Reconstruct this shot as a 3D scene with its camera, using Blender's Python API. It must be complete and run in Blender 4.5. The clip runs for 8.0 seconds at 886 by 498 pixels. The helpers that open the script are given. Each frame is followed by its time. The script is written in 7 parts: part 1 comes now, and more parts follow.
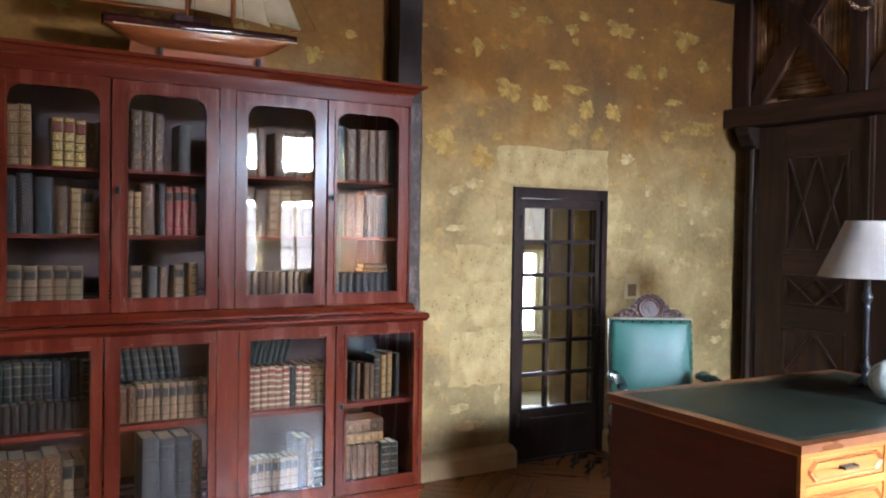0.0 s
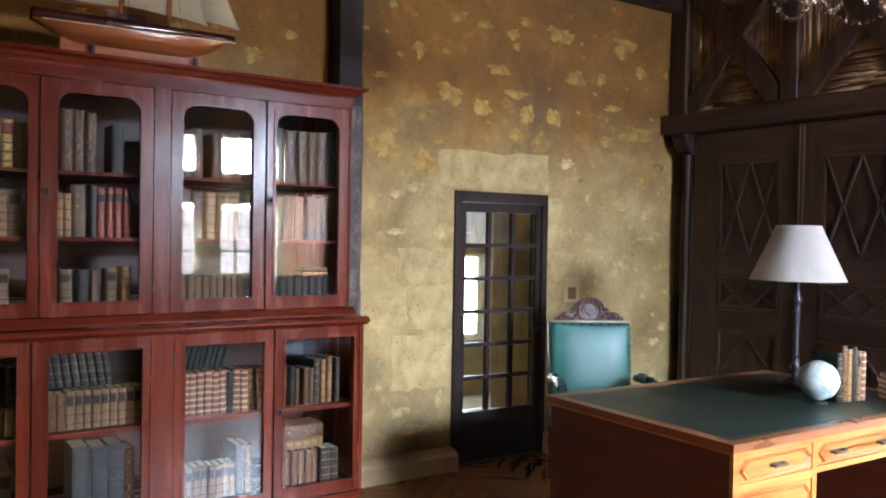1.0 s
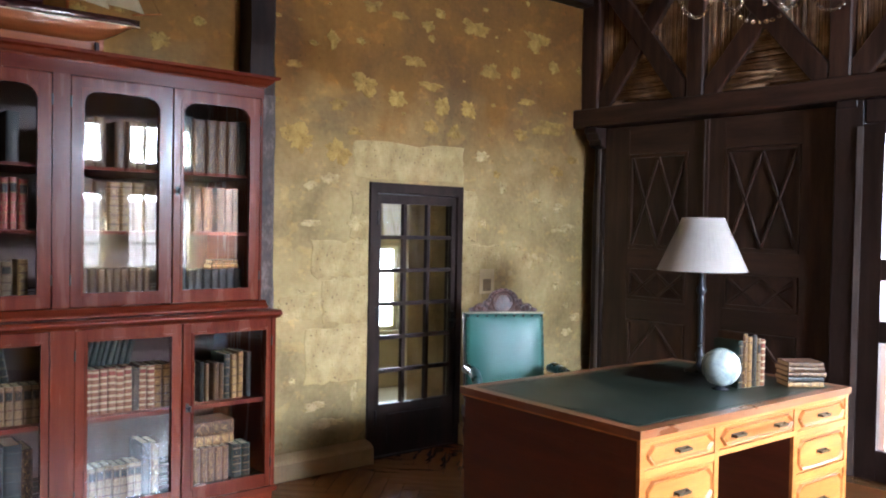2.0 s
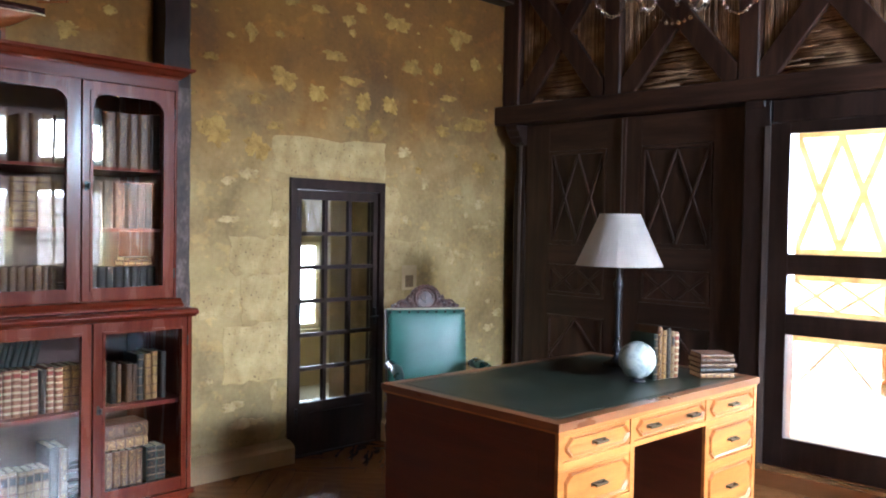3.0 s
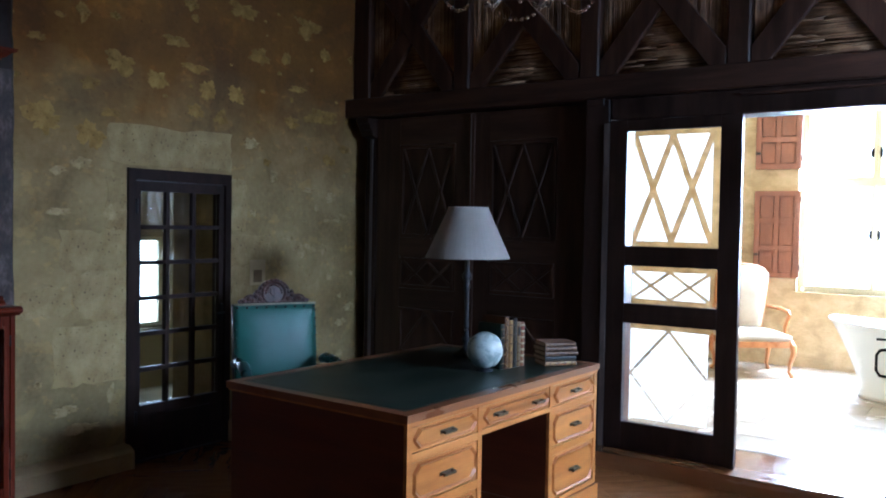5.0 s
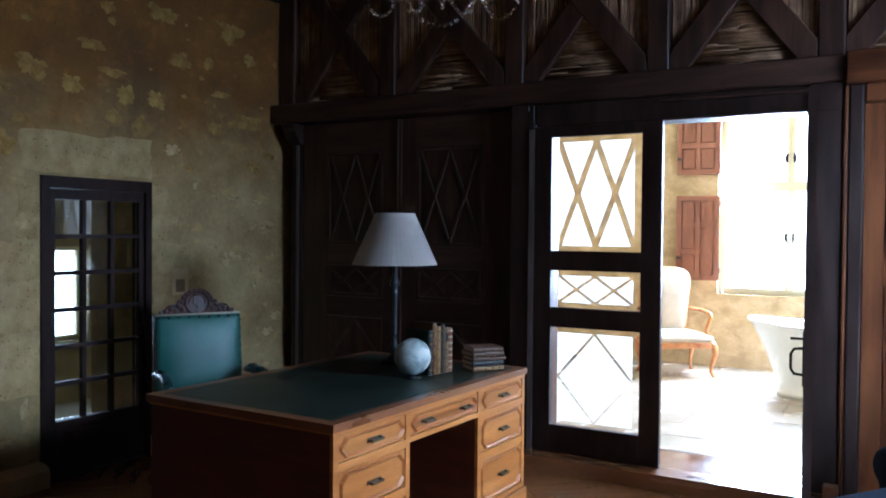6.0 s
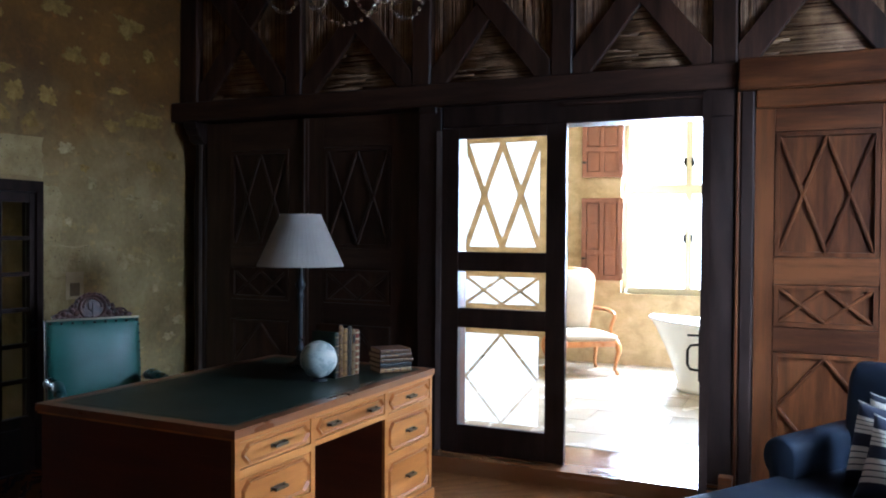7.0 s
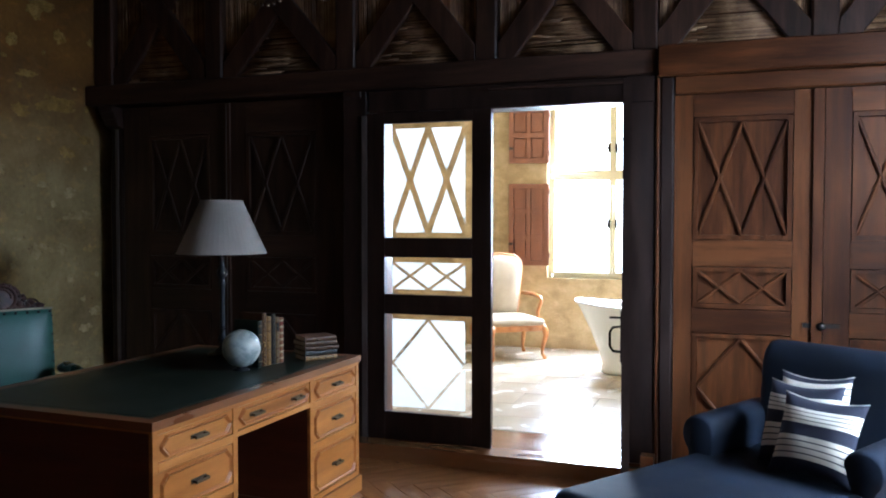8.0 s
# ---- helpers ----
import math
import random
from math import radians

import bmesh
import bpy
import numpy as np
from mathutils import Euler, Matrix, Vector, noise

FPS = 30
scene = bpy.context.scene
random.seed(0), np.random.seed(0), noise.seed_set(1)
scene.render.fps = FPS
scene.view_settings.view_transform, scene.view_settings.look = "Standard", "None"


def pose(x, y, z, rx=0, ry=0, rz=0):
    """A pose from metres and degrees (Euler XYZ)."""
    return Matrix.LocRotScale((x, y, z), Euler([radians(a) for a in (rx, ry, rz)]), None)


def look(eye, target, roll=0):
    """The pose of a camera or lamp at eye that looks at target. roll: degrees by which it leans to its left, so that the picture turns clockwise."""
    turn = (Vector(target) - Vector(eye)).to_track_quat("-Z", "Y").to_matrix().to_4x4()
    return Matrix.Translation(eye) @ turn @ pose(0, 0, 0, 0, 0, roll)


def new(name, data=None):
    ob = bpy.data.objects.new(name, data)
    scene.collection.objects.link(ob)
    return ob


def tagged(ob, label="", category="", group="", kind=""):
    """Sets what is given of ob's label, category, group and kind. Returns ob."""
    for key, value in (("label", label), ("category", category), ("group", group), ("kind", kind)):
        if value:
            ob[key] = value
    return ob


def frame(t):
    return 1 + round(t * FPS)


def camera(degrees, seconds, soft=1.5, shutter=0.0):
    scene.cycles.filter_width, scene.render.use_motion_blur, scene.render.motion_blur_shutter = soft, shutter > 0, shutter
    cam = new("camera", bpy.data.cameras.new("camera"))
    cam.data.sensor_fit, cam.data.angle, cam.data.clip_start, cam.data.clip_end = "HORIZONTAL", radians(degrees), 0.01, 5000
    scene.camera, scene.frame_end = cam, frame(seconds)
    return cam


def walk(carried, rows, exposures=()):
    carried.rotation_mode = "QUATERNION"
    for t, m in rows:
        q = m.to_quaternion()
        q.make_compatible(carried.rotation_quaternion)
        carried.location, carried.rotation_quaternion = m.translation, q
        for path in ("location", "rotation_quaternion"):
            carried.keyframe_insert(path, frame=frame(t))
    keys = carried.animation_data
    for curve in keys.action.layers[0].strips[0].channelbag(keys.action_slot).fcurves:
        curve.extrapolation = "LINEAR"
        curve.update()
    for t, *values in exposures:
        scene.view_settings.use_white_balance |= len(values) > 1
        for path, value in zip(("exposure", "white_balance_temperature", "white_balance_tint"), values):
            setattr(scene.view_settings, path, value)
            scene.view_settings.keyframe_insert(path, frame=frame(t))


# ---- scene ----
cam = camera(56.1, 8.0, soft=2.0)
PATH = [
    (0, (-0.000, 0.000, 1.586), (2.037, 3.441, 1.493), 0.88),
    (0.5, (0.007, 0.003, 1.580), (2.120, 3.399, 1.506), 0.90),
    (1, (0.019, 0.000, 1.582), (2.284, 3.297, 1.513), 1.02),
    (1.5, (0.027, -0.003, 1.581), (2.434, 3.191, 1.506), 1.03),
    (2, (0.047, -0.001, 1.580), (2.623, 3.058, 1.481), 1.05),
    (3.5, (0.079, -0.007, 1.573), (3.041, 2.679, 1.466), 1.06),
    (4, (0.091, -0.005, 1.565), (3.180, 2.533, 1.453), 1.24),
    (4.5, (0.098, -0.008, 1.563), (3.293, 2.396, 1.442), 1.22),
    (6, (0.141, -0.027, 1.560), (3.601, 1.978, 1.478), 0.50),
    (6.5, (0.150, -0.038, 1.557), (3.710, 1.784, 1.496), 0.44),
    (7, (0.167, -0.043, 1.553), (3.820, 1.584, 1.485), 0.42),
    (7.5, (0.185, -0.048, 1.548), (3.894, 1.447, 1.449), 0.21),
    (8, (0.202, -0.061, 1.543), (3.977, 1.256, 1.415), 0.02),
]
EXPOSURE = [(0.0, 1.5, 5350, 11), (2.0, 1.45, 5350, 11), (3.5, 0.98, 5050, 9), (4.0, 0.5, 4700, 7), (4.5, 0.0, 4500, 6), (6.0, -0.4, 4550, 6), (6.5, -0.4, 4650, 6), (7.0, -0.5, 4750, 6), (8.0, -0.9, 5000, 6)]
walk(cam, [(t, look(eye, target, roll)) for t, eye, target, roll in PATH], EXPOSURE)

# ---- light ----
SUN_DIR = Vector((-0.74, 0.33, -0.59)).normalized()   # the way the sunlight travels
world = bpy.data.worlds.new("sky")
scene.world = world
world.use_nodes = True
wn = world.node_tree.nodes
sky = wn.new("ShaderNodeTexSky")
sky.sky_type, sky.sun_disc = "NISHITA", False
sky.sun_elevation = math.asin(-SUN_DIR.z)
sky.sun_rotation = math.atan2(-SUN_DIR.x, -SUN_DIR.y)
wn["Background"].inputs["Strength"].default_value = 0.15
world.node_tree.links.new(sky.outputs["Color"], wn["Background"].inputs["Color"])

sun = new("sun", bpy.data.lights.new("sun", "SUN"))
sun.data.energy, sun.data.angle, sun.data.color = 5.0, radians(0.5), (1.0, 0.93, 0.82)
sun.matrix_world = look((14, -3, 9), Vector((14, -3, 9)) + SUN_DIR)


def area_light(name, eye, target, w, h, power, colour=(1, 1, 1)):
    """Daylight entering through a window opening."""
    lamp = new(name, bpy.data.lights.new(name, "AREA"))
    lamp.data.shape, lamp.data.size, lamp.data.size_y = "RECTANGLE", w, h
    lamp.data.energy, lamp.data.color = power, colour
    lamp.matrix_world = look(eye, target)
    return lamp


# the south window: the sky's light falls steeply through it, its upper right light faces the bright sky itself
south_day = area_light("south_window_daylight", (3.53, -2.46, 2.15), (3.53, -1.93, 1.40), 1.52, 1.0, 780, (0.88, 0.945, 1.0))
south_day.data.spread = radians(122)
south_high = area_light("south_window_upper_daylight", (3.885, -2.25, 2.495), (3.62, -0.1, 1.47), 0.78, 0.50, 78, (0.86, 0.94, 1.0))
south_high.data.spread = radians(134)
south_sky = area_light("south_window_skylight", (3.53, -2.26, 1.90), (4.33, -1.86, 1.54), 1.45, 1.65, 170, (0.86, 0.94, 1.0))
south_sky.data.spread = radians(104)
area_light("bathroom_window_daylight", (9.72, 1.22, 1.9), (5.0, 1.6, 1.0), 1.4, 1.95, 1150, (0.96, 0.98, 1.0))
area_light("passage_window_daylight", (4.68, 6.63, 0.98), (4.3, 5.2, 0.9), 0.82, 0.82, 9, (0.93, 0.97, 1.0))


# ---- materials ----
def mat(name, colours, rough=0.5, scale=(4, 4, 4), metal=0.0, bump=0.1, fine=60.0, rough_var=0.1, coat=0.0, detail=6.0, per_object=0.0, distort=0.0, spec=0.5, fine_amount=0.25, island=False):
    """Two scales of variation between the given colours, with fine relief; colours is a list of 2 to 4 RGB values."""
    m = bpy.data.materials.new(name)
    m.use_nodes = True
    nt = m.node_tree
    n, li = nt.nodes, nt.links
    b = n["Principled BSDF"]
    tc = n.new("ShaderNodeTexCoord")
    mp = n.new("ShaderNodeMapping")
    mp.inputs["Scale"].default_value = scale
    li.new(tc.outputs["Object"], mp.inputs["Vector"])
    big = n.new("ShaderNodeTexNoise")
    big.inputs["Scale"].default_value, big.inputs["Detail"].default_value = 1.0, detail
    big.inputs["Distortion"].default_value = distort
    li.new(mp.outputs["Vector"], big.inputs["Vector"])
    small = n.new("ShaderNodeTexNoise")
    small.inputs["Scale"].default_value, small.inputs["Detail"].default_value = fine, 4.0
    li.new(mp.outputs["Vector"], small.inputs["Vector"])
    mix = n.new("ShaderNodeMath")
    mix.operation = "MULTIPLY_ADD"
    li.new(small.outputs["Fac"], mix.inputs[0])
    mix.inputs[1].default_value = fine_amount
    shift = n.new("ShaderNodeMath")
    shift.operation = "SUBTRACT"
    li.new(big.outputs["Fac"], shift.inputs[0])
    shift.inputs[1].default_value = fine_amount / 2
    li.new(shift.outputs[0], mix.inputs[2])
    last = mix.outputs[0]
    if per_object:
        info = n.new("ShaderNodeNewGeometry" if island else "ShaderNodeObjectInfo")
        per = n.new("ShaderNodeMath")
        per.operation = "MULTIPLY_ADD"
        li.new(info.outputs["Random Per Island" if island else "Random"], per.inputs[0])
        per.inputs[1].default_value = per_object
        off = n.new("ShaderNodeMath")
        off.operation = "SUBTRACT"
        li.new(last, off.inputs[0])
        off.inputs[1].default_value = per_object / 2
        li.new(off.outputs[0], per.inputs[2])
        last = per.outputs[0]
    ramp = n.new("ShaderNodeValToRGB")
    el = ramp.color_ramp.elements
    k = len(colours)
    el[0].position, el[1].position = 0.3, 0.7
    el[0].color, el[1].color = (*colours[0], 1), (*colours[-1], 1)
    for i in range(1, k - 1):
        el.new(0.3 + 0.4 * i / (k - 1)).color = (*colours[i], 1)
    li.new(last, ramp.inputs["Fac"])
    li.new(ramp.outputs["Color"], b.inputs["Base Color"])
    rr = n.new("ShaderNodeMapRange")
    rr.inputs["From Min"].default_value, rr.inputs["From Max"].default_value = 0.3, 0.7
    rr.inputs["To Min"].default_value, rr.inputs["To Max"].default_value = max(0.02, rough - rough_var), min(1, rough + rough_var)
    li.new(big.outputs["Fac"], rr.inputs["Value"])
    li.new(rr.outputs["Result"], b.inputs["Roughness"])
    b.inputs["Metallic"].default_value = metal
    b.inputs["Coat Weight"].default_value = coat
    b.inputs["Coat Roughness"].default_value = 0.12
    b.inputs["Specular IOR Level"].default_value = spec
    if bump:
        bp = n.new("ShaderNodeBump")
        bp.inputs["Strength"].default_value, bp.inputs["Distance"].default_value = bump, 0.01
        li.new(last, bp.inputs["Height"])
        li.new(bp.outputs["Normal"], b.inputs["Normal"])
    return m


MAHOGANY = mat("mahogany", [(0.072, 0.0112, 0.0048), (0.098, 0.0162, 0.0064), (0.126, 0.0235, 0.0088)], 0.24, (14, 14, 1.4), bump=0.06, fine=9, coat=0.0, per_object=0.2, spec=0.14)
MAHOGANY_LONG = mat("mahogany_long", [(0.072, 0.0112, 0.0048), (0.098, 0.0162, 0.0064), (0.126, 0.0235, 0.0088)], 0.24, (1.4, 14, 14), bump=0.06, fine=9, coat=0.0, per_object=0.2, spec=0.14)
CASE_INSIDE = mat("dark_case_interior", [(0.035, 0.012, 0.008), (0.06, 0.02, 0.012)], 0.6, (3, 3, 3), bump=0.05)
DARK_OAK = mat("dark_oak", [(0.031, 0.0092, 0.0031), (0.067, 0.0207, 0.0062), (0.115, 0.0375, 0.0106)], 0.45, (16, 16, 1.6), bump=0.03, fine=7, per_object=0.26, spec=0.17, rough_var=0.05)
DARK_OAK_LONG = mat("dark_oak_long", [(0.031, 0.0092, 0.0031), (0.067, 0.0207, 0.0062), (0.115, 0.0375, 0.0106)], 0.45, (16, 1.6, 16), bump=0.03, fine=7, per_object=0.26, spec=0.17, rough_var=0.05)
DARK_OAK_RAIL = mat("dark_oak_rail", [(0.031, 0.0092, 0.0031), (0.067, 0.0207, 0.0062), (0.115, 0.0375, 0.0106)], 0.45, (1.6, 16, 16), bump=0.03, fine=7, per_object=0.26, spec=0.17, rough_var=0.05)
DARK_BEAM = mat("old_dark_beam", [(0.022, 0.0105, 0.0068), (0.046, 0.0205, 0.0125), (0.074, 0.034, 0.0205)], 0.5, (16, 16, 1.6), bump=0.04, fine=7, per_object=0.15, spec=0.3, rough_var=0.04)
DARK_BEAM_LONG = mat("old_dark_beam_long", [(0.022, 0.0105, 0.0068), (0.046, 0.0205, 0.0125), (0.074, 0.034, 0.0205)], 0.5, (16, 1.6, 16), bump=0.04, fine=7, per_object=0.15, spec=0.3, rough_var=0.04)
WEATHERED = mat("weathered_grey_oak", [(0.030, 0.017, 0.013), (0.06, 0.037, 0.030), (0.15, 0.108, 0.095)], 0.7, (16, 16, 9), bump=0.8, fine=4)
# darker copy of the door oak: the left doors' shade is in the colour
DOOR_SHADED = mat("shaded_oak_door", [(0.018, 0.0086, 0.0056), (0.035, 0.0162, 0.0102), (0.058, 0.0272, 0.0172)], 0.40, (16, 16, 1.6), bump=0.03, fine=7, per_object=0.15, spec=0.32, rough_var=0.05)
DOOR_SHADED_RAIL = mat("shaded_oak_door_rail", [(0.018, 0.0086, 0.0056), (0.035, 0.0162, 0.0102), (0.058, 0.0272, 0.0172)], 0.40, (1.6, 16, 16), bump=0.03, fine=7, per_object=0.15, spec=0.32, rough_var=0.05)
# pale grey for edges that catch light; the door post's is also worn
WORN_LIT = mat("worn_lit_grey_edge", [(0.055, 0.040, 0.034), (0.12, 0.092, 0.080)], 0.55, (16, 16, 3), bump=0.2, fine=6)
BLACK_WOOD = mat("blackened_wood", [(0.014, 0.0078, 0.006), (0.032, 0.0172, 0.0128)], 0.46, (12, 12, 2), bump=0.08, fine=10, spec=0.15)
OAK = mat("honey_oak", [(0.27, 0.089, 0.0145), (0.37, 0.134, 0.024), (0.46, 0.183, 0.037)], 0.38, (1.6, 9, 14), bump=0.03, fine=9, coat=0.05, per_object=0.12)
OAK_EDGE = mat("reddish_oak_moulding", [(0.22, 0.067, 0.0145), (0.30, 0.102, 0.022), (0.38, 0.14, 0.033)], 0.42, (1.6, 9, 14), bump=0.03, fine=9, per_object=0.12, spec=0.35)
# desk sides and carcass: darker and redder than the honey oak front
DESK_SIDE = mat("desk_side_dark_red", [(0.058, 0.0135, 0.006), (0.075, 0.0175, 0.0072), (0.095, 0.0225, 0.009)], 0.42, (9, 1.6, 14), bump=0.0, fine=9, spec=0.35, distort=0.4)
DESK_RIM = mat("desk_rim_wood", [(0.11, 0.037, 0.013), (0.165, 0.058, 0.020), (0.22, 0.083, 0.03)], 0.32, (2, 2, 9), bump=0.05, fine=9, coat=0.2)
LEATHER = mat("green_leather", [(0.0095, 0.0135, 0.0082), (0.0145, 0.0195, 0.0122), (0.0235, 0.029, 0.019)], 0.38, (1.8, 1.8, 1.8), bump=0.03, fine=90, rough_var=0.06, spec=0.42, distort=0.3)
CHAIR_LEATHER = mat("teal_leather", [(0.017, 0.064, 0.049), (0.025, 0.086, 0.066), (0.036, 0.114, 0.088)], 0.42, (4, 4, 4), bump=0.06, fine=45, spec=0.4)
CARVED = mat("carved_walnut", [(0.020, 0.006, 0.004), (0.055, 0.018, 0.011), (0.105, 0.045, 0.03)], 0.45, (30, 30, 30), bump=0.2, fine=5, spec=0.35)
PLASTER = mat("ochre_lime_plaster", [(0.24, 0.168, 0.069), (0.34, 0.249, 0.108), (0.415, 0.314, 0.147), (0.50, 0.395, 0.206)], 0.9, (2.2, 2.2, 2.2), bump=0.5, fine=14, detail=10, distort=0.5)


def height_tint(m, low, high, z0, z1):
    """Multiplies the plaster's colour by low below and by high above, along an uneven line."""
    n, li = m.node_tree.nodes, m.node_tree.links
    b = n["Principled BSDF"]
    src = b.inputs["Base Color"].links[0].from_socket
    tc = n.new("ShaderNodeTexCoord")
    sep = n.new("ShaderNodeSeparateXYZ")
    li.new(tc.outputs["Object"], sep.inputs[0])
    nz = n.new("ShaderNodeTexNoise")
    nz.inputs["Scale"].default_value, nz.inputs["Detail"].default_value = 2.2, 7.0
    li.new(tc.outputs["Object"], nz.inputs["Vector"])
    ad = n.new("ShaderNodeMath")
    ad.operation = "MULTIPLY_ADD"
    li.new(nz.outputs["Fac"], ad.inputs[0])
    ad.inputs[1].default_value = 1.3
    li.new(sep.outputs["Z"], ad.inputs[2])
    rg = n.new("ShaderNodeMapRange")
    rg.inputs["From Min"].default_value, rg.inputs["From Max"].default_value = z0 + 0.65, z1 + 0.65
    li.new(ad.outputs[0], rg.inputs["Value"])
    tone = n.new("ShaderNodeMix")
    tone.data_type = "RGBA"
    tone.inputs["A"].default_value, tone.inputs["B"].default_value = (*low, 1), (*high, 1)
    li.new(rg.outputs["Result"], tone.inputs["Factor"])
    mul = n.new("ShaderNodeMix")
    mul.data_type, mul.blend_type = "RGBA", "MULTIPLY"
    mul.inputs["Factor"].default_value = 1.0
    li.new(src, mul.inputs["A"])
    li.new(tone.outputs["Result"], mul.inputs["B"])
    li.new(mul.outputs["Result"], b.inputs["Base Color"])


# darker and browner towards the top, slightly greyer near the floor
height_tint(PLASTER, (0.95, 0.91, 0.83), (0.50, 0.300, 0.100), 1.75, 2.55)
height_tint(PLASTER, (0.84, 0.87, 0.90), (1.0, 1.0, 1.0), 0.35, 0.85)


def pitted(m, scale, amount, depth=0.25):
    """Small dark pits and chips scattered over a stone face."""
    n, li = m.node_tree.nodes, m.node_tree.links
    b = n["Principled BSDF"]
    src = b.inputs["Base Color"].links[0].from_socket
    tc, nz = n.new("ShaderNodeTexCoord"), n.new("ShaderNodeTexNoise")
    nz.inputs["Scale"].default_value, nz.inputs["Detail"].default_value, nz.inputs["Roughness"].default_value = scale, 3.0, 0.6
    li.new(tc.outputs["Object"], nz.inputs["Vector"])
    rg = n.new("ShaderNodeMapRange")
    rg.inputs["From Min"].default_value, rg.inputs["From Max"].default_value = amount - 0.03, amount + 0.03
    li.new(nz.outputs["Fac"], rg.inputs["Value"])
    mx = n.new("ShaderNodeMix")
    mx.data_type, mx.blend_type = "RGBA", "MULTIPLY"
    li.new(rg.outputs["Result"], mx.inputs["Factor"])
    li.new(src, mx.inputs["A"])
    mx.inputs["B"].default_value = (depth * 1.2, depth, depth * 0.8, 1)
    li.new(mx.outputs["Result"], b.inputs["Base Color"])
STONE = mat("pale_limestone", [(0.36, 0.258, 0.112), (0.47, 0.345, 0.158), (0.55, 0.415, 0.208)], 0.92, (14, 14, 14), bump=0.6, fine=5, per_object=0.3)
STONE_OCHRE = mat("ochre_limestone", [(0.25, 0.146, 0.031), (0.34, 0.204, 0.047), (0.42, 0.264, 0.068)], 0.92, (14, 14, 14), bump=0.6, fine=5, per_object=0.3)
ARM_LEATHER = mat("dark_green_leather", [(0.012, 0.03, 0.03), (0.02, 0.05, 0.048)], 0.3, (8, 8, 8), bump=0.1, fine=30)
BLOCK = mat("dressed_limestone", [(0.30, 0.207, 0.082), (0.385, 0.277, 0.118), (0.46, 0.343, 0.157)], 0.92, (9, 9, 9), bump=0.9, fine=7, per_object=0.16)
pitted(BLOCK, 55, 0.66)
pitted(STONE, 60, 0.64, 0.4)
pitted(STONE_OCHRE, 60, 0.64, 0.4)
pitted(PLASTER, 38, 0.70, 0.5)


def mottled(m, scale, edge, tint, soft=0.03, stretch=1.0):
    """Broken patches where the coat has worn away and the ground shows in another tint."""
    n, li = m.node_tree.nodes, m.node_tree.links
    b = n["Principled BSDF"]
    src = b.inputs["Base Color"].links[0].from_socket
    tc, mp, nz = n.new("ShaderNodeTexCoord"), n.new("ShaderNodeMapping"), n.new("ShaderNodeTexNoise")
    mp.inputs["Scale"].default_value = (scale, scale, scale * stretch)
    mp.inputs["Location"].default_value = (scale * 0.37, 0, edge * 7)
    nz.inputs["Scale"].default_value, nz.inputs["Detail"].default_value, nz.inputs["Roughness"].default_value = 1.0, 7.0, 0.55
    nz.inputs["Distortion"].default_value = 0.35
    li.new(tc.outputs["Object"], mp.inputs["Vector"])
    li.new(mp.outputs["Vector"], nz.inputs["Vector"])
    rg = n.new("ShaderNodeMapRange")
    rg.inputs["From Min"].default_value, rg.inputs["From Max"].default_value = edge - soft, edge + soft
    li.new(nz.outputs["Fac"], rg.inputs["Value"])
    mx = n.new("ShaderNodeMix")
    mx.data_type, mx.blend_type = "RGBA", "MULTIPLY"
    li.new(rg.outputs["Result"], mx.inputs["Factor"])
    li.new(src, mx.inputs["A"])
    mx.inputs["B"].default_value = (*tint, 1)
    li.new(mx.outputs["Result"], b.inputs["Base Color"])


mottled(PLASTER, 5.2, 0.598, (1.22, 1.17, 1.06), 0.022, 1.5)      # pale rubble showing through
mottled(PLASTER, 12.0, 0.625, (1.24, 1.18, 1.06), 0.02, 1.3)      # small chips
mottled(PLASTER, 1.4, 0.53, (0.86, 0.84, 0.78), 0.08)            # broad damp stains
mottled(BLOCK, 6.0, 0.52, (0.88, 0.84, 0.75), 0.08)
mottled(STONE, 9.0, 0.52, (0.82, 0.78, 0.68), 0.05)
mottled(STONE_OCHRE, 9.0, 0.52, (0.80, 0.76, 0.66), 0.05)
PLUG = mat("stained_brown_stone", [(0.13, 0.08, 0.035), (0.20, 0.13, 0.06)], 0.9, (20, 20, 20), bump=0.3)
SKIRT = mat("ochre_skirting_plaster", [(0.36, 0.245, 0.12), (0.46, 0.33, 0.17), (0.52, 0.39, 0.22)], 0.8, (4, 4, 4), bump=0.2, fine=20)
PARQUET = mat("waxed_parquet", [(0.165, 0.064, 0.020), (0.21, 0.085, 0.027), (0.255, 0.107, 0.035)], 0.21, (3, 12, 12), bump=0.0, fine=9, per_object=0.07, coat=0.0, rough_var=0.04)
PARQUET_REST = mat("waxed_parquet_rest", [(0.165, 0.064, 0.020), (0.21, 0.085, 0.027), (0.255, 0.107, 0.035)], 0.21, (3, 12, 12), bump=0.0, fine=9, per_object=0.07, coat=0.0, rough_var=0.04, island=True)
SUBFLOOR = mat("dark_subfloor", [(0.03, 0.013, 0.006), (0.05, 0.02, 0.01)], 0.6, (4, 4, 4))
CANE = mat("dried_cane", [(0.13, 0.064, 0.028), (0.25, 0.132, 0.061), (0.40, 0.235, 0.12)], 0.6, (9, 9, 9), bump=0.2, fine=10, per_object=0.28, island=True)
CEIL = mat("dark_boarded_ceiling", [(0.10, 0.055, 0.035), (0.15, 0.085, 0.055)], 0.7, (6, 1, 6), bump=0.2)
PAPER_WALL = mat("plain_lime_wall", [(0.33, 0.26, 0.15), (0.42, 0.335, 0.205)], 0.9, (2, 2, 2), bump=0.2)
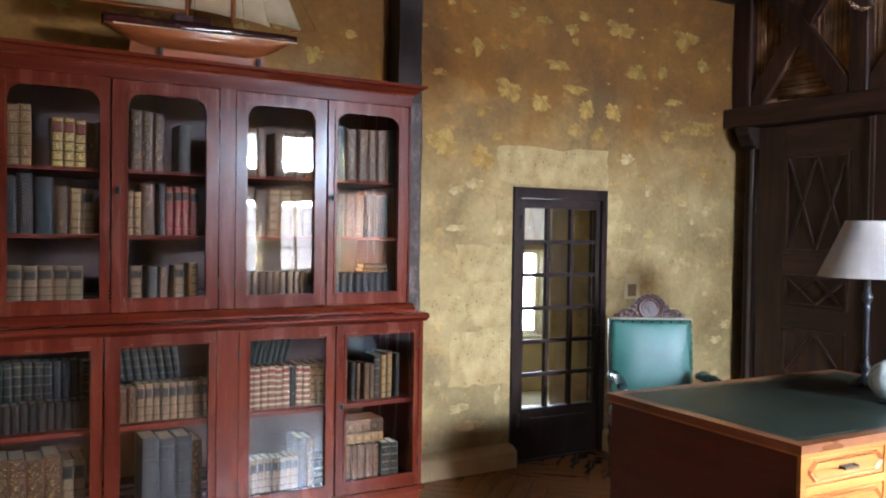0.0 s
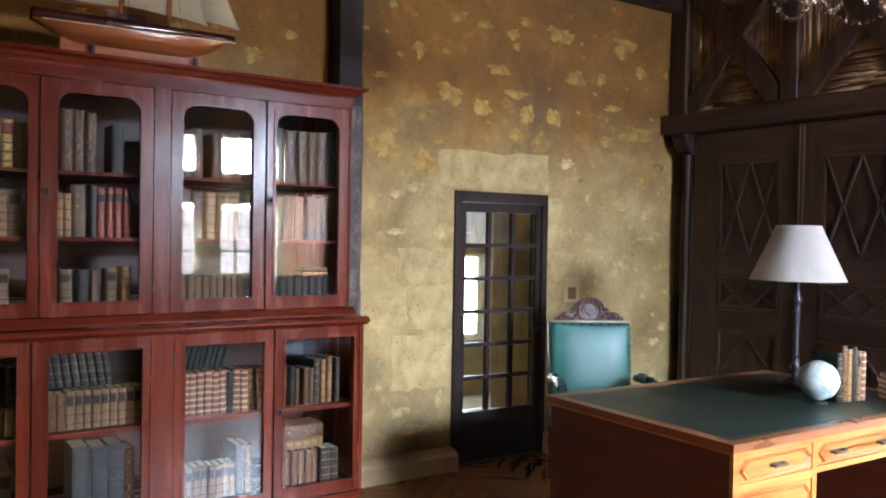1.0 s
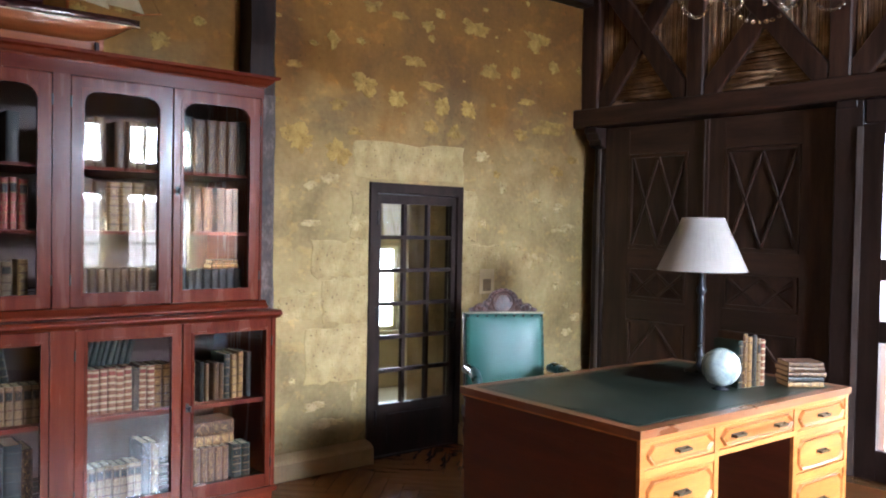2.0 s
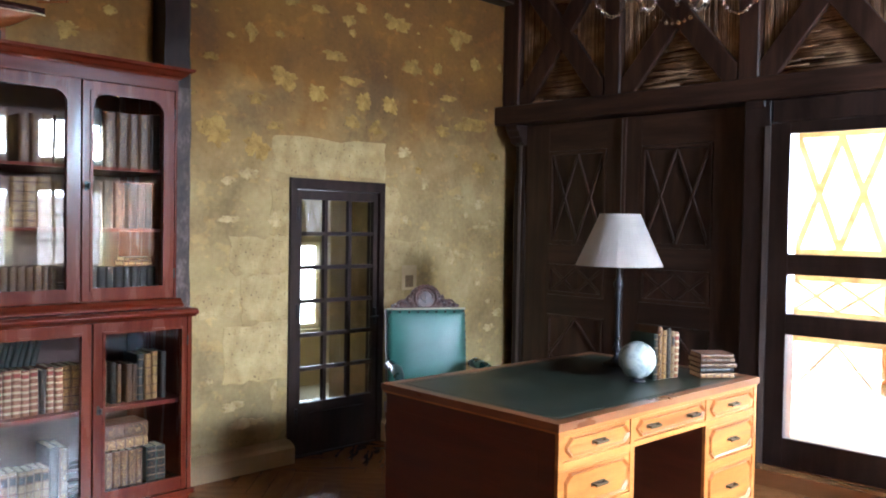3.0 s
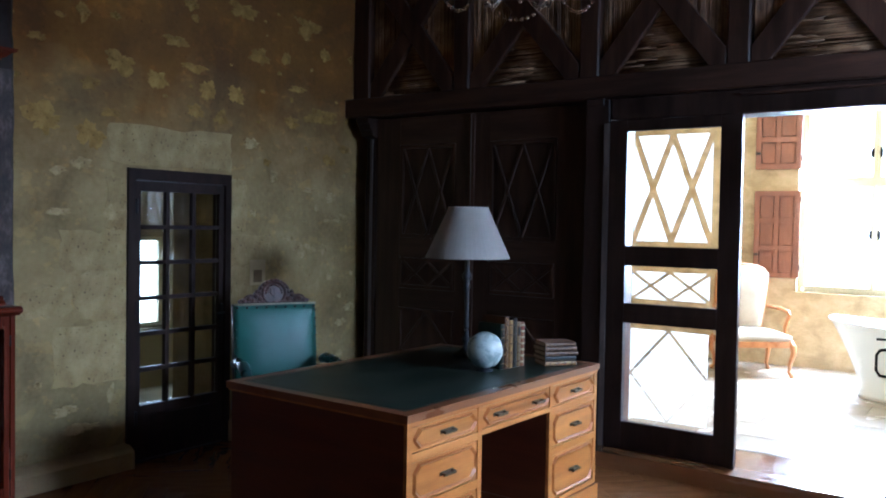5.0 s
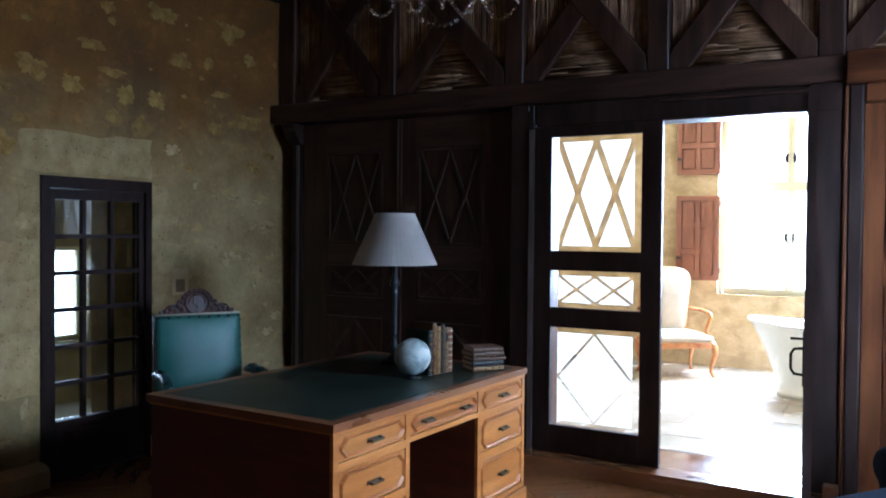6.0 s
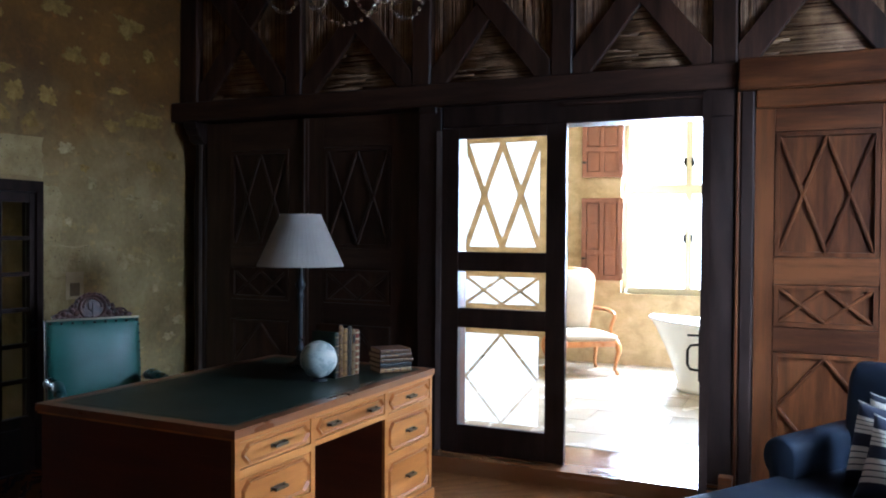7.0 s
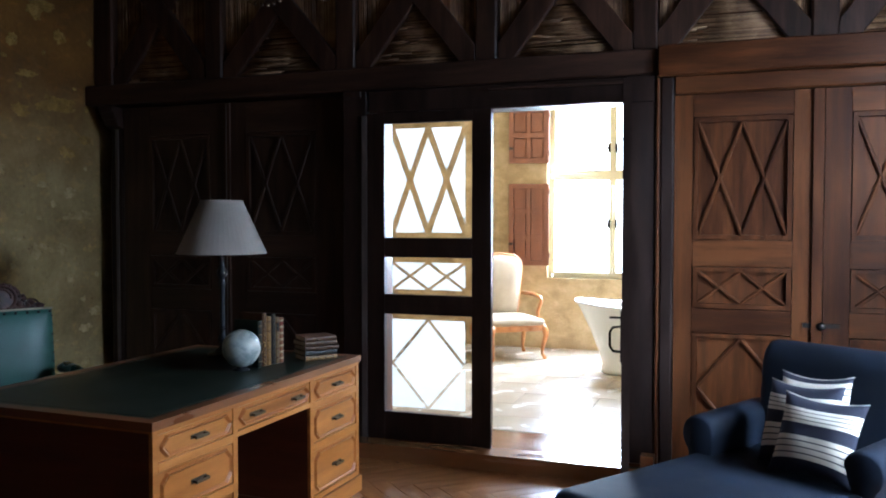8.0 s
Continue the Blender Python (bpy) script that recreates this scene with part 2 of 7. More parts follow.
BATH_WALL = mat("bathroom_rough_limestone", [(0.40, 0.292, 0.145), (0.52, 0.392, 0.21), (0.63, 0.492, 0.285)], 0.92, (5, 5, 7), bump=1.0, fine=8, detail=9, distort=0.5)
TILE = mat("pale_stone_tile", [(0.29, 0.232, 0.165), (0.355, 0.295, 0.215), (0.42, 0.358, 0.272)], 0.24, (3, 3, 3), bump=0.05, fine=12, per_object=0.2)
GROUT = mat("grey_grout", [(0.20, 0.17, 0.13), (0.26, 0.22, 0.17)], 0.9, (9, 9, 9))
SHUTTER = mat("red_brown_shutter_paint", [(0.17, 0.062, 0.028), (0.25, 0.096, 0.044)], 0.45, (9, 9, 2), bump=0.08, fine=10)
CREAM = mat("cream_window_paint", [(0.72, 0.64, 0.40), (0.80, 0.73, 0.50)], 0.45, (5, 5, 5), bump=0.04)
ENAMEL = mat("white_enamel", [(0.80, 0.80, 0.78), (0.84, 0.84, 0.82)], 0.18, (3, 3, 3), bump=0.0, coat=0.3)
LINEN = mat("cream_linen", [(0.38, 0.31, 0.215), (0.47, 0.39, 0.28)], 0.9, (6, 6, 6), bump=0.3, fine=60)
GILT = mat("gilded_beech", [(0.36, 0.125, 0.03), (0.55, 0.235, 0.065)], 0.35, (12, 12, 12), bump=0.1, coat=0.3)
SHADE = mat("linen_lampshade", [(0.52, 0.465, 0.42), (0.59, 0.53, 0.48)], 0.9, (9, 9, 9), bump=0.15, fine=60)
BLACK_METAL = mat("black_metal", [(0.007, 0.0075, 0.009), (0.018, 0.019, 0.023)], 0.34, (9, 9, 9), metal=0.0, bump=0.05, spec=0.4)
IRON = mat("wrought_iron", [(0.015, 0.013, 0.012), (0.035, 0.03, 0.028)], 0.5, (20, 20, 20), metal=0.7, bump=0.2)
SILL = mat("polished_sill_oak", [(0.17, 0.07, 0.024), (0.20, 0.083, 0.029), (0.23, 0.098, 0.035)], 0.2, (9, 1.2, 9), bump=0.0, fine=9, coat=0.1)
BRONZE = mat("dark_bronze", [(0.045, 0.032, 0.019), (0.095, 0.068, 0.04)], 0.45, (20, 20, 20), metal=0.5, bump=0.05)
BRASS = mat("dull_brass", [(0.20, 0.13, 0.06), (0.32, 0.22, 0.11)], 0.38, (20, 20, 20), metal=0.9, bump=0.1)
NAVY = mat("navy_velvet", [(0.0015, 0.0030, 0.0078), (0.0030, 0.0059, 0.0142), (0.0055, 0.0105, 0.024)], 0.8, (5, 5, 5), bump=0.12, fine=60, spec=0.3)
PILLOW_WHITE = mat("ivory_cotton", [(0.60, 0.53, 0.42), (0.72, 0.65, 0.53)], 0.9, (12, 12, 12), bump=0.2, fine=30)
PILLOW_NAVY = mat("navy_cotton", [(0.006, 0.006, 0.016), (0.012, 0.012, 0.028)], 0.85, (12, 12, 12), bump=0.2, fine=30)
GLOBE = mat("pale_globe_paper", [(0.19, 0.235, 0.23), (0.33, 0.355, 0.33), (0.45, 0.435, 0.375)], 0.28, (13, 13, 13), bump=0.02, fine=8, coat=0.3, distort=0.6)
HULL = mat("varnished_hull", [(0.20, 0.052, 0.014), (0.31, 0.092, 0.026)], 0.16, (3, 30, 30), bump=0.02, coat=0.7)
HULL_DARK = mat("dark_topsides", [(0.035, 0.010, 0.008), (0.06, 0.016, 0.012)], 0.15, (6, 6, 6), bump=0.0, coat=0.7)
SAIL = mat("cream_sailcloth", [(0.56, 0.45, 0.27), (0.66, 0.55, 0.36)], 0.9, (5, 5, 5), bump=0.15, fine=40)
PASSAGE = mat("khaki_plaster", [(0.25, 0.215, 0.125), (0.33, 0.285, 0.17), (0.40, 0.35, 0.22)], 0.9, (3, 3, 3), bump=0.2)
PAGES = mat("aged_page_edges", [(0.42, 0.34, 0.22), (0.55, 0.46, 0.32)], 0.9, (60, 60, 60), bump=0.1)


def glass(name, rough=0.0, tint=(1, 1, 1)):
    """Thin clear pane: sees straight through, mirrors at its true Fresnel share."""
    m = bpy.data.materials.new(name)
    m.use_nodes = True
    n, li = m.node_tree.nodes, m.node_tree.links
    n.remove(n["Principled BSDF"])
    fr = n.new("ShaderNodeFresnel")
    fr.inputs["IOR"].default_value = 1.5
    tr = n.new("ShaderNodeBsdfTransparent")
    tr.inputs["Color"].default_value = (*tint, 1)
    gl = n.new("ShaderNodeBsdfGlossy")
    gl.inputs["Roughness"].default_value = rough
    wob = n.new("ShaderNodeTexNoise")
    wob.inputs["Scale"].default_value = 4.0
    tc = n.new("ShaderNodeTexCoord")
    li.new(tc.outputs["Object"], wob.inputs["Vector"])
    bp = n.new("ShaderNodeBump")
    bp.inputs["Strength"].default_value, bp.inputs["Distance"].default_value = 0.035, 0.01
    li.new(wob.outputs["Fac"], bp.inputs["Height"])
    li.new(bp.outputs["Normal"], gl.inputs["Normal"])
    mx = n.new("ShaderNodeMixShader")
    li.new(fr.outputs[0], mx.inputs[0])
    li.new(tr.outputs[0], mx.inputs[1])
    li.new(gl.outputs[0], mx.inputs[2])
    li.new(mx.outputs[0], n["Material Output"].inputs["Surface"])
    return m


GLASS = glass("old_window_glass")


def frosted():
    m = bpy.data.materials.new("etched_glass")
    m.use_nodes = True
    n, li = m.node_tree.nodes, m.node_tree.links
    n.remove(n["Principled BSDF"])
    a = n.new("ShaderNodeBsdfTranslucent")
    a.inputs["Color"].default_value = (0.72, 0.71, 0.67, 1)
    d = n.new("ShaderNodeBsdfDiffuse")
    d.inputs["Color"].default_value = (0.75, 0.76, 0.78, 1)
    t = n.new("ShaderNodeBsdfTransparent")
    mx = n.new("ShaderNodeMixShader")
    mx.inputs[0].default_value = 0.25
    mx2 = n.new("ShaderNodeMixShader")
    mx2.inputs[0].default_value = 0.25
    nz = n.new("ShaderNodeTexNoise")
    nz.inputs["Scale"].default_value = 400.0
    bp = n.new("ShaderNodeBump")
    bp.inputs["Strength"].default_value = 0.1
    li.new(nz.outputs["Fac"], bp.inputs["Height"])
    li.new(bp.outputs["Normal"], d.inputs["Normal"])
    li.new(a.outputs[0], mx.inputs[1])
    li.new(d.outputs[0], mx.inputs[2])
    li.new(mx.outputs[0], mx2.inputs[1])
    li.new(t.outputs[0], mx2.inputs[2])
    li.new(mx2.outputs[0], n["Material Output"].inputs["Surface"])
    return m


FROST = frosted()


def crystal():
    m = bpy.data.materials.new("cut_crystal")
    m.use_nodes = True
    b = m.node_tree.nodes["Principled BSDF"]
    b.inputs["Base Color"].default_value = (0.97, 0.97, 0.95, 1)
    b.inputs["Transmission Weight"].default_value = 1.0
    b.inputs["Roughness"].default_value = 0.02
    b.inputs["IOR"].default_value = 1.55
    return m


CRYSTAL = crystal()


def glow(name, colour, strength):
    m = bpy.data.materials.new(name)
    m.use_nodes = True
    b = m.node_tree.nodes["Principled BSDF"]
    b.inputs["Base Color"].default_value = (0.9, 0.85, 0.75, 1)
    b.inputs["Emission Color"].default_value = (*colour, 1)
    b.inputs["Emission Strength"].default_value = strength
    return m


BULB = glow("warm_bulb", (1.0, 0.62, 0.28), 3.0)


# ---- building helpers ----
def part(name, bm, material, parent=None, label="", bevel=0.0, smooth=False, m=None):
    """Links a bmesh as one mesh object under a thing or a part."""
    if bevel:
        bmesh.ops.bevel(bm, geom=[e for e in bm.edges if len(e.link_faces) == 2 and e.calc_face_angle(0) > 0.6],
                        offset=bevel, segments=1, affect="EDGES", clamp_overlap=True)
    me = bpy.data.meshes.new(name)
    bm.normal_update()
    bm.to_mesh(me)
    bm.free()
    me.materials.append(material)
    if smooth:
        for p in me.polygons:
            p.use_smooth = True
    ob = new(name, me)
    if parent:
        ob.parent = parent
    if m is not None:
        ob.matrix_basis = m
    if label:
        tagged(ob, label)
    return ob


def thing(name, m, label, category, group="", kind=""):
    ob = new(name)
    ob.empty_display_size = 0.1
    ob.matrix_basis = m
    return tagged(ob, label, category, group, kind)


def box(bm, x0, x1, y0, y1, z0, z1, m=None):
    """Adds a box; m: an optional pose for its corners."""
    co = [(x, y, z) for z in (z0, z1) for y in (y0, y1) for x in (x0, x1)]
    v = [bm.verts.new(m @ Vector(c) if m is not None else c) for c in co]
    for f in ((0, 2, 3, 1), (4, 5, 7, 6), (0, 1, 5, 4), (1, 3, 7, 5), (3, 2, 6, 7), (2, 0, 4, 6)):
        bm.faces.new([v[i] for i in f])
    return v


def boxes(*rows):
    bm = bmesh.new()
    for r in rows:
        box(bm, *r)
    return bm


def lathe(profile, n=32, bm=None, m=None):
    """Turns a profile of (radius, height) round the z axis."""
    bm = bm or bmesh.new()
    rings = []
    for r, z in profile:
        ring = []
        for i in range(n):
            a = 2 * math.pi * i / n
            c = Vector((r * math.cos(a), r * math.sin(a), z))
            ring.append(bm.verts.new(m @ c if m is not None else c))
        rings.append(ring)
    for a, b in zip(rings, rings[1:]):
        for i in range(n):
            bm.faces.new((a[i], a[(i + 1) % n], b[(i + 1) % n], b[i]))
    bm.faces.new(rings[0][::-1])
    bm.faces.new(rings[-1])
    return bm


def prism(bm, pts, y0, y1, m=None):
    """Extrudes the outline pts, given as (x, z), from y0 to y1."""
    a = [bm.verts.new(m @ Vector((x, y0, z)) if m is not None else (x, y0, z)) for x, z in pts]
    b = [bm.verts.new(m @ Vector((x, y1, z)) if m is not None else (x, y1, z)) for x, z in pts]
    k = len(pts)
    bm.faces.new(a)
    bm.faces.new(b[::-1])
    for i in range(k):
        bm.faces.new((a[i], b[i], b[(i + 1) % k], a[(i + 1) % k]))
    return bm


def profile_x(bm, pts, x0, x1):
    """Extrudes the outline pts, given as (y, z), along x."""
    a = [bm.verts.new((x0, y, z)) for y, z in pts]
    b = [bm.verts.new((x1, y, z)) for y, z in pts]
    k = len(pts)
    bm.faces.new(a)
    bm.faces.new(b[::-1])
    for i in range(k):
        bm.faces.new((a[i], a[(i + 1) % k], b[(i + 1) % k], b[i]))
    return bm


def strip(bm, p, q, w, y0, y1):
    """A bar of width w from p to q, given as (x, z), between depths y0 and y1."""
    d = Vector((q[0] - p[0], q[1] - p[1])).normalized() * (w / 2)
    s = Vector((-d.y, d.x))
    prism(bm, [(p[0] + s.x, p[1] + s.y), (p[0] - s.x, p[1] - s.y), (q[0] - s.x, q[1] - s.y), (q[0] + s.x, q[1] + s.y)], y0, y1)


def tube(points, radius, sides=8, bm=None, taper=None):
    """A round bar along points; taper: a radius factor for each point."""
    bm = bm or bmesh.new()
    pts = [Vector(p) for p in points]
    rings = []
    for i, p in enumerate(pts):
        d = (pts[min(i + 1, len(pts) - 1)] - pts[max(i - 1, 0)]).normalized()
        u = d.orthogonal().normalized() if not rings else (prev - d * prev.dot(d)).normalized()
        prev = u
        v = d.cross(u)
        r = radius * (taper[i] if taper else 1)
        rings.append([bm.verts.new(p + (u * math.cos(2 * math.pi * k / sides) + v * math.sin(2 * math.pi * k / sides)) * r) for k in range(sides)])
    for a, b in zip(rings, rings[1:]):
        for k in range(sides):
            bm.faces.new((a[k], a[(k + 1) % sides], b[(k + 1) % sides], b[k]))
    bm.faces.new(rings[0][::-1])
    bm.faces.new(rings[-1])
    return bm


def ball(r, m=None, u=16, v=12, bm=None):
    bm = bm or bmesh.new()
    bmesh.ops.create_uvsphere(bm, u_segments=u, v_segments=v, radius=r, matrix=m or Matrix())
    return bm


EAST = pose(0, 0, 0, 0, 0, -90)     # turns a thing's front towards -x


def on_east(x, y, z):
    """A pose on the east wall: the thing's width runs towards -y, its front faces -x."""
    return Matrix.Translation((x, y, z)) @ EAST

# ---- the room ----
NORTH, EASTW, SOUTH, WEST, TOP = 4.585, 5.58, -1.9, -2.6, 3.75
rng = random.Random(7)

part("floor", boxes((WEST - 0.3, 5.30, SOUTH - 0.3, NORTH + 0.3, -0.2, -0.012)), SUBFLOOR)
floor = bpy.data.objects["floor"]
tagged(floor, "waxed brown parquet floor laid in a herringbone pattern", "floor", kind="structure")

# north wall with the opening of the glazed door
gx0, gx1, gtop = 3.255, 4.08, 1.885
NB = NORTH + 0.62          # back of the thick north wall
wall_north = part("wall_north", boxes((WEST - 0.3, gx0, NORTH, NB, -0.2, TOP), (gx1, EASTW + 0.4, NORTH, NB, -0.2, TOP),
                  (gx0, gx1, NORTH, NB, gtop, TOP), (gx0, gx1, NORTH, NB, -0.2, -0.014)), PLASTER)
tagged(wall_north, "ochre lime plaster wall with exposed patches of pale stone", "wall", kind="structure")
# west wall is out of view; its pale colour is chosen to bounce light
wall_west = tagged(part("wall_west", boxes((WEST - 0.3, WEST, SOUTH - 0.3, NORTH, -0.2, TOP)), PAPER_WALL), "plain pale wall, unseen, that bounces light into the room", "wall", kind="structure")

# the passage behind the small glazed door, with its low window
QY, qx0, qx1, qz0, qz1 = NB + 1.40, 4.25, 5.11, 0.55, 1.40
tagged(part("passage_floor", boxes((2.8, 6.5, NB, QY + 0.2, -0.2, 0.0)), PASSAGE), "pale stone floor of the passage", "floor", kind="structure")
tagged(part("passage_ceiling", boxes((2.8, 6.5, NB, QY + 0.2, 2.35, 2.5)), PASSAGE), "low plastered ceiling of the passage", "ceiling", kind="structure")
tagged(part("wall_passage", boxes((2.8, 3.0, NB, QY, 0.0, 2.35), (6.3, 6.5, NB, QY, 0.0, 2.35), (2.8, qx0, QY, QY + 0.2, 0.0, 2.35), (qx1, 6.5, QY, QY + 0.2, 0.0, 2.35),
       (qx0, qx1, QY, QY + 0.2, 0.0, qz0), (qx0, qx1, QY, QY + 0.2, qz1, 2.35)), PASSAGE), "khaki plastered wall of the passage", "wall", kind="structure")
tagged(part("passage_beam", boxes((3.0, 6.3, QY - 0.42, QY - 0.26, 2.16, 2.348)), BLACK_WOOD, bevel=0.01), "dark beam under the passage ceiling", "beam", kind="structure")
win3 = thing("window_3", Matrix.Translation((0, QY + 0.12, 0)), "small low white window of the passage", "window", kind="structure")
part("window_frame", boxes((qx0, qx0 + 0.04, 0, 0.05, qz0, qz1), (qx1 - 0.04, qx1, 0, 0.05, qz0, qz1), (qx0 + 0.04, qx1 - 0.04, 0, 0.05, qz1 - 0.04, qz1), (qx0 + 0.04, qx1 - 0.04, 0, 0.05, qz0, qz0 + 0.04)), CREAM, win3, bevel=0.004)
pn = part("pane", boxes((qx0 + 0.035, qx1 - 0.035, 0.022, 0.026, qz0 + 0.035, qz1 - 0.035)), GLASS, win3)
pn.visible_shadow = False
tagged(part("backdrop", boxes((2.5, 7.0, QY + 1.6, QY + 1.7, -1.0, 3.5)), glow("bright_green_white_distance", (0.95, 1.0, 0.96), 9.0)), "bright hazy daylight beyond the window", "sky", kind="structure")

# south wall with one tall window
wx0, wx1, wz0, wz1 = 2.77, 4.295, 1.005, 2.76
wall_south = part("wall_south", boxes((WEST, wx0, SOUTH - 0.3, SOUTH, -0.2, TOP), (wx1, EASTW + 0.4, SOUTH - 0.3, SOUTH, -0.2, TOP),
                  (wx0, wx1, SOUTH - 0.3, SOUTH, -0.2, wz0), (wx0, wx1, SOUTH - 0.3, SOUTH, wz1, TOP)), PAPER_WALL)
tagged(wall_south, "plain pale wall, unseen, that bounces light into the room with a tall window", "wall", kind="structure")

ceiling = tagged(part("ceiling", boxes((WEST - 0.3, EASTW + 0.4, SOUTH - 0.3, NORTH + 0.5, TOP, TOP + 0.15)), CEIL), "dark boarded timber ceiling", "ceiling", kind="structure")
beam = tagged(part("ceiling_beam", boxes((WEST, 5.36, NORTH - 0.13, NORTH - 0.002, 3.415, TOP - 0.002)), BLACK_WOOD, bevel=0.012), "dark timber wall plate under the ceiling", "beam", kind="structure")
for i, y in enumerate((3.2, 2.0, 0.8, -0.4, -1.5)):
    tagged(part("ceiling_joist", boxes((WEST, 5.36, y - 0.09, y + 0.09, TOP - 0.2, TOP - 0.002)), DARK_OAK, bevel=0.012), "dark timber ceiling joist", "beam", kind="structure")

# stepped skirting of painted plaster along the north wall
for x0, x1 in ((2.2, gx0 + 0.01), (gx1 - 0.01, 5.48)):
    bm = profile_x(bmesh.new(), [(NORTH - 0.002, 0.0), (NORTH - 0.085, 0.0), (NORTH - 0.085, 0.105), (NORTH - 0.065, 0.125), (NORTH - 0.002, 0.15)], x0, x1)
    tagged(part("baseboard", bm, SKIRT, bevel=0.006), "thick ochre painted plaster skirting", "skirting", kind="structure")

# dark timber post on the north wall behind the bookcase
def rough_post(k0, k1, x0, x1, material, label):
    """A length of hewn post against the north wall, with uneven arrises."""
    bm = bmesh.new()
    ring = []
    for k in range(k0, k1 + 1):
        z = TOP * k / 48 * 0.91
        w0, w1 = x0 + 0.012 * noise.noise((0, 0, z * 3)), x1 + 0.014 * noise.noise((5, 0, z * 4)) + 0.006 * noise.noise((7, 0, z * 17))
        f = NORTH - 0.15 + 0.010 * noise.noise((9, 0, z * 4))
        ring.append([bm.verts.new(c) for c in ((w0, NORTH - 0.002, z), (w0, f, z), ((w0 + w1) / 2, f - 0.006 * noise.noise((3, 1, z * 15)), z), (w1 - 0.02, f, z), (w1, f + 0.022, z), (w1, NORTH - 0.002, z))])
    for a, b in zip(ring, ring[1:]):
        for i in range(6):
            bm.faces.new((a[i], a[(i + 1) % 6], b[(i + 1) % 6], b[i]))
    bm.faces.new(ring[0][::-1]), bm.faces.new(ring[-1])
    tagged(part("timber_post", bm, material), label, "post", kind="structure")


rough_post(0, 33, 2.30, 2.475, WEATHERED, "rough greyed oak post against the plaster wall")
rough_post(33, 48, 2.302, 2.47, BLACK_WOOD, "dark brown oak post against the plaster wall")

# ---- the east wall: panelled doors below, braced timber and cane above ----
XF = 5.375                 # face of the upper timber frame
core = part("wall_east", boxes((EASTW, EASTW + 0.169, 2.26, NORTH, -0.2, TOP), (EASTW, EASTW + 0.169, SOUTH, 0.53, -0.2, TOP),
            (EASTW, EASTW + 0.169, 0.53, 2.26, 2.40, TOP)), DARK_OAK)
wall_east = tagged(core, "dark timber-framed wall with cane infill and panelled doors", "wall", kind="structure")


def wall_bar(name, y0, y1, z0, z1, x0, x1=5.5, mat_=None, bevel=0.010, wob=0.006):
    """A hewn timber of the east wall, with slightly uneven edges."""
    bm = bmesh.new()
    long_z = (z1 - z0) > (y1 - y0)
    k = 14
    rings = []
    for i in range(k + 1):
        s = i / k
        o = [wob * noise.noise((y0 * 3 + j * 7.1, z0 * 2, s * (5 if long_z else 9))) for j in range(3)]
        if long_z:
            z = z0 + (z1 - z0) * s
            c = ((x1, y0 + o[0], z), (x0 + o[2], y0 + o[0], z), (x0 + o[2], y1 + o[1], z), (x1, y1 + o[1], z))
        else:
            y = y0 + (y1 - y0) * s
            c = ((x1, y, z0 + o[0]), (x1, y, z1 + o[1]), (x0 + o[2], y, z1 + o[1]), (x0 + o[2], y, z0 + o[0]))
        rings.append([bm.verts.new(q) for q in c])
    for a, b in zip(rings, rings[1:]):
        for i in range(4):
            bm.faces.new((a[i], a[(i + 1) % 4], b[(i + 1) % 4], b[i]))
    bm.faces.new(rings[0][::-1]), bm.faces.new(rings[-1])
    bmesh.ops.recalc_face_normals(bm, faces=bm.faces)
    return part(name, bm, mat_ or (DARK_BEAM if long_z else DARK_BEAM_LONG), wall_east, bevel=bevel)


def clipped(pts, lo0, hi0, lo1, hi1):
    """The outline pts cut to a rectangle."""
    for ax, lim, keep_low in ((0, lo0, False), (0, hi0, True), (1, lo1, False), (1, hi1, True)):
        out = []
        for p, q in zip(pts, pts[1:] + pts[:1]):
            pin, qin = (p[ax] <= lim) == keep_low, (q[ax] <= lim) == keep_low
            if pin:
                out.append(p)
            if pin != qin:
                out.append(p.lerp(q, (lim - p[ax]) / (q[ax] - p[ax])))
        pts = out
    return pts


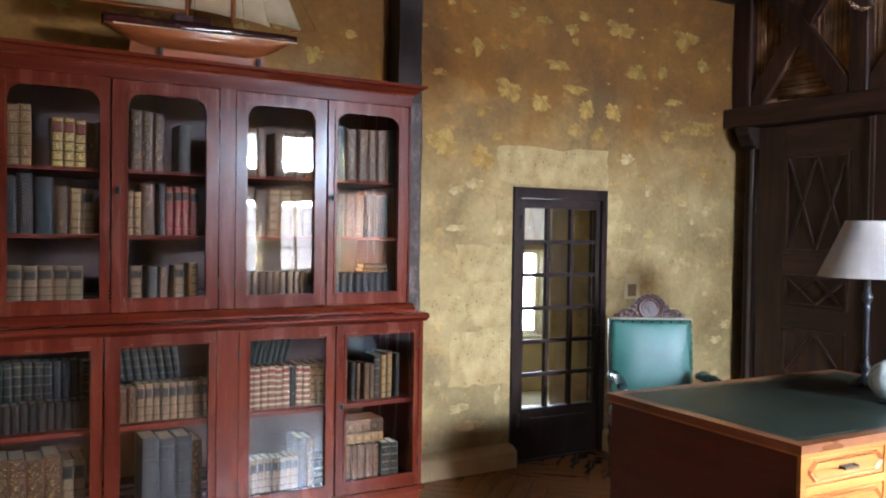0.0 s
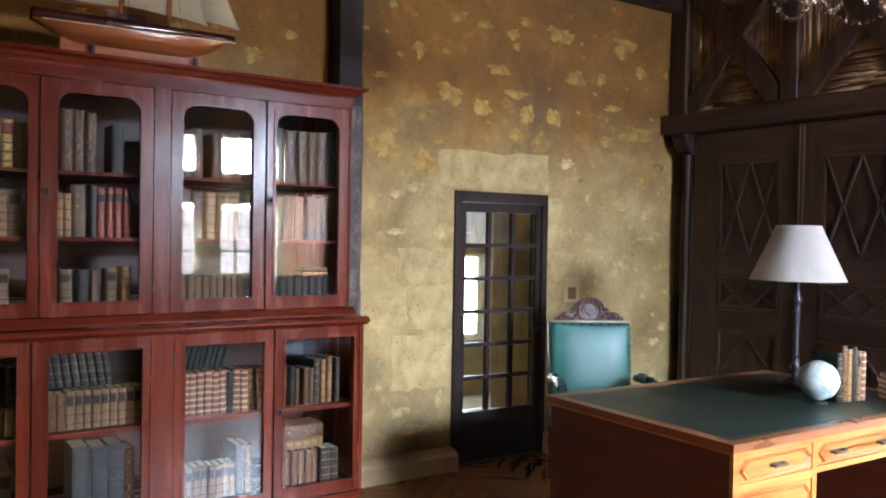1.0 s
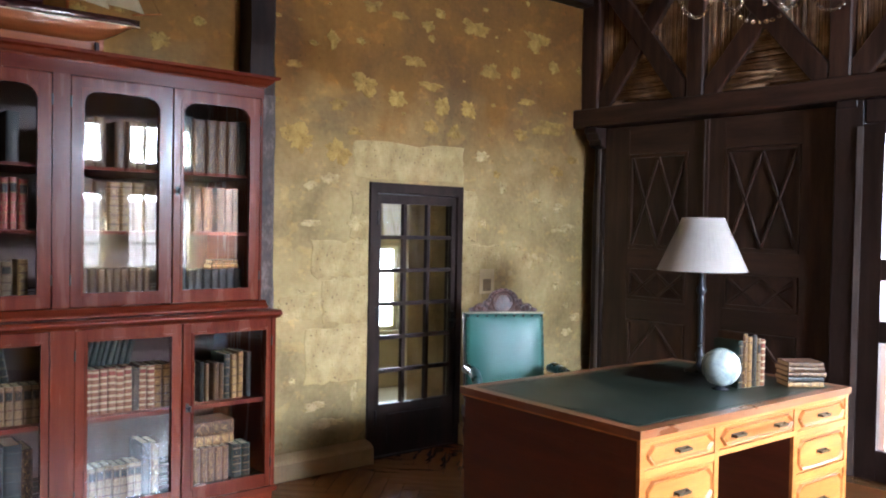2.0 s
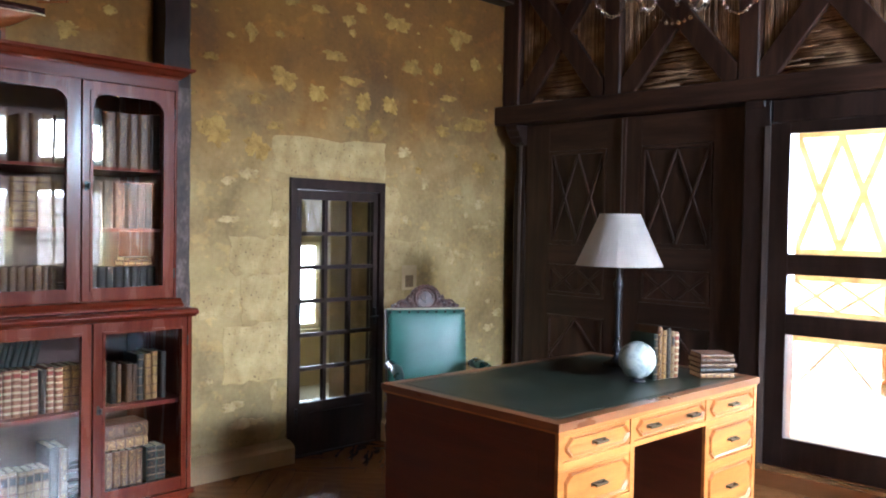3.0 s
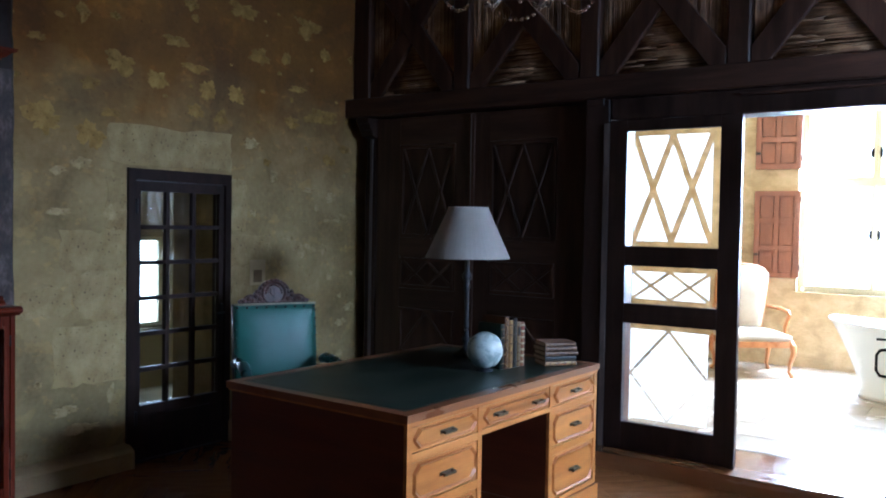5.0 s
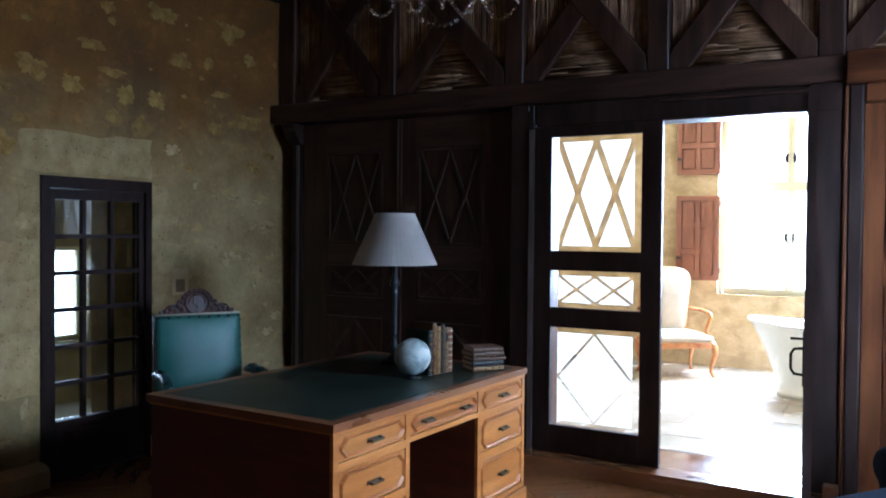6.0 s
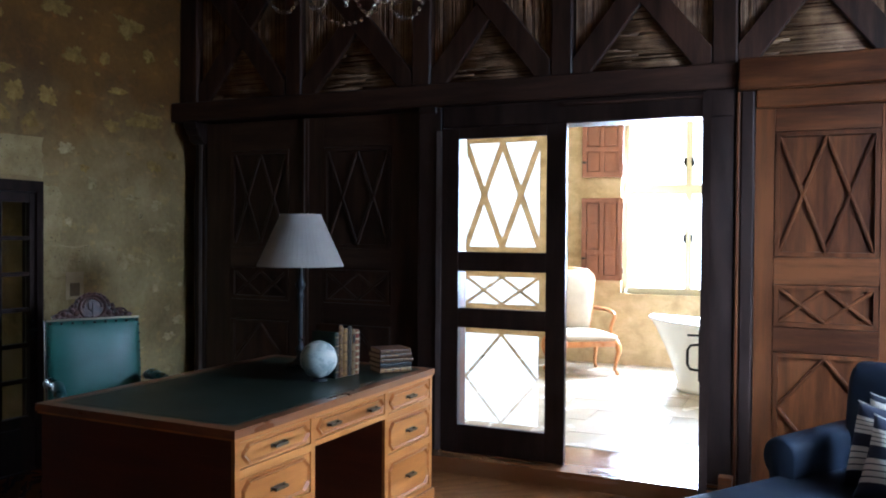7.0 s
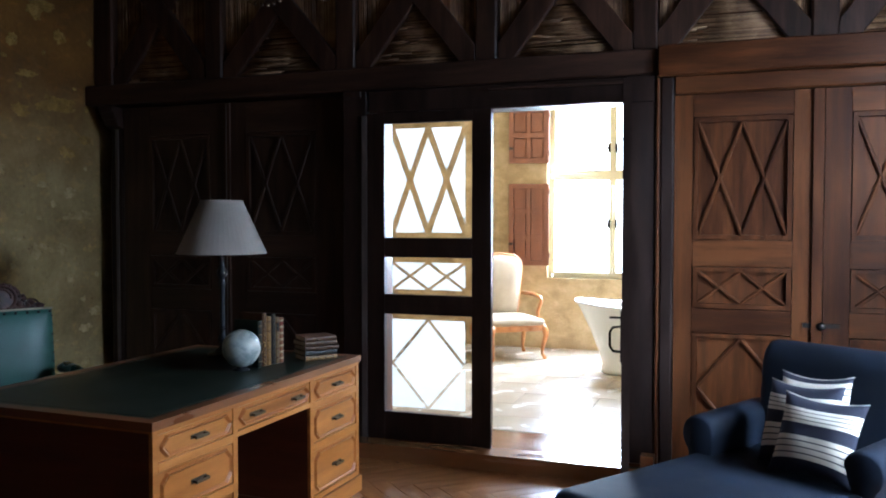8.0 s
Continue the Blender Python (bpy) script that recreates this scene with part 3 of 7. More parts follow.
BASE, HEAD = 2.572, 3.66
wall_bar("beam", 0.372, NORTH - 0.004, 2.42, BASE, 5.275)
wall_bar("beam", SOUTH, 0.366, 2.40, BASE + 0.006, 5.235, mat_=DARK_OAK_LONG)
wall_bar("beam", SOUTH, NORTH - 0.004, HEAD, TOP - 0.004, 5.34)
POSTS = [4.48, 3.51, 2.455, 1.455, 0.455, -0.54, -1.54]
PW = 0.145
for i, y in enumerate(POSTS):
    wall_bar("post", y - PW / 2, y + PW / 2 if i else NORTH - 0.004, BASE + 0.004, HEAD - 0.004, XF)
for ya, yb in zip(POSTS, POSTS[1:]):
    y1, y0 = ya - PW / 2, yb + PW / 2
    w, h = y1 - y0, HEAD - BASE
    for sgn in (1, -1):
        bm = bmesh.new()
        a, b = Vector((y0, BASE) if sgn > 0 else (y1, BASE)), Vector((y1, HEAD) if sgn > 0 else (y0, HEAD))
        d = (b - a).normalized()
        s = Vector((-d.y, d.x)) * 0.074
        dx = XF + (0.004 if sgn > 0 else 0.012)
        q = clipped([a - d * 0.3 + s, a - d * 0.3 - s, b + d * 0.3 - s, b + d * 0.3 + s], y0 + 0.001, y1 - 0.001, BASE + 0.006, HEAD - 0.006)
        f0, f1 = [bm.verts.new((dx, *p)) for p in q], [bm.verts.new((5.47, *p)) for p in q]
        bm.faces.new(f0), bm.faces.new(f1[::-1])
        for i in range(len(q)):
            bm.faces.new((f0[i], f1[i], f1[(i + 1) % len(q)], f0[(i + 1) % len(q)]))
        bmesh.ops.recalc_face_normals(bm, faces=bm.faces)
        part("brace", bm, DARK_BEAM, wall_east, bevel=0.005)
    # cane infill: lying above and below the cross, standing at its sides
    bm = bmesh.new()
    def cane(p, q, r):
        mid = (Vector(p) + Vector(q)) / 2 + Vector((rng.uniform(-0.004, 0.004), rng.uniform(-0.004, 0.004), rng.uniform(-0.004, 0.004)))
        tube([p, mid, q], r, 6, bm)
    z = BASE + 0.03
    while z < HEAD - 0.02:
        t = (z - BASE) / h
        t = min(t, 1 - t)
        lo, hi = y0 + t * w, y1 - t * w
        y = lo - rng.uniform(0, 0.4)
        while y < hi:
            e = y + rng.uniform(0.5, 1.3)
            a, b = max(y, lo), min(e, hi)
            if b - a > 0.02:
                x = 5.435 + rng.uniform(-0.008, 0.008)
                cane((x, a, z + rng.uniform(-0.004, 0.004)), (x, b - 0.004, z + rng.uniform(-0.006, 0.006)), rng.uniform(0.0048, 0.0068))
            y = e
        z += rng.uniform(0.0094, 0.0118)
    y = y0 + 0.012
    while y < y1 - 0.01:
        t = (y - y0) / w
        t = min(t, 1 - t)
        x = 5.437 + rng.uniform(-0.007, 0.007)
        cane((x, y, BASE + t * h), (x, y + rng.uniform(-0.006, 0.006), HEAD - t * h), rng.uniform(0.0048, 0.0066))
        y += rng.uniform(0.0096, 0.0120)
    tagged(part("cane_infill", bm, CANE, wall_east, "dry brown cane laid in triangles", smooth=True), kind="stuff")

# lower posts, corbels, frame and sill
wall_bar("post", 4.335, 4.455, 0.0, 2.416, 5.40, mat_=BLACK_WOOD, wob=0.014)
wall_bar("post", 2.247, 2.43, 0.0, 2.416, 5.285, mat_=BLACK_WOOD, wob=0.01)
wall_bar("door_post", 0.375, 0.548, 0.0, 2.419, 5.262, mat_=BLACK_WOOD)
wall_bar("door_frame", 0.272, 0.348, 0.0, 2.394, 5.25, mat_=BLACK_WOOD)
wall_bar("door_bead", 0.352, 0.371, 0.0, 2.394, 5.243, 5.30, mat_=DARK_OAK, bevel=0.006, wob=0.002)
wall_bar("door_frame", SOUTH, 0.270, 2.292, 2.396, 5.252, mat_=DARK_OAK_LONG)
wall_bar("door_head", 0.55, 2.245, 2.2635, 2.416, 5.285, mat_=BLACK_WOOD)
wall_bar("door_bead", 0.52, 1.40, 2.372, 2.388, 5.25, 5.284, bevel=0.004, wob=0)
part("capital", boxes((5.245, 5.33, 0.385, 0.52, 2.255, 2.386)), BLACK_WOOD, wall_east, bevel=0.012)
for y0, y1 in ((4.335, 4.46), (2.29, 2.42)):
    bm = bmesh.new()
    prof = [(5.49, 2.418), (5.278, 2.418), (5.278, 2.375), (5.30, 2.36), (5.31, 2.325), (5.335, 2.31), (5.345, 2.275), (5.39, 2.255), (5.49, 2.24)]
    a, b = [bm.verts.new((x, y0, z)) for x, z in prof], [bm.verts.new((x, y1, z)) for x, z in prof]
    bm.faces.new(a), bm.faces.new(b[::-1])
    for i in range(len(prof)):
        bm.faces.new((a[i], b[i], b[(i + 1) % len(prof)], a[(i + 1) % len(prof)]))
    bmesh.ops.recalc_face_normals(bm, faces=bm.faces)
    part("corbel", bm, BLACK_WOOD, wall_east, bevel=0.006)
part("filler_board", boxes((5.47, 5.499, 2.43, 4.33, 0.0, 2.41)), BLACK_WOOD, wall_east)
part("filler_board", boxes((5.44, 5.499, SOUTH, 0.272, 0.0, 2.39)), BLACK_WOOD, wall_east)
tagged(part("door_sill", boxes((5.13, 5.74, 0.36, 4.46, -0.01, 0.098)), SILL, bevel=0.012), "raised polished brown wooden step along the doors", "step", kind="structure")
part("threshold", boxes((5.285, 5.318, 1.388, 2.246, 0.097, 0.113)), BLACK_WOOD, wall_east)
part("plinth_block", boxes((5.16, 5.24, 0.365, 0.44, 0.098, 0.17)), DESK_RIM, wall_east, bevel=0.006)


def cross(x0, x1, z0, z1, style):
    """The strips that decorate a panel: two crosses side by side, or one lozenge."""
    xm, zm = (x0 + x1) / 2, (z0 + z1) / 2
    if style == "crosses":
        return [((x0, z0), (xm, z1)), ((x0, z1), (xm, z0)), ((xm, z0), (x1, z1)), ((xm, z1), (x1, z0))]
    return [((x0, zm), (xm, z1)), ((xm, z1), (x1, zm)), ((x1, zm), (xm, z0)), ((xm, z0), (x0, zm))]


def panelled_door(m, w, h, x0, x1, rows, label, group, latch=None, dark=False):
    """A door leaf: stiles, rails, sunk panels, and strips nailed on in crosses. rows: (z0, z1, style) of the panels, from the top."""
    th = 0.045
    oak, rail_oak = (DOOR_SHADED, DOOR_SHADED_RAIL) if dark else (DARK_OAK, DARK_OAK_RAIL)
    d = thing("panelled_door", m, label, "door", group)
    part("stile", boxes((0, x0, 0, th, 0, h)), oak, d, bevel=0.004)
    part("stile", boxes((x1, w, 0, th, 0, h)), oak, d, bevel=0.004)
    edges = [h] + [v for z0, z1, _ in rows for v in (z1, z0)] + [0]
    for a, b in zip(edges[::2], edges[1::2]):
        part("rail", boxes((x0 + 0.001, x1 - 0.001, 0.002, th, b, a)), rail_oak, d, bevel=0.003)
    for z0, z1, style in rows:
        panel = part("panel", boxes((x0 - 0.005, x1 + 0.005, 0.022, 0.036, z0 - 0.005, z1 + 0.005)), oak, d)
        e, v = 0.030, 0.006           # width of the moulding, and the open groove outside it
        for a, b, c, g in ((x0 + v, x0 + e, z0 + v, z1 - v), (x1 - e, x1 - v, z0 + v, z1 - v), (x0 + e, x1 - e, z0 + v, z0 + e), (x0 + e, x1 - e, z1 - e, z1 - v)):
            part("moulding", boxes((a, b, -0.005, 0.0225, c, g)), oak, panel, bevel=0.008)
        for p, q in cross(x0 + e, x1 - e, z0 + e, z1 - e, style):
            bm = bmesh.new()
            strip(bm, p, q, 0.020, 0.003, 0.0225)
            bmesh.ops.recalc_face_normals(bm, faces=bm.faces)
            part("strip", bm, oak, panel, bevel=0.005)
    if latch:
        bm = boxes((w - 0.10, w + 0.09, -0.014, -0.001, latch - 0.012, latch + 0.012))
        ball(0.022, Matrix.Translation((w - 0.005, -0.03, latch)), 12, 8, bm)
        tube([(w - 0.005, 0, latch), (w - 0.005, -0.03, latch)], 0.01, 8, bm)
        part("latch", bm, IRON, d, "black iron espagnolette latch")
    return d


# thin pale strips added as edge highlights on jamb, corner post and cover strip
part("jamb_edge", boxes((5.272, 5.290, 2.2475, 2.283, 0.10, 2.25)), WORN_LIT, wall_east, "worn grey edge of the door post, paler where it catches light", bevel=0.004)
part("post_highlight", boxes((5.389, 5.401, 4.372, 4.398, 0.0, 2.25)), WORN_LIT, wall_east, "grey strip painted as the highlight on the corner post", bevel=0.004)
part("cover_highlight", boxes((5.3735, 5.3785, 3.400, 3.407, 0.10, 2.40)), WORN_LIT, wall_east, bevel=0.001)

R_ROWS = [(1.342, 2.055, "crosses"), (0.944, 1.192, "crosses"), (0.16, 0.807, "lozenge")]
panelled_door(on_east(5.26, 0.268, 0.098), 0.802, 2.188, 0.104, 0.645, R_ROWS, "brown oak panelled door with crossed strips, closed", "panelled doors", latch=0.869)
panelled_door(on_east(5.26, -0.538, 0.098), 0.80, 2.188, 0.132, 0.673, R_ROWS, "brown oak panelled door with crossed strips, closed", "panelled doors")
# cover strip where the two leaves meet
part("cover_strip", boxes((5.240, 5.258, -0.530, -0.478, 0.10, 2.284)), DARK_OAK, wall_east, bevel=0.006)
L_ROWS = [(1.352, 2.09, "crosses"), (0.95, 1.20, "crosses"), (0.16, 0.80, "lozenge")]
# the left pair stands in shade, which its darker oak colour carries
panelled_door(on_east(5.40, 4.325, 0.098), 0.918, 2.31, 0.232, 0.772, L_ROWS, "oak panelled door with crossed strips, closed, coloured dark for deep shade", "panelled doors", dark=True)
panelled_door(on_east(5.40, 3.400, 0.098), 0.96, 2.31, 0.145, 0.707, L_ROWS, "oak panelled door with crossed strips, closed, coloured dark for deep shade", "panelled doors", dark=True)
part("cover_strip", boxes((5.378, 5.398, 3.378, 3.425, 0.10, 2.405)), DARK_BEAM, wall_east, bevel=0.006)


def glazed_leaf(m, label):
    """A door leaf with three panes of glass etched in crosses and a lozenge."""
    w, h, th, x0, x1 = 0.858, 2.148, 0.042, 0.123, 0.730
    d = thing("glazed_door", m, label, "door", "glazed double door")
    rows = [(1.327, 2.078, "crosses"), (0.952, 1.199, "crosses"), (0.170, 0.823, "lozenge")]
    part("stile", boxes((0, x0, 0, th, 0, h)), BLACK_WOOD, d, bevel=0.004)
    part("stile", boxes((x1, w, 0, th, 0, h)), BLACK_WOOD, d, bevel=0.004)
    edges = [h] + [v for z0, z1, _ in rows for v in (z1, z0)] + [0]
    for a, b in zip(edges[::2], edges[1::2]):
        part("rail", boxes((x0 + 0.001, x1 - 0.001, 0.001, th - 0.001, b, a)), BLACK_WOOD, d, bevel=0.003)
    for z0, z1, style in rows:
        pane = part("pane", boxes((x0 - 0.004, x1 + 0.004, 0.019, 0.023, z0 - 0.004, z1 + 0.004)), GLASS, d)
        pane.visible_shadow = False
        xm, zm, g, bd = (x0 + x1) / 2, (z0 + z1) / 2, 0.020 if z1 > 2 else 0.010, 0.05
        ax, bx, az, bz = x0 + bd, x1 - bd, z0 + bd * 0.7, z1 - bd * 0.7
        shapes = []
        if style == "crosses":
            for p, q in ((ax, xm), (xm, bx)):
                c = (p + q) / 2
                kx, kz = g * math.hypot(q - p, bz - az) / (bz - az), g * math.hypot(q - p, bz - az) / (q - p)
                shapes += [[(p + kx, bz), (q - kx, bz), (c, zm + kz)], [(p + kx, az), (c, zm - kz), (q - kx, az)],
                           [(p, az + kz), (p, bz - kz), (c - kx, zm)], [(q, az + kz), (c + kx, zm), (q, bz - kz)]]
        else:
            kx, kz = g * 1.4, g * 1.4
            shapes += [[(ax + kx, zm), (xm, bz - kz), (bx - kx, zm), (xm, az + kz)],
                       [(ax, zm + kz), (ax, bz), (xm - kx, bz)], [(xm + kx, bz), (bx, bz), (bx, zm + kz)],
                       [(ax, zm - kz), (xm - kx, az), (ax, az)], [(bx, zm - kz), (bx, az), (xm + kx, az)]]
        for s in shapes:
            bm = prism(bmesh.new(), s, 0.0165, 0.0185)
            bmesh.ops.recalc_face_normals(bm, faces=bm.faces)
            part("etched_pane", bm, FROST, pane)
    return d


glazed_leaf(on_east(5.278, 2.245, 0.115), "blackened wood door leaf with etched glass panes, closed")
leaf = glazed_leaf(Matrix.Translation((5.262, 0.560, 0.115)) @ pose(0, 0, 0, 0, 0, 186.6), "blackened wood door leaf with etched glass panes, open")
pull = tube([(0.80, 0.0, 0.77), (0.80, -0.043, 0.775), (0.80, -0.058, 0.80), (0.80, -0.058, 0.87), (0.80, -0.043, 0.895), (0.80, 0.0, 0.90)], 0.007, 8)
part("handle", pull, IRON, leaf, "black iron pull handle", smooth=True)
bm = boxes((0.77, 0.83, -0.006, -0.0001, 0.72, 0.98))
tube([(0.80, -0.003, 0.945), (0.80, -0.06, 0.945)], 0.006, 8, bm)
part("lock_plate", bm, IRON, leaf, "black iron lock plate")

# door in the north wall
def small_pane_door():
    d = thing("small_pane_door", Matrix.Translation((gx0, NORTH, 0)), "low black-painted door with eighteen small glass panes", "door")
    W, H = gx1 - gx0, gtop
    part("door_frame", boxes((0.001, 0.055, -0.02, 0.12, 0, H - 0.002), (W - 0.05, W - 0.001, -0.02, 0.12, 0, H - 0.002), (0.055, W - 0.05, -0.02, 0.12, H - 0.075, H - 0.002)), BLACK_WOOD, d, bevel=0.004)
    part("threshold", boxes((0.052, W - 0.052, -0.012, 0.14, -0.012, 0.011)), BLACK_WOOD, d, bevel=0.002)
    x0, x1, z0, z1 = 0.12, 0.735, 0.36, 1.742
    LEAF = Matrix.Translation((W - 0.053, 0, 0)) @ pose(0, 0, 0, 0, 0, -2.2) @ Matrix.Translation((0.053 - W, 0, 0))
    part("stile", boxes((0.058, x0, 0.0, 0.045, 0.012, H - 0.078)), BLACK_WOOD, d, bevel=0.004, m=LEAF)
    part("stile", boxes((x1, W - 0.053, 0.0, 0.045, 0.012, H - 0.078)), BLACK_WOOD, d, bevel=0.004, m=LEAF)
    part("rail", boxes((x0, x1, 0.001, 0.044, z1, H - 0.078)), BLACK_WOOD, d, bevel=0.003, m=LEAF)
    part("rail", boxes((x0, x1, 0.001, 0.044, 0.012, z0)), BLACK_WOOD, d, bevel=0.003, m=LEAF)
    part("panel", boxes((x0 + 0.07, x1 - 0.07, -0.006, 0.002, 0.09, z0 - 0.07)), BLACK_WOOD, d, bevel=0.005, m=LEAF)
    for k in (1, 2):
        x = x0 + (x1 - x0) * k / 3
        part("glazing_bar", boxes((x - 0.014, x + 0.014, 0.006, 0.04, z0, z1)), BLACK_WOOD, d, bevel=0.005, m=LEAF)
    for k in range(1, 6):
        z = z0 + (z1 - z0) * k / 6
        part("glazing_bar", boxes((x0, x1, 0.007, 0.039, z - 0.014, z + 0.014)), BLACK_WOOD, d, bevel=0.005, m=LEAF)
    for i in range(3):
        for j in range(6):
            a, b = x0 + (x1 - x0) * i / 3, z0 + (z1 - z0) * j / 6
            bm = boxes((a + 0.012, a + (x1 - x0) / 3 - 0.012, 0.020, 0.023, b + 0.012, b + (z1 - z0) / 6 - 0.012))
            pn = part("pane", bm, GLASS, d, m=LEAF @ Matrix.Translation((a, 0, b)) @ pose(0, 0, 0, rng.uniform(-0.25, 0.25), 0, rng.uniform(-0.25, 0.25)) @ Matrix.Translation((-a, 0, -b)))
            pn.visible_shadow = False
    bm = boxes((W - 0.085, W - 0.062, -0.02, 0.0, 0.86, 0.98))
    tube([(W - 0.075, -0.01, 0.92), (W - 0.075, -0.05, 0.92), (W - 0.15, -0.055, 0.92)], 0.008, 8, bm)
    part("handle", bm, IRON, d, "black iron lever handle", m=LEAF)
    for z in (0.25, 0.95, 1.6):
        part("hinge", tube([(0.056, -0.028, z), (0.056, -0.028, z + 0.09)], 0.009, 8), IRON, d)


small_pane_door()

# ---- the bookcase ----
BX, BY = 1.10, 4.57
SHELF_RED = mat("deep_red_shelf", [(0.06, 0.008, 0.005), (0.105, 0.014, 0.007), (0.14, 0.022, 0.01)], 0.6, (1.4, 14, 14), bump=0.05, fine=9, spec=0.1)
case = thing("bookcase", Matrix.Translation((BX, BY, 0)), "tall red mahogany bookcase with glazed doors, full of old books", "bookcase")
U0, L0 = 3.93, 3.864      # fronts of the upper and the lower stage


def cb(x0, x1, y0, y1, z0, z1):
    return (x0 - BX, x1 - BX, y0 - BY, y1 - BY, z0, z1)


def case_part(name, rows, material=MAHOGANY, bevel=0.004, label=""):
    return part(name, boxes(*[cb(*r) for r in rows]), material, case, label, bevel)


XU0, XU1, XL0, XL1 = 0.075, 2.118, 0.035, 2.172
case_part("lower_side", [(XL0, XL0 + 0.025, L0 + 0.02, BY, 0.0, 1.10)])
case_part("lower_side", [(XL1 - 0.025, XL1, L0 + 0.02, BY, 0.0, 1.10)])
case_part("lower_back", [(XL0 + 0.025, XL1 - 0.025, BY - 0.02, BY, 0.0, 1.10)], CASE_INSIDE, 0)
case_part("plinth", [(XL0 + 0.01, XL1 - 0.01, L0 + 0.012, BY - 0.02, 0.0, 0.20)], MAHOGANY_LONG)
case_part("plinth_moulding", [(XL0 - 0.012, XL1 + 0.012, L0 - 0.014, L0 + 0.03, 0.196, 0.222)], MAHOGANY_LONG, 0.008)
case_part("lower_shelf", [(XL0 + 0.025, XL1 - 0.025, L0 + 0.045, BY - 0.02, 0.66, 0.682)], SHELF_RED)
case_part("lower_floor", [(XL0 + 0.025, XL1 - 0.025, L0 + 0.045, BY - 0.02, 0.202, 0.27)], MAHOGANY_LONG)
bm = bmesh.new()
profile_x(bm, [(L0 + 0.05 - BY, 1.098), (L0 - 0.004 - BY, 1.098), (L0 - 0.012 - BY, 1.108), (L0 - 0.03 - BY, 1.114), (L0 - 0.034 - BY, 1.128), (L0 - 0.02 - BY, 1.142), (-0.0, 1.142), (0, 1.098)], XL0 - 0.025 - BX, XL1 + 0.022 - BX)
bmesh.ops.recalc_face_normals(bm, faces=bm.faces)
part("waist_top", bm, MAHOGANY_LONG, case, bevel=0.003)
bm = bmesh.new()
profile_x(bm, [(-0.01, 1.144), (U0 - 0.032 - BY, 1.144), (U0 - 0.032 - BY, 1.158), (U0 - 0.018 - BY, 1.17), (U0 - 0.004 - BY, 1.188), (-0.01, 1.188)], XU0 - 0.02 - BX, XU1 + 0.028 - BX)
bmesh.ops.recalc_face_normals(bm, faces=bm.faces)
part("waist_moulding", bm, MAHOGANY_LONG, case, bevel=0.003)
case_part("upper_side", [(XU0, XU0 + 0.022, U0 + 0.02, BY, 1.19, 2.30)])
case_part("upper_side", [(XU1 - 0.022, XU1, U0 + 0.02, BY, 1.19, 2.30)])
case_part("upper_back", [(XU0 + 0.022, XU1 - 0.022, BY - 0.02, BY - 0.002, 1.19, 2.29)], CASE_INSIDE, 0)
case_part("upper_floor", [(XU0 + 0.022, XU1 - 0.022, U0 + 0.04, BY - 0.02, 1.189, 1.245)], MAHOGANY_LONG)
for z in (1.54, 1.836):
    case_part("shelf", [(XU0 + 0.022, XU1 - 0.022, U0 + 0.036, BY - 0.02, z - 0.016, z)], SHELF_RED, 0.002)
case_part("upper_top", [(XU0, XU1, U0 + 0.02, BY, 2.30, 2.318)], MAHOGANY_LONG)
case_part("frieze", [(XU0 - 0.002, XU1 + 0.002, U0 - 0.004, U0 + 0.05, 2.236, 2.30)], MAHOGANY_LONG, 0.003)
bm = bmesh.new()
cp = [(0.0, 2.292), (-0.012, 2.292), (-0.016, 2.302), (-0.028, 2.308), (-0.044, 2.326), (-0.062, 2.332), (-0.066, 2.346), (0.02, 2.346)]
a = [bm.verts.new((XU0 + q[0] - BX, U0 + q[0] - BY, q[1])) for q in cp]
b = [bm.verts.new((XU1 - q[0] - BX, U0 + q[0] - BY, q[1])) for q in cp]
c = [bm.verts.new((XU1 - q[0] - BX, 0, q[1])) for q in cp]
d = [bm.verts.new((XU0 + q[0] - BX, 0, q[1])) for q in cp]
for r0, r1 in ((d, a), (a, b), (b, c)):
    for i in range(len(cp) - 1):
        bm.faces.new((r0[i], r1[i], r1[i + 1], r0[i + 1]))
bm.faces.new((a[-1], b[-1], c[-1], d[-1]))
bm.faces.new((a[0], d[0], c[0], b[0]))
bm.faces.new(d), bm.faces.new(c[::-1])
bmesh.ops.recalc_face_normals(bm, faces=bm.faces)
part("cornice", bm, MAHOGANY_LONG, case)
for x0, x1 in ((XU0, 0.128), (1.093, 1.168), (2.107, XU1)):
    case_part("upright", [(x0, x1, U0 - 0.001, U0 + 0.04, 1.19, 2.236)])
for x0, x1 in ((XL0, 0.085), (1.07, 1.172), (2.15, XL1)):
    case_part("upright", [(x0, x1, L0 - 0.001, L0 + 0.04, 0.222, 1.098)])


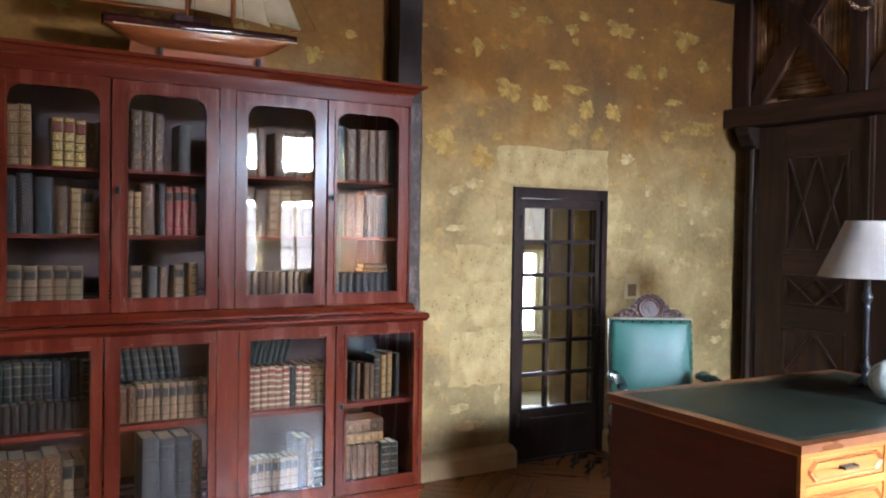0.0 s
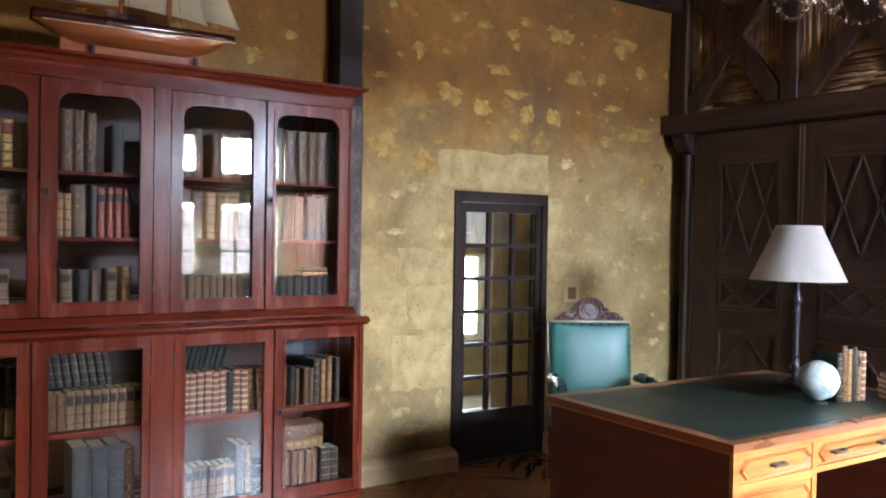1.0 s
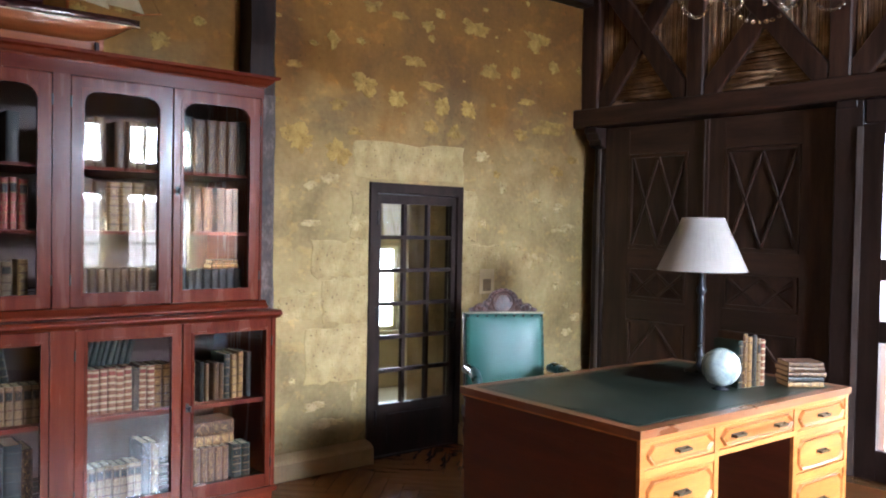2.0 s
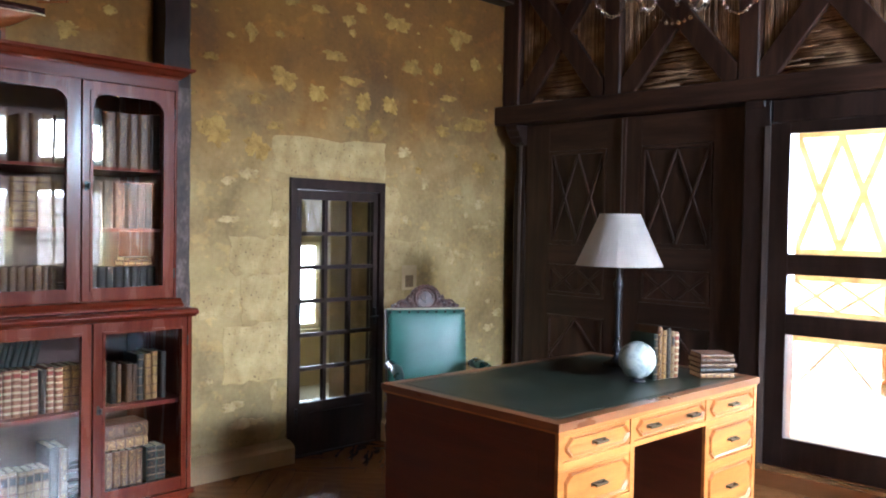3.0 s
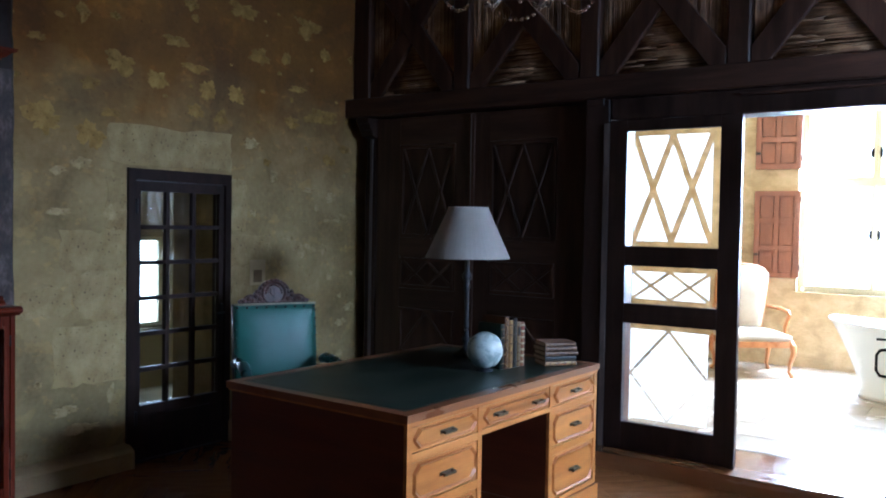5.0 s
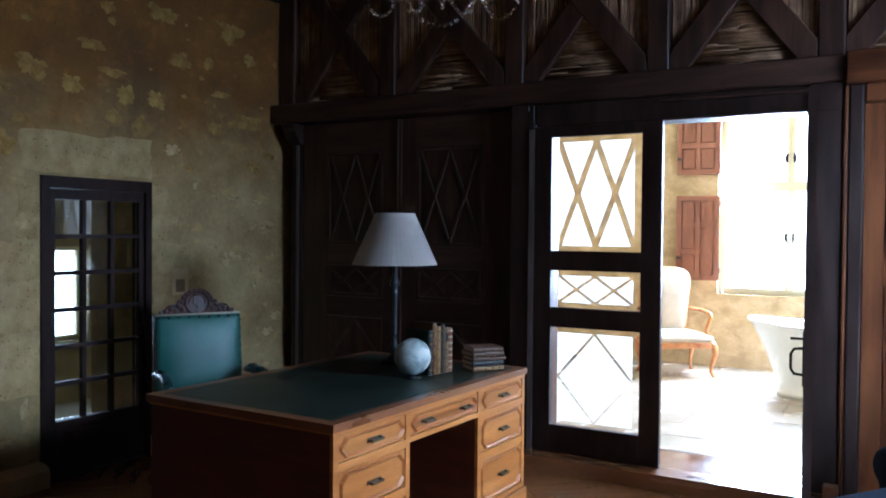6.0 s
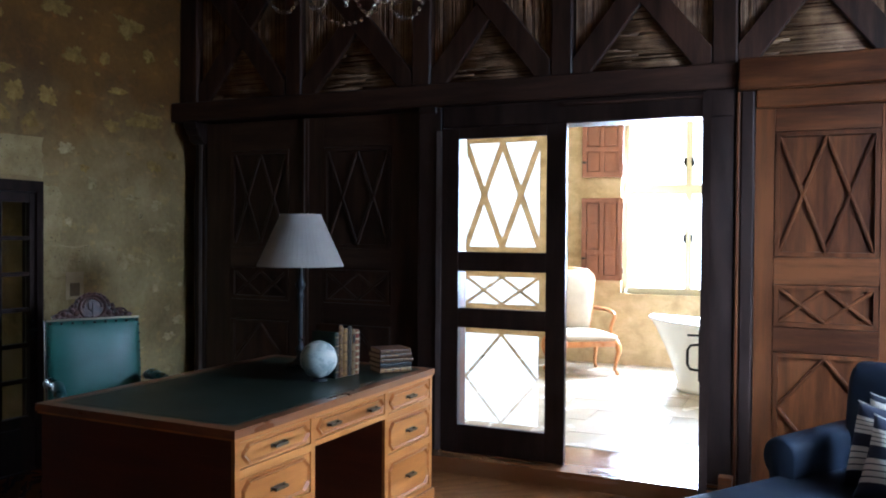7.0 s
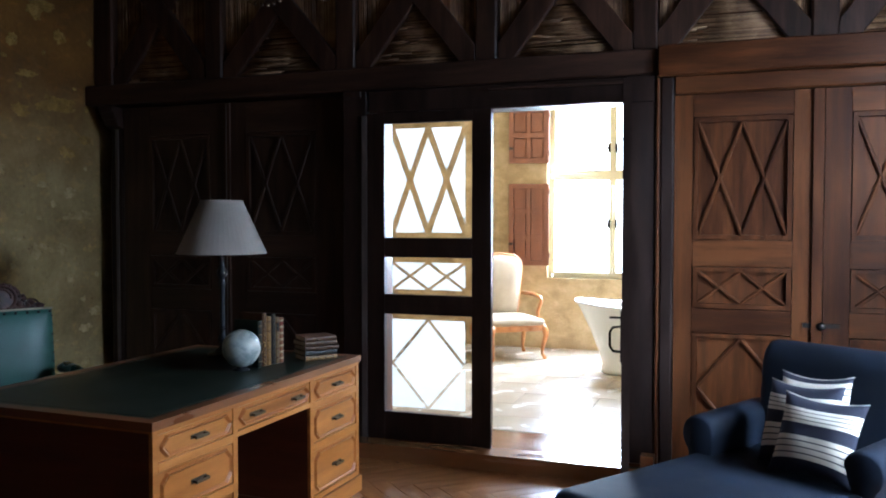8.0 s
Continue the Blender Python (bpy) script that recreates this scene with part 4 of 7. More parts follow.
def case_door(x0, x1, z0, z1, px0, px1, pz0, pz1, y, arched, knob):
    """A glazed door: one frame with rounded upper corners where arched, its pane, and a key plate."""
    th = 0.026
    bm = boxes(cb(x0, px0, y, y + th, z0, z1), cb(px1, x1, y, y + th, z0, z1), cb(px0, px1, y, y + th, z0, pz0), cb(px0, px1, y, y + th, pz1, z1))
    bmesh.ops.remove_doubles(bm, verts=bm.verts, dist=1e-5)
    d = part("door", bm, MAHOGANY, case, "mahogany door frame with an old glass pane", bevel=0.0025)
    e = 0.011
    bead = [cb(px0 - e, px0 + 0.002, y - 0.005, y + 0.012, pz0 - e, pz1 + e), cb(px1 - 0.002, px1 + e, y - 0.005, y + 0.012, pz0 - e, pz1 + e),
            cb(px0 + 0.002, px1 - 0.002, y - 0.005, y + 0.012, pz0 - e, pz0 + 0.002), cb(px0 + 0.002, px1 - 0.002, y - 0.005, y + 0.012, pz1 - 0.002, pz1 + e)]
    for r in bead:
        part("bead", boxes(r), MAHOGANY, d, bevel=0.003)
    if arched:
        for sx, cx in ((1, px0), (-1, px1)):
            r = 0.072
            pts = [(cx - BX, pz1)] + [(cx - BX + sx * (r - r * math.cos(t)), pz1 - r + r * math.sin(t)) for t in [math.pi / 2 * k / 8 for k in range(9)]]
            bm = prism(bmesh.new(), pts, y - 0.0035 - BY, y + 0.02 - BY)
            bmesh.ops.recalc_face_normals(bm, faces=bm.faces)
            part("corner", bm, MAHOGANY, d)
    tilt = pose(0, 0, 0, rng.uniform(-0.1, 0.1), 0, rng.uniform(-0.1, 0.1))
    mid = Vector(((px0 + px1) / 2 - BX, y + 0.016 - BY, (pz0 + pz1) / 2))
    pn = part("pane", boxes((px0 - mid.x - BX - 0.004, px1 - mid.x - BX + 0.004, -0.0015, 0.0015, pz0 - mid.z - 0.004, pz1 - mid.z + 0.004)), GLASS, d, m=Matrix.Translation(mid) @ tilt)
    pn.visible_shadow = False
    if knob:
        bm = boxes(cb(knob - 0.007, knob + 0.007, y - 0.003, y, (z0 + z1) / 2 + 0.004, (z0 + z1) / 2 + 0.046))
        tube([(knob - BX, y - BY, (z0 + z1) / 2 + 0.025), (knob - BX, y - BY - 0.03, (z0 + z1) / 2 + 0.025)], 0.004, 8, bm)
        tube([(knob - BX, y - BY - 0.03, (z0 + z1) / 2 + 0.012), (knob - BX, y - BY - 0.034, (z0 + z1) / 2 + 0.038)], 0.007, 8, bm)
        part("key", bm, IRON, d, "small dark key in its plate")
    for z in (z0 + 0.10, z1 - 0.14):
        hx = x0 if not knob or knob > (x0 + x1) / 2 else x1
        part("hinge", tube([(hx - BX, y - BY - 0.002, z), (hx - BX, y - BY - 0.002, z + 0.05)], 0.004, 8), IRON, d)


for x0, x1, p0, p1, k in ((0.130, 0.606, 0.198, 0.566, None), (0.612, 1.091, 0.680, 1.032, 0.638), (1.170, 1.637, 1.224, 1.574, None), (1.643, 2.105, 1.690, 2.046, 1.662)):
    case_door(x0, x1, 1.192, 2.234, p0, p1, 1.254, 2.176, U0, True, k)
for x0, x1, p0, p1, k in ((0.087, 0.572, 0.14, 0.522, None), (0.578, 1.068, 0.640, 1.034, None), (1.174, 1.666, 1.226, 1.618, None), (1.672, 2.148, 1.726, 2.118, 1.696)):
    case_door(x0, x1, 0.224, 1.096, p0, p1, 0.290, 1.042, L0, False, k)

# ---- books ----
def spine_mat(name, a, b):
    return mat(name, [a, tuple((p + q) / 2 for p, q in zip(a, b)), b], 0.5, (14, 14, 14), bump=0.2, fine=8, per_object=0.3, spec=0.22)


CALF = spine_mat("brown_calf", (0.036, 0.0135, 0.0055), (0.098, 0.038, 0.015))
TAN = spine_mat("tan_calf", (0.115, 0.057, 0.020), (0.205, 0.109, 0.041))
VELLUM = spine_mat("aged_vellum", (0.095, 0.060, 0.029), (0.170, 0.112, 0.057))
DARKB = spine_mat("black_morocco", (0.0075, 0.006, 0.005), (0.022, 0.0165, 0.0135))
BLUEG = spine_mat("slate_cloth", (0.020, 0.021, 0.020), (0.042, 0.043, 0.041))
REDB = spine_mat("red_morocco", (0.085, 0.0085, 0.006), (0.16, 0.018, 0.011))
GREENB = spine_mat("green_morocco", (0.012, 0.022, 0.017), (0.030, 0.046, 0.033))
LABELR = spine_mat("red_title_label", (0.13, 0.025, 0.017), (0.22, 0.045, 0.03))
def tooled(name, ground, gold, amount):
    """Leather stamped with small gilt ornaments, rubbed off in places."""
    m = mat(name, [ground, tuple(1.4 * c for c in ground)], 0.42, (2, 2, 2), bump=0.1, fine=9, per_object=0.3, spec=0.25)
    n, li = m.node_tree.nodes, m.node_tree.links
    b = n["Principled BSDF"]
    src = b.inputs["Base Color"].links[0].from_socket
    tc, info = n.new("ShaderNodeTexCoord"), n.new("ShaderNodeObjectInfo")
    mp = n.new("ShaderNodeMapping")
    mp.inputs["Scale"].default_value = (6.5, 0.0, 8.0)
    li.new(tc.outputs["Object"], mp.inputs["Vector"])
    li.new(info.outputs["Random"], mp.inputs["Rotation"])
    v = n.new("ShaderNodeTexNoise")
    v.inputs["Scale"].default_value, v.inputs["Detail"].default_value, v.inputs["Distortion"].default_value = 1.3, 3.0, 1.2
    li.new(mp.outputs["Vector"], v.inputs["Vector"])
    flat = n.new("ShaderNodeVectorMath")
    flat.operation = "MULTIPLY"
    flat.inputs[1].default_value = (1, 0, 1)
    li.new(tc.outputs["Object"], flat.inputs[0])
    away = n.new("ShaderNodeVectorMath")
    away.operation = "DISTANCE"
    away.inputs[1].default_value = (0.5, 0, 0.5)
    li.new(flat.outputs[0], away.inputs[0])
    ring = n.new("ShaderNodeMath")
    ring.operation = "SINE"
    turns = n.new("ShaderNodeMath")
    turns.operation = "MULTIPLY"
    turns.inputs[1].default_value = 12.0
    li.new(away.outputs["Value"], turns.inputs[0])
    li.new(turns.outputs[0], ring.inputs[0])
    total = n.new("ShaderNodeMath")
    total.operation = "MULTIPLY_ADD"
    total.inputs[1].default_value = 0.045
    li.new(ring.outputs[0], total.inputs[0])
    li.new(v.outputs["Fac"], total.inputs[2])
    rg = n.new("ShaderNodeMapRange")
    rg.inputs["From Min"].default_value, rg.inputs["From Max"].default_value = 0.62 - amount, 0.70 - amount
    li.new(total.outputs[0], rg.inputs["Value"])
    mx = n.new("ShaderNodeMix")
    mx.data_type = "RGBA"
    li.new(rg.outputs["Result"], mx.inputs["Factor"])
    li.new(src, mx.inputs["A"])
    mx.inputs["B"].default_value = (*gold, 1)
    li.new(mx.outputs["Result"], b.inputs["Base Color"])
    return m


TOOL_CALF = tooled("gilt_tooled_calf", (0.036, 0.0145, 0.006), (0.40, 0.235, 0.075), 0.06)
TOOL_TAN = tooled("gilt_tooled_tan", (0.115, 0.058, 0.018), (0.40, 0.255, 0.082), 0.08)
TOOL_GILT = tooled("bright_gilt_panels", (0.19, 0.115, 0.026), (0.72, 0.50, 0.15), 0.12)
TOOL_DARK = tooled("gilt_tooled_black", (0.009, 0.0075, 0.0065), (0.13, 0.085, 0.04), 0.02)
TOOL_RED = tooled("gilt_tooled_red", (0.14, 0.012, 0.009), (0.5, 0.26, 0.10), 0.03)
TOOL_VELLUM = tooled("rubbed_vellum", (0.128, 0.080, 0.038), (0.058, 0.033, 0.018), 0.06)
CREAM_BAND = mat("cream_spine_band", [(0.27, 0.21, 0.125), (0.36, 0.285, 0.18)], 0.6, (9, 9, 9), bump=0.05)
RUSSET = spine_mat("russet_calf", (0.10, 0.035, 0.018), (0.18, 0.07, 0.035))
TOOL_RUSSET = tooled("gilt_tooled_russet", (0.12, 0.042, 0.02), (0.36, 0.24, 0.12), 0.04)
KINDS = {"calf": (CALF, TOOL_CALF, "brown calf book with gilt-tooled spine"), "tan": (TAN, TOOL_TAN, "tan leather book with gilt bands"), "vellum": (VELLUM, TOOL_VELLUM, "pale worn vellum book with a dark title label"),
         "dark": (DARKB, TOOL_DARK, "black leather book with faint gilt tooling"), "blue": (BLUEG, None, "slate grey cloth book"), "red": (REDB, TOOL_RED, "red leather book with gilt bands"),
         "green": (GREENB, TOOL_DARK, "dark green leather book with gilt bands"), "cream": (RUSSET, TOOL_RUSSET, "russet leather book with cream bands"),
         "gilt": (TAN, TOOL_GILT, "tan leather book with bright gilt spine panels and a red label")}


BAND = {"cream": CREAM_BAND, "green": VELLUM, "gilt": CALF, "tan": CALF, "vellum": CALF, "red": TAN}
PIECE = {}


def piece(name, material, parent, x, z, y, w, h, d):
    """A thin slab on a spine; alike ones share one mesh."""
    if (name, material.name) not in PIECE:
        me = bpy.data.meshes.new(name)
        bm = bmesh.new()
        profile = [(0, 1.0), (0.08, 0.35), (0.3, 0.05), (0.7, 0.05), (0.92, 0.35), (1, 1.0)]
        lo, hi = [bm.verts.new((a, b, 0)) for a, b in profile], [bm.verts.new((a, b, 1)) for a, b in profile]
        for i in range(5):
            bm.faces.new((lo[i], lo[i + 1], hi[i + 1], hi[i]))
        bm.faces.new(lo[::-1]), bm.faces.new(hi), bm.faces.new((lo[0], hi[0], hi[5], lo[5]))
        bmesh.ops.recalc_face_normals(bm, faces=bm.faces)
        bm.to_mesh(me)
        bm.free()
        me.materials.append(material)
        PIECE[name, material.name] = me
    ob = new(name, PIECE[name, material.name])
    ob.parent = parent
    ob.matrix_basis = Matrix.Translation((x, y, z)) @ Matrix.Diagonal((w, d, h, 1))


def book(m, w, h, d, kind):
    """A book that stands with its spine towards -y; x is its thickness. Boards, rounded spine, page block and raised bands."""
    cover, trim, label = KINDS[kind]
    b = thing("book", m, label, "book", "books on the shelves")
    bm = bmesh.new()
    t = min(0.0035, w * 0.12)
    out = [(0, d), (0, 0.006), (w * 0.18, 0.0008), (w * 0.5, -0.001), (w * 0.82, 0.0008), (w, 0.006), (w, d)]
    inn = [(w - t, d), (w - t, 0.009), (t, 0.009), (t, d)]
    ring = out + inn
    lo, hi = [bm.verts.new((x, y, 0)) for x, y in ring], [bm.verts.new((x, y, h)) for x, y in ring]
    k = len(ring)
    for i in range(k):
        bm.faces.new((lo[i], lo[(i + 1) % k], hi[(i + 1) % k], hi[i]))
    for v in (lo, hi):
        bm.faces.new((v[0], v[1], v[9], v[10]))
        bm.faces.new((v[1], v[2], v[3], v[4], v[5], v[8], v[9]))
        bm.faces.new((v[5], v[6], v[7], v[8]))
    bmesh.ops.recalc_face_normals(bm, faces=bm.faces)
    part("cover", bm, cover, b)
    part("page_block", boxes((t, w - t, 0.010, d - 0.004, 0.003, h - 0.004)), PAGES, b)
    n = 7 if kind == "cream" else (5 if h > 0.2 else 4)
    zs = [h * (i + 0.62) / (n + 0.24) for i in range(n)]
    if h > 0.13:
        for z in zs:
            piece("raised_band", BAND.get(kind, cover), b, 0.02 * w, z, -0.0036, 0.96 * w, 0.010 if kind == "cream" else 0.0055, 0.008)
    if trim:
        ends = [0.004] + [z + (0.010 if kind == "cream" else 0.0055) for z in zs]
        for i, z in enumerate(ends):
            top = zs[i] - 0.001 if i < n else h - 0.004
            titled = i == n - 1 and kind in ("red", "cream", "gilt", "vellum")
            if titled or kind != "blue":
                piece("title_label" if titled else "tooling", (LABELR if kind in ("cream", "gilt") else DARKB) if titled else trim, b, 0.10 * w, z, -0.0016, 0.80 * w, top - z, 0.004)
    return b


def row(x, z, y, *runs):
    """Books side by side from x: runs of (count, thickness, height, kind) or (0, gap)."""
    for run in runs:
        if run[0] == 0:
            x += run[1]
            continue
        n, w, h, kind = run[:4]
        lean = run[4] if len(run) > 4 else 0
        for i in range(n):
            ww, hh = w * rng.uniform(0.92, 1.06), h * rng.uniform(0.97, 1.02)
            m = Matrix.Translation((x, y + rng.uniform(0, 0.012), z + 0.001)) @ pose(0, 0, 0, 0, lean + (rng.uniform(-0.6, 0.6) if not lean else 0), rng.uniform(-0.7, 0.7))
            if abs(lean) > 0.5 and lean < 0:
                m = Matrix.Translation((0, 0, ww * math.sin(radians(-lean)))) @ m
            book(m, ww, hh, min(0.19, hh * 0.72), kind)
            x += ww / math.cos(radians(lean)) + 0.0012


def pile(x, y, z, *rows_, turn=0):
    """Books lying on one another, spines towards -y: (length, thickness, kind)."""
    for ln, w, kind in rows_:
        book(Matrix.Translation((x + rng.uniform(-0.004, 0.004), y, z + 0.001)) @ pose(0, 0, 0, 0, 90, 0) @ pose(-w, 0, 0), w, ln, ln * 0.66, kind)
        z += w + 0.0015


YU, YL = U0 + 0.075, L0 + 0.09
# upper stage, left to right
row(0.20, 1.836, YU, (2, 0.052, 0.265, "tan"), (0, 0.075), (3, 0.046, 0.215, "gilt"), (2, 0.046, 0.205, "calf"))
row(0.185, 1.54, YU, (1, 0.06, 0.25, "dark"), (1, 0.06, 0.262, "dark"), (0, 0.012), (1, 0.066, 0.245, "blue"), (1, 0.062, 0.215, "calf"), (1, 0.05, 0.205, "tan"), (1, 0.05, 0.2, "vellum"))
row(0.20, 1.245, YU, (5, 0.060, 0.155, "vellum"), (0, 0.05))
row(0.705, 1.836, YU, (3, 0.052, 0.275, "calf"), (0, 0.065), (1, 0.055, 0.22, "blue"))
row(0.69, 1.54, YU, (2, 0.032, 0.195, "tan"), (1, 0.064, 0.235, "calf"), (0, 0.012), (1, 0.03, 0.235, "dark"), (4, 0.037, 0.228, "red"))
row(0.71, 1.245, YU, (1, 0.05, 0.15, "vellum"), (0, 0.02), (1, 0.05, 0.15, "dark"), (1, 0.04, 0.15, "calf"), (0, 0.03), (1, 0.045, 0.155, "vellum"), (0, 0.02), (1, 0.04, 0.16, "tan"))
row(1.245, 1.836, YU, (2, 0.055, 0.235, "calf"), (0, 0.04), (4, 0.05, 0.225, "calf"))
row(1.235, 1.54, YU, (2, 0.06, 0.235, "calf"), (3, 0.06, 0.23, "tan"), (1, 0.05, 0.22, "calf"))
row(1.24, 1.245, YU, (9, 0.036, 0.115, "calf"))
row(1.72, 1.836, YU, (1, 0.06, 0.28, "dark"), (2, 0.062, 0.27, "calf"), (2, 0.055, 0.275, "calf"), (1, 0.05, 0.28, "dark"))
row(1.72, 1.54, YU, (3, 0.055, 0.225, "calf"), (0, 0.02), (3, 0.042, 0.225, "dark"))
row(1.71, 1.245, YU, (8, 0.042, 0.105, "dark"))
pile(1.88, YU, 1.353, (0.15, 0.022, "tan"), (0.14, 0.02, "calf"))
# lower stage
row(0.15, 0.682, YL, (11, 0.033, 0.125, "dark"))
row(0.15, 0.812, YL + 0.05, (6, 0.038, 0.17, "green"), (3, 0.036, 0.165, "dark"), (0, 0.012), (2, 0.03, 0.16, "green"))
row(0.652, 0.682, YL, (2, 0.036, 0.165, "calf"), (9, 0.035, 0.175, "vellum"))
row(0.66, 0.86, YL + 0.05, (8, 0.034, 0.165, "green", -9))
row(0.66, 0.27, YL, (0, 0.1), (3, 0.075, 0.33, "blue"), (1, 0.05, 0.3, "calf"))
row(0.14, 0.27, YL, (4, 0.07, 0.3, "calf"), (2, 0.05, 0.28, "vellum"))
row(1.236, 0.682, YL, (6, 0.036, 0.215, "cream"), (1, 0.034, 0.21, "dark"), (2, 0.036, 0.215, "cream"), (2, 0.04, 0.218, "tan"))
row(1.25, 0.905, YL + 0.05, (8, 0.026, 0.12, "green", 14))
row(1.236, 0.27, YL, (8, 0.034, 0.165, "vellum"), (1, 0.045, 0.25, "dark"), (1, 0.04, 0.24, "calf"))
row(1.745, 0.682, YL, (1, 0.034, 0.215, "vellum"), (0, 0.02), (1, 0.028, 0.20, "dark"), (1, 0.024, 0.195, "calf"), (0, 0.02), (2, 0.028, 0.19, "calf"), (1, 0.038, 0.232, "green"), (2, 0.032, 0.235, "tan"), (0, 0.015), (1, 0.03, 0.23, "dark"))
row(1.735, 0.27, YL, (1, 0.036, 0.18, "vellum"), (5, 0.037, 0.175, "calf"), (0, 0.02), (2, 0.05, 0.17, "green"))
pile(1.745, YL, 0.455, (0.24, 0.05, "tan"), (0.245, 0.07, "calf"))

# ---- the desk ----
DESK = Matrix.Translation((2.795, 2.012, 0)) @ pose(0, 0, 0, 0, 0, -2.0)
DW, DD, DH = 1.745, 1.145, 0.78
desk = thing("desk", DESK, "large oak partners' desk with an inset green leather top", "desk")
rim = 0.055
part("top_rim", boxes((0, DW, 0, rim, DH - 0.034, DH), (0, DW, DD - rim, DD, DH - 0.034, DH), (0, rim, rim, DD - rim, DH - 0.034, DH), (DW - rim, DW, rim, DD - rim, DH - 0.034, DH)), DESK_RIM, desk, "polished wooden border of the desk top", bevel=0.004)
part("leather_inset", boxes((rim, DW - rim, rim, DD - rim, DH - 0.034, DH - 0.0015)), LEATHER, desk, "dark green leather writing surface")
part("tooled_line", boxes((rim + 0.03, DW - rim - 0.03, rim + 0.03, rim + 0.034, DH - 0.004, DH - 0.001), (rim + 0.03, DW - rim - 0.03, DD - rim - 0.034, DD - rim - 0.03, DH - 0.004, DH - 0.001),
     (rim + 0.03, rim + 0.034, rim + 0.034, DD - rim - 0.034, DH - 0.004, DH - 0.001), (DW - rim - 0.034, DW - rim - 0.03, rim + 0.034, DD - rim - 0.034, DH - 0.004, DH - 0.001)), GREENB, desk)
part("top_moulding", boxes((0.008, DW - 0.008, 0.008, DD - 0.008, DH - 0.045, DH - 0.034)), OAK, desk, bevel=0.004)
F = 0.016
for a, b in ((0.014, 0.56), (1.19, DW - 0.014)):
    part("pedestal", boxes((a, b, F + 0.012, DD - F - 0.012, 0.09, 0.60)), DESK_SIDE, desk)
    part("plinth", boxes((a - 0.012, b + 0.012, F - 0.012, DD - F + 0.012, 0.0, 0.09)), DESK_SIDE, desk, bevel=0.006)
    part("plinth_front", boxes((a - 0.013, b + 0.013, F - 0.02, F - 0.0125, 0.0, 0.088)), OAK, desk, bevel=0.003)
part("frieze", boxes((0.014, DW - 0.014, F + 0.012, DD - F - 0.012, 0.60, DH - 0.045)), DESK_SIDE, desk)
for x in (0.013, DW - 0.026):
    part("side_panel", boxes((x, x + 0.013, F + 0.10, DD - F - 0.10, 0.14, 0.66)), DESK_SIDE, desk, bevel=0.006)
P0, P1, Q0, Q1, P2, P3 = 0.044, 0.527, 0.56, 1.19, 1.223, DW - 0.044
# front frame of honey oak: stiles and rails round the drawers
for a, b, z0, z1 in ((0.012, P0, 0.09, DH - 0.045), (P1, Q0, 0.09, DH - 0.045), (Q1, P2, 0.09, DH - 0.045), (P3, DW - 0.012, 0.09, DH - 0.045),
                     (P0, P1, 0.355, 0.395), (P2, P3, 0.355, 0.395), (P0, P1, 0.575, 0.612), (P2, P3, 0.575, 0.612), (Q0, Q1, 0.592, 0.618),
                     (P0, P1, 0.725, DH - 0.045), (Q0, Q1, 0.725, DH - 0.045), (P2, P3, 0.725, DH - 0.045), (P0, P1, 0.09, 0.118), (P2, P3, 0.09, 0.118)):
    part("front_rail", boxes((a + 0.0005, b - 0.0005, F - 0.006, F + 0.0125, z0 + 0.0005, z1 - 0.0005)), OAK, desk, bevel=0.002)


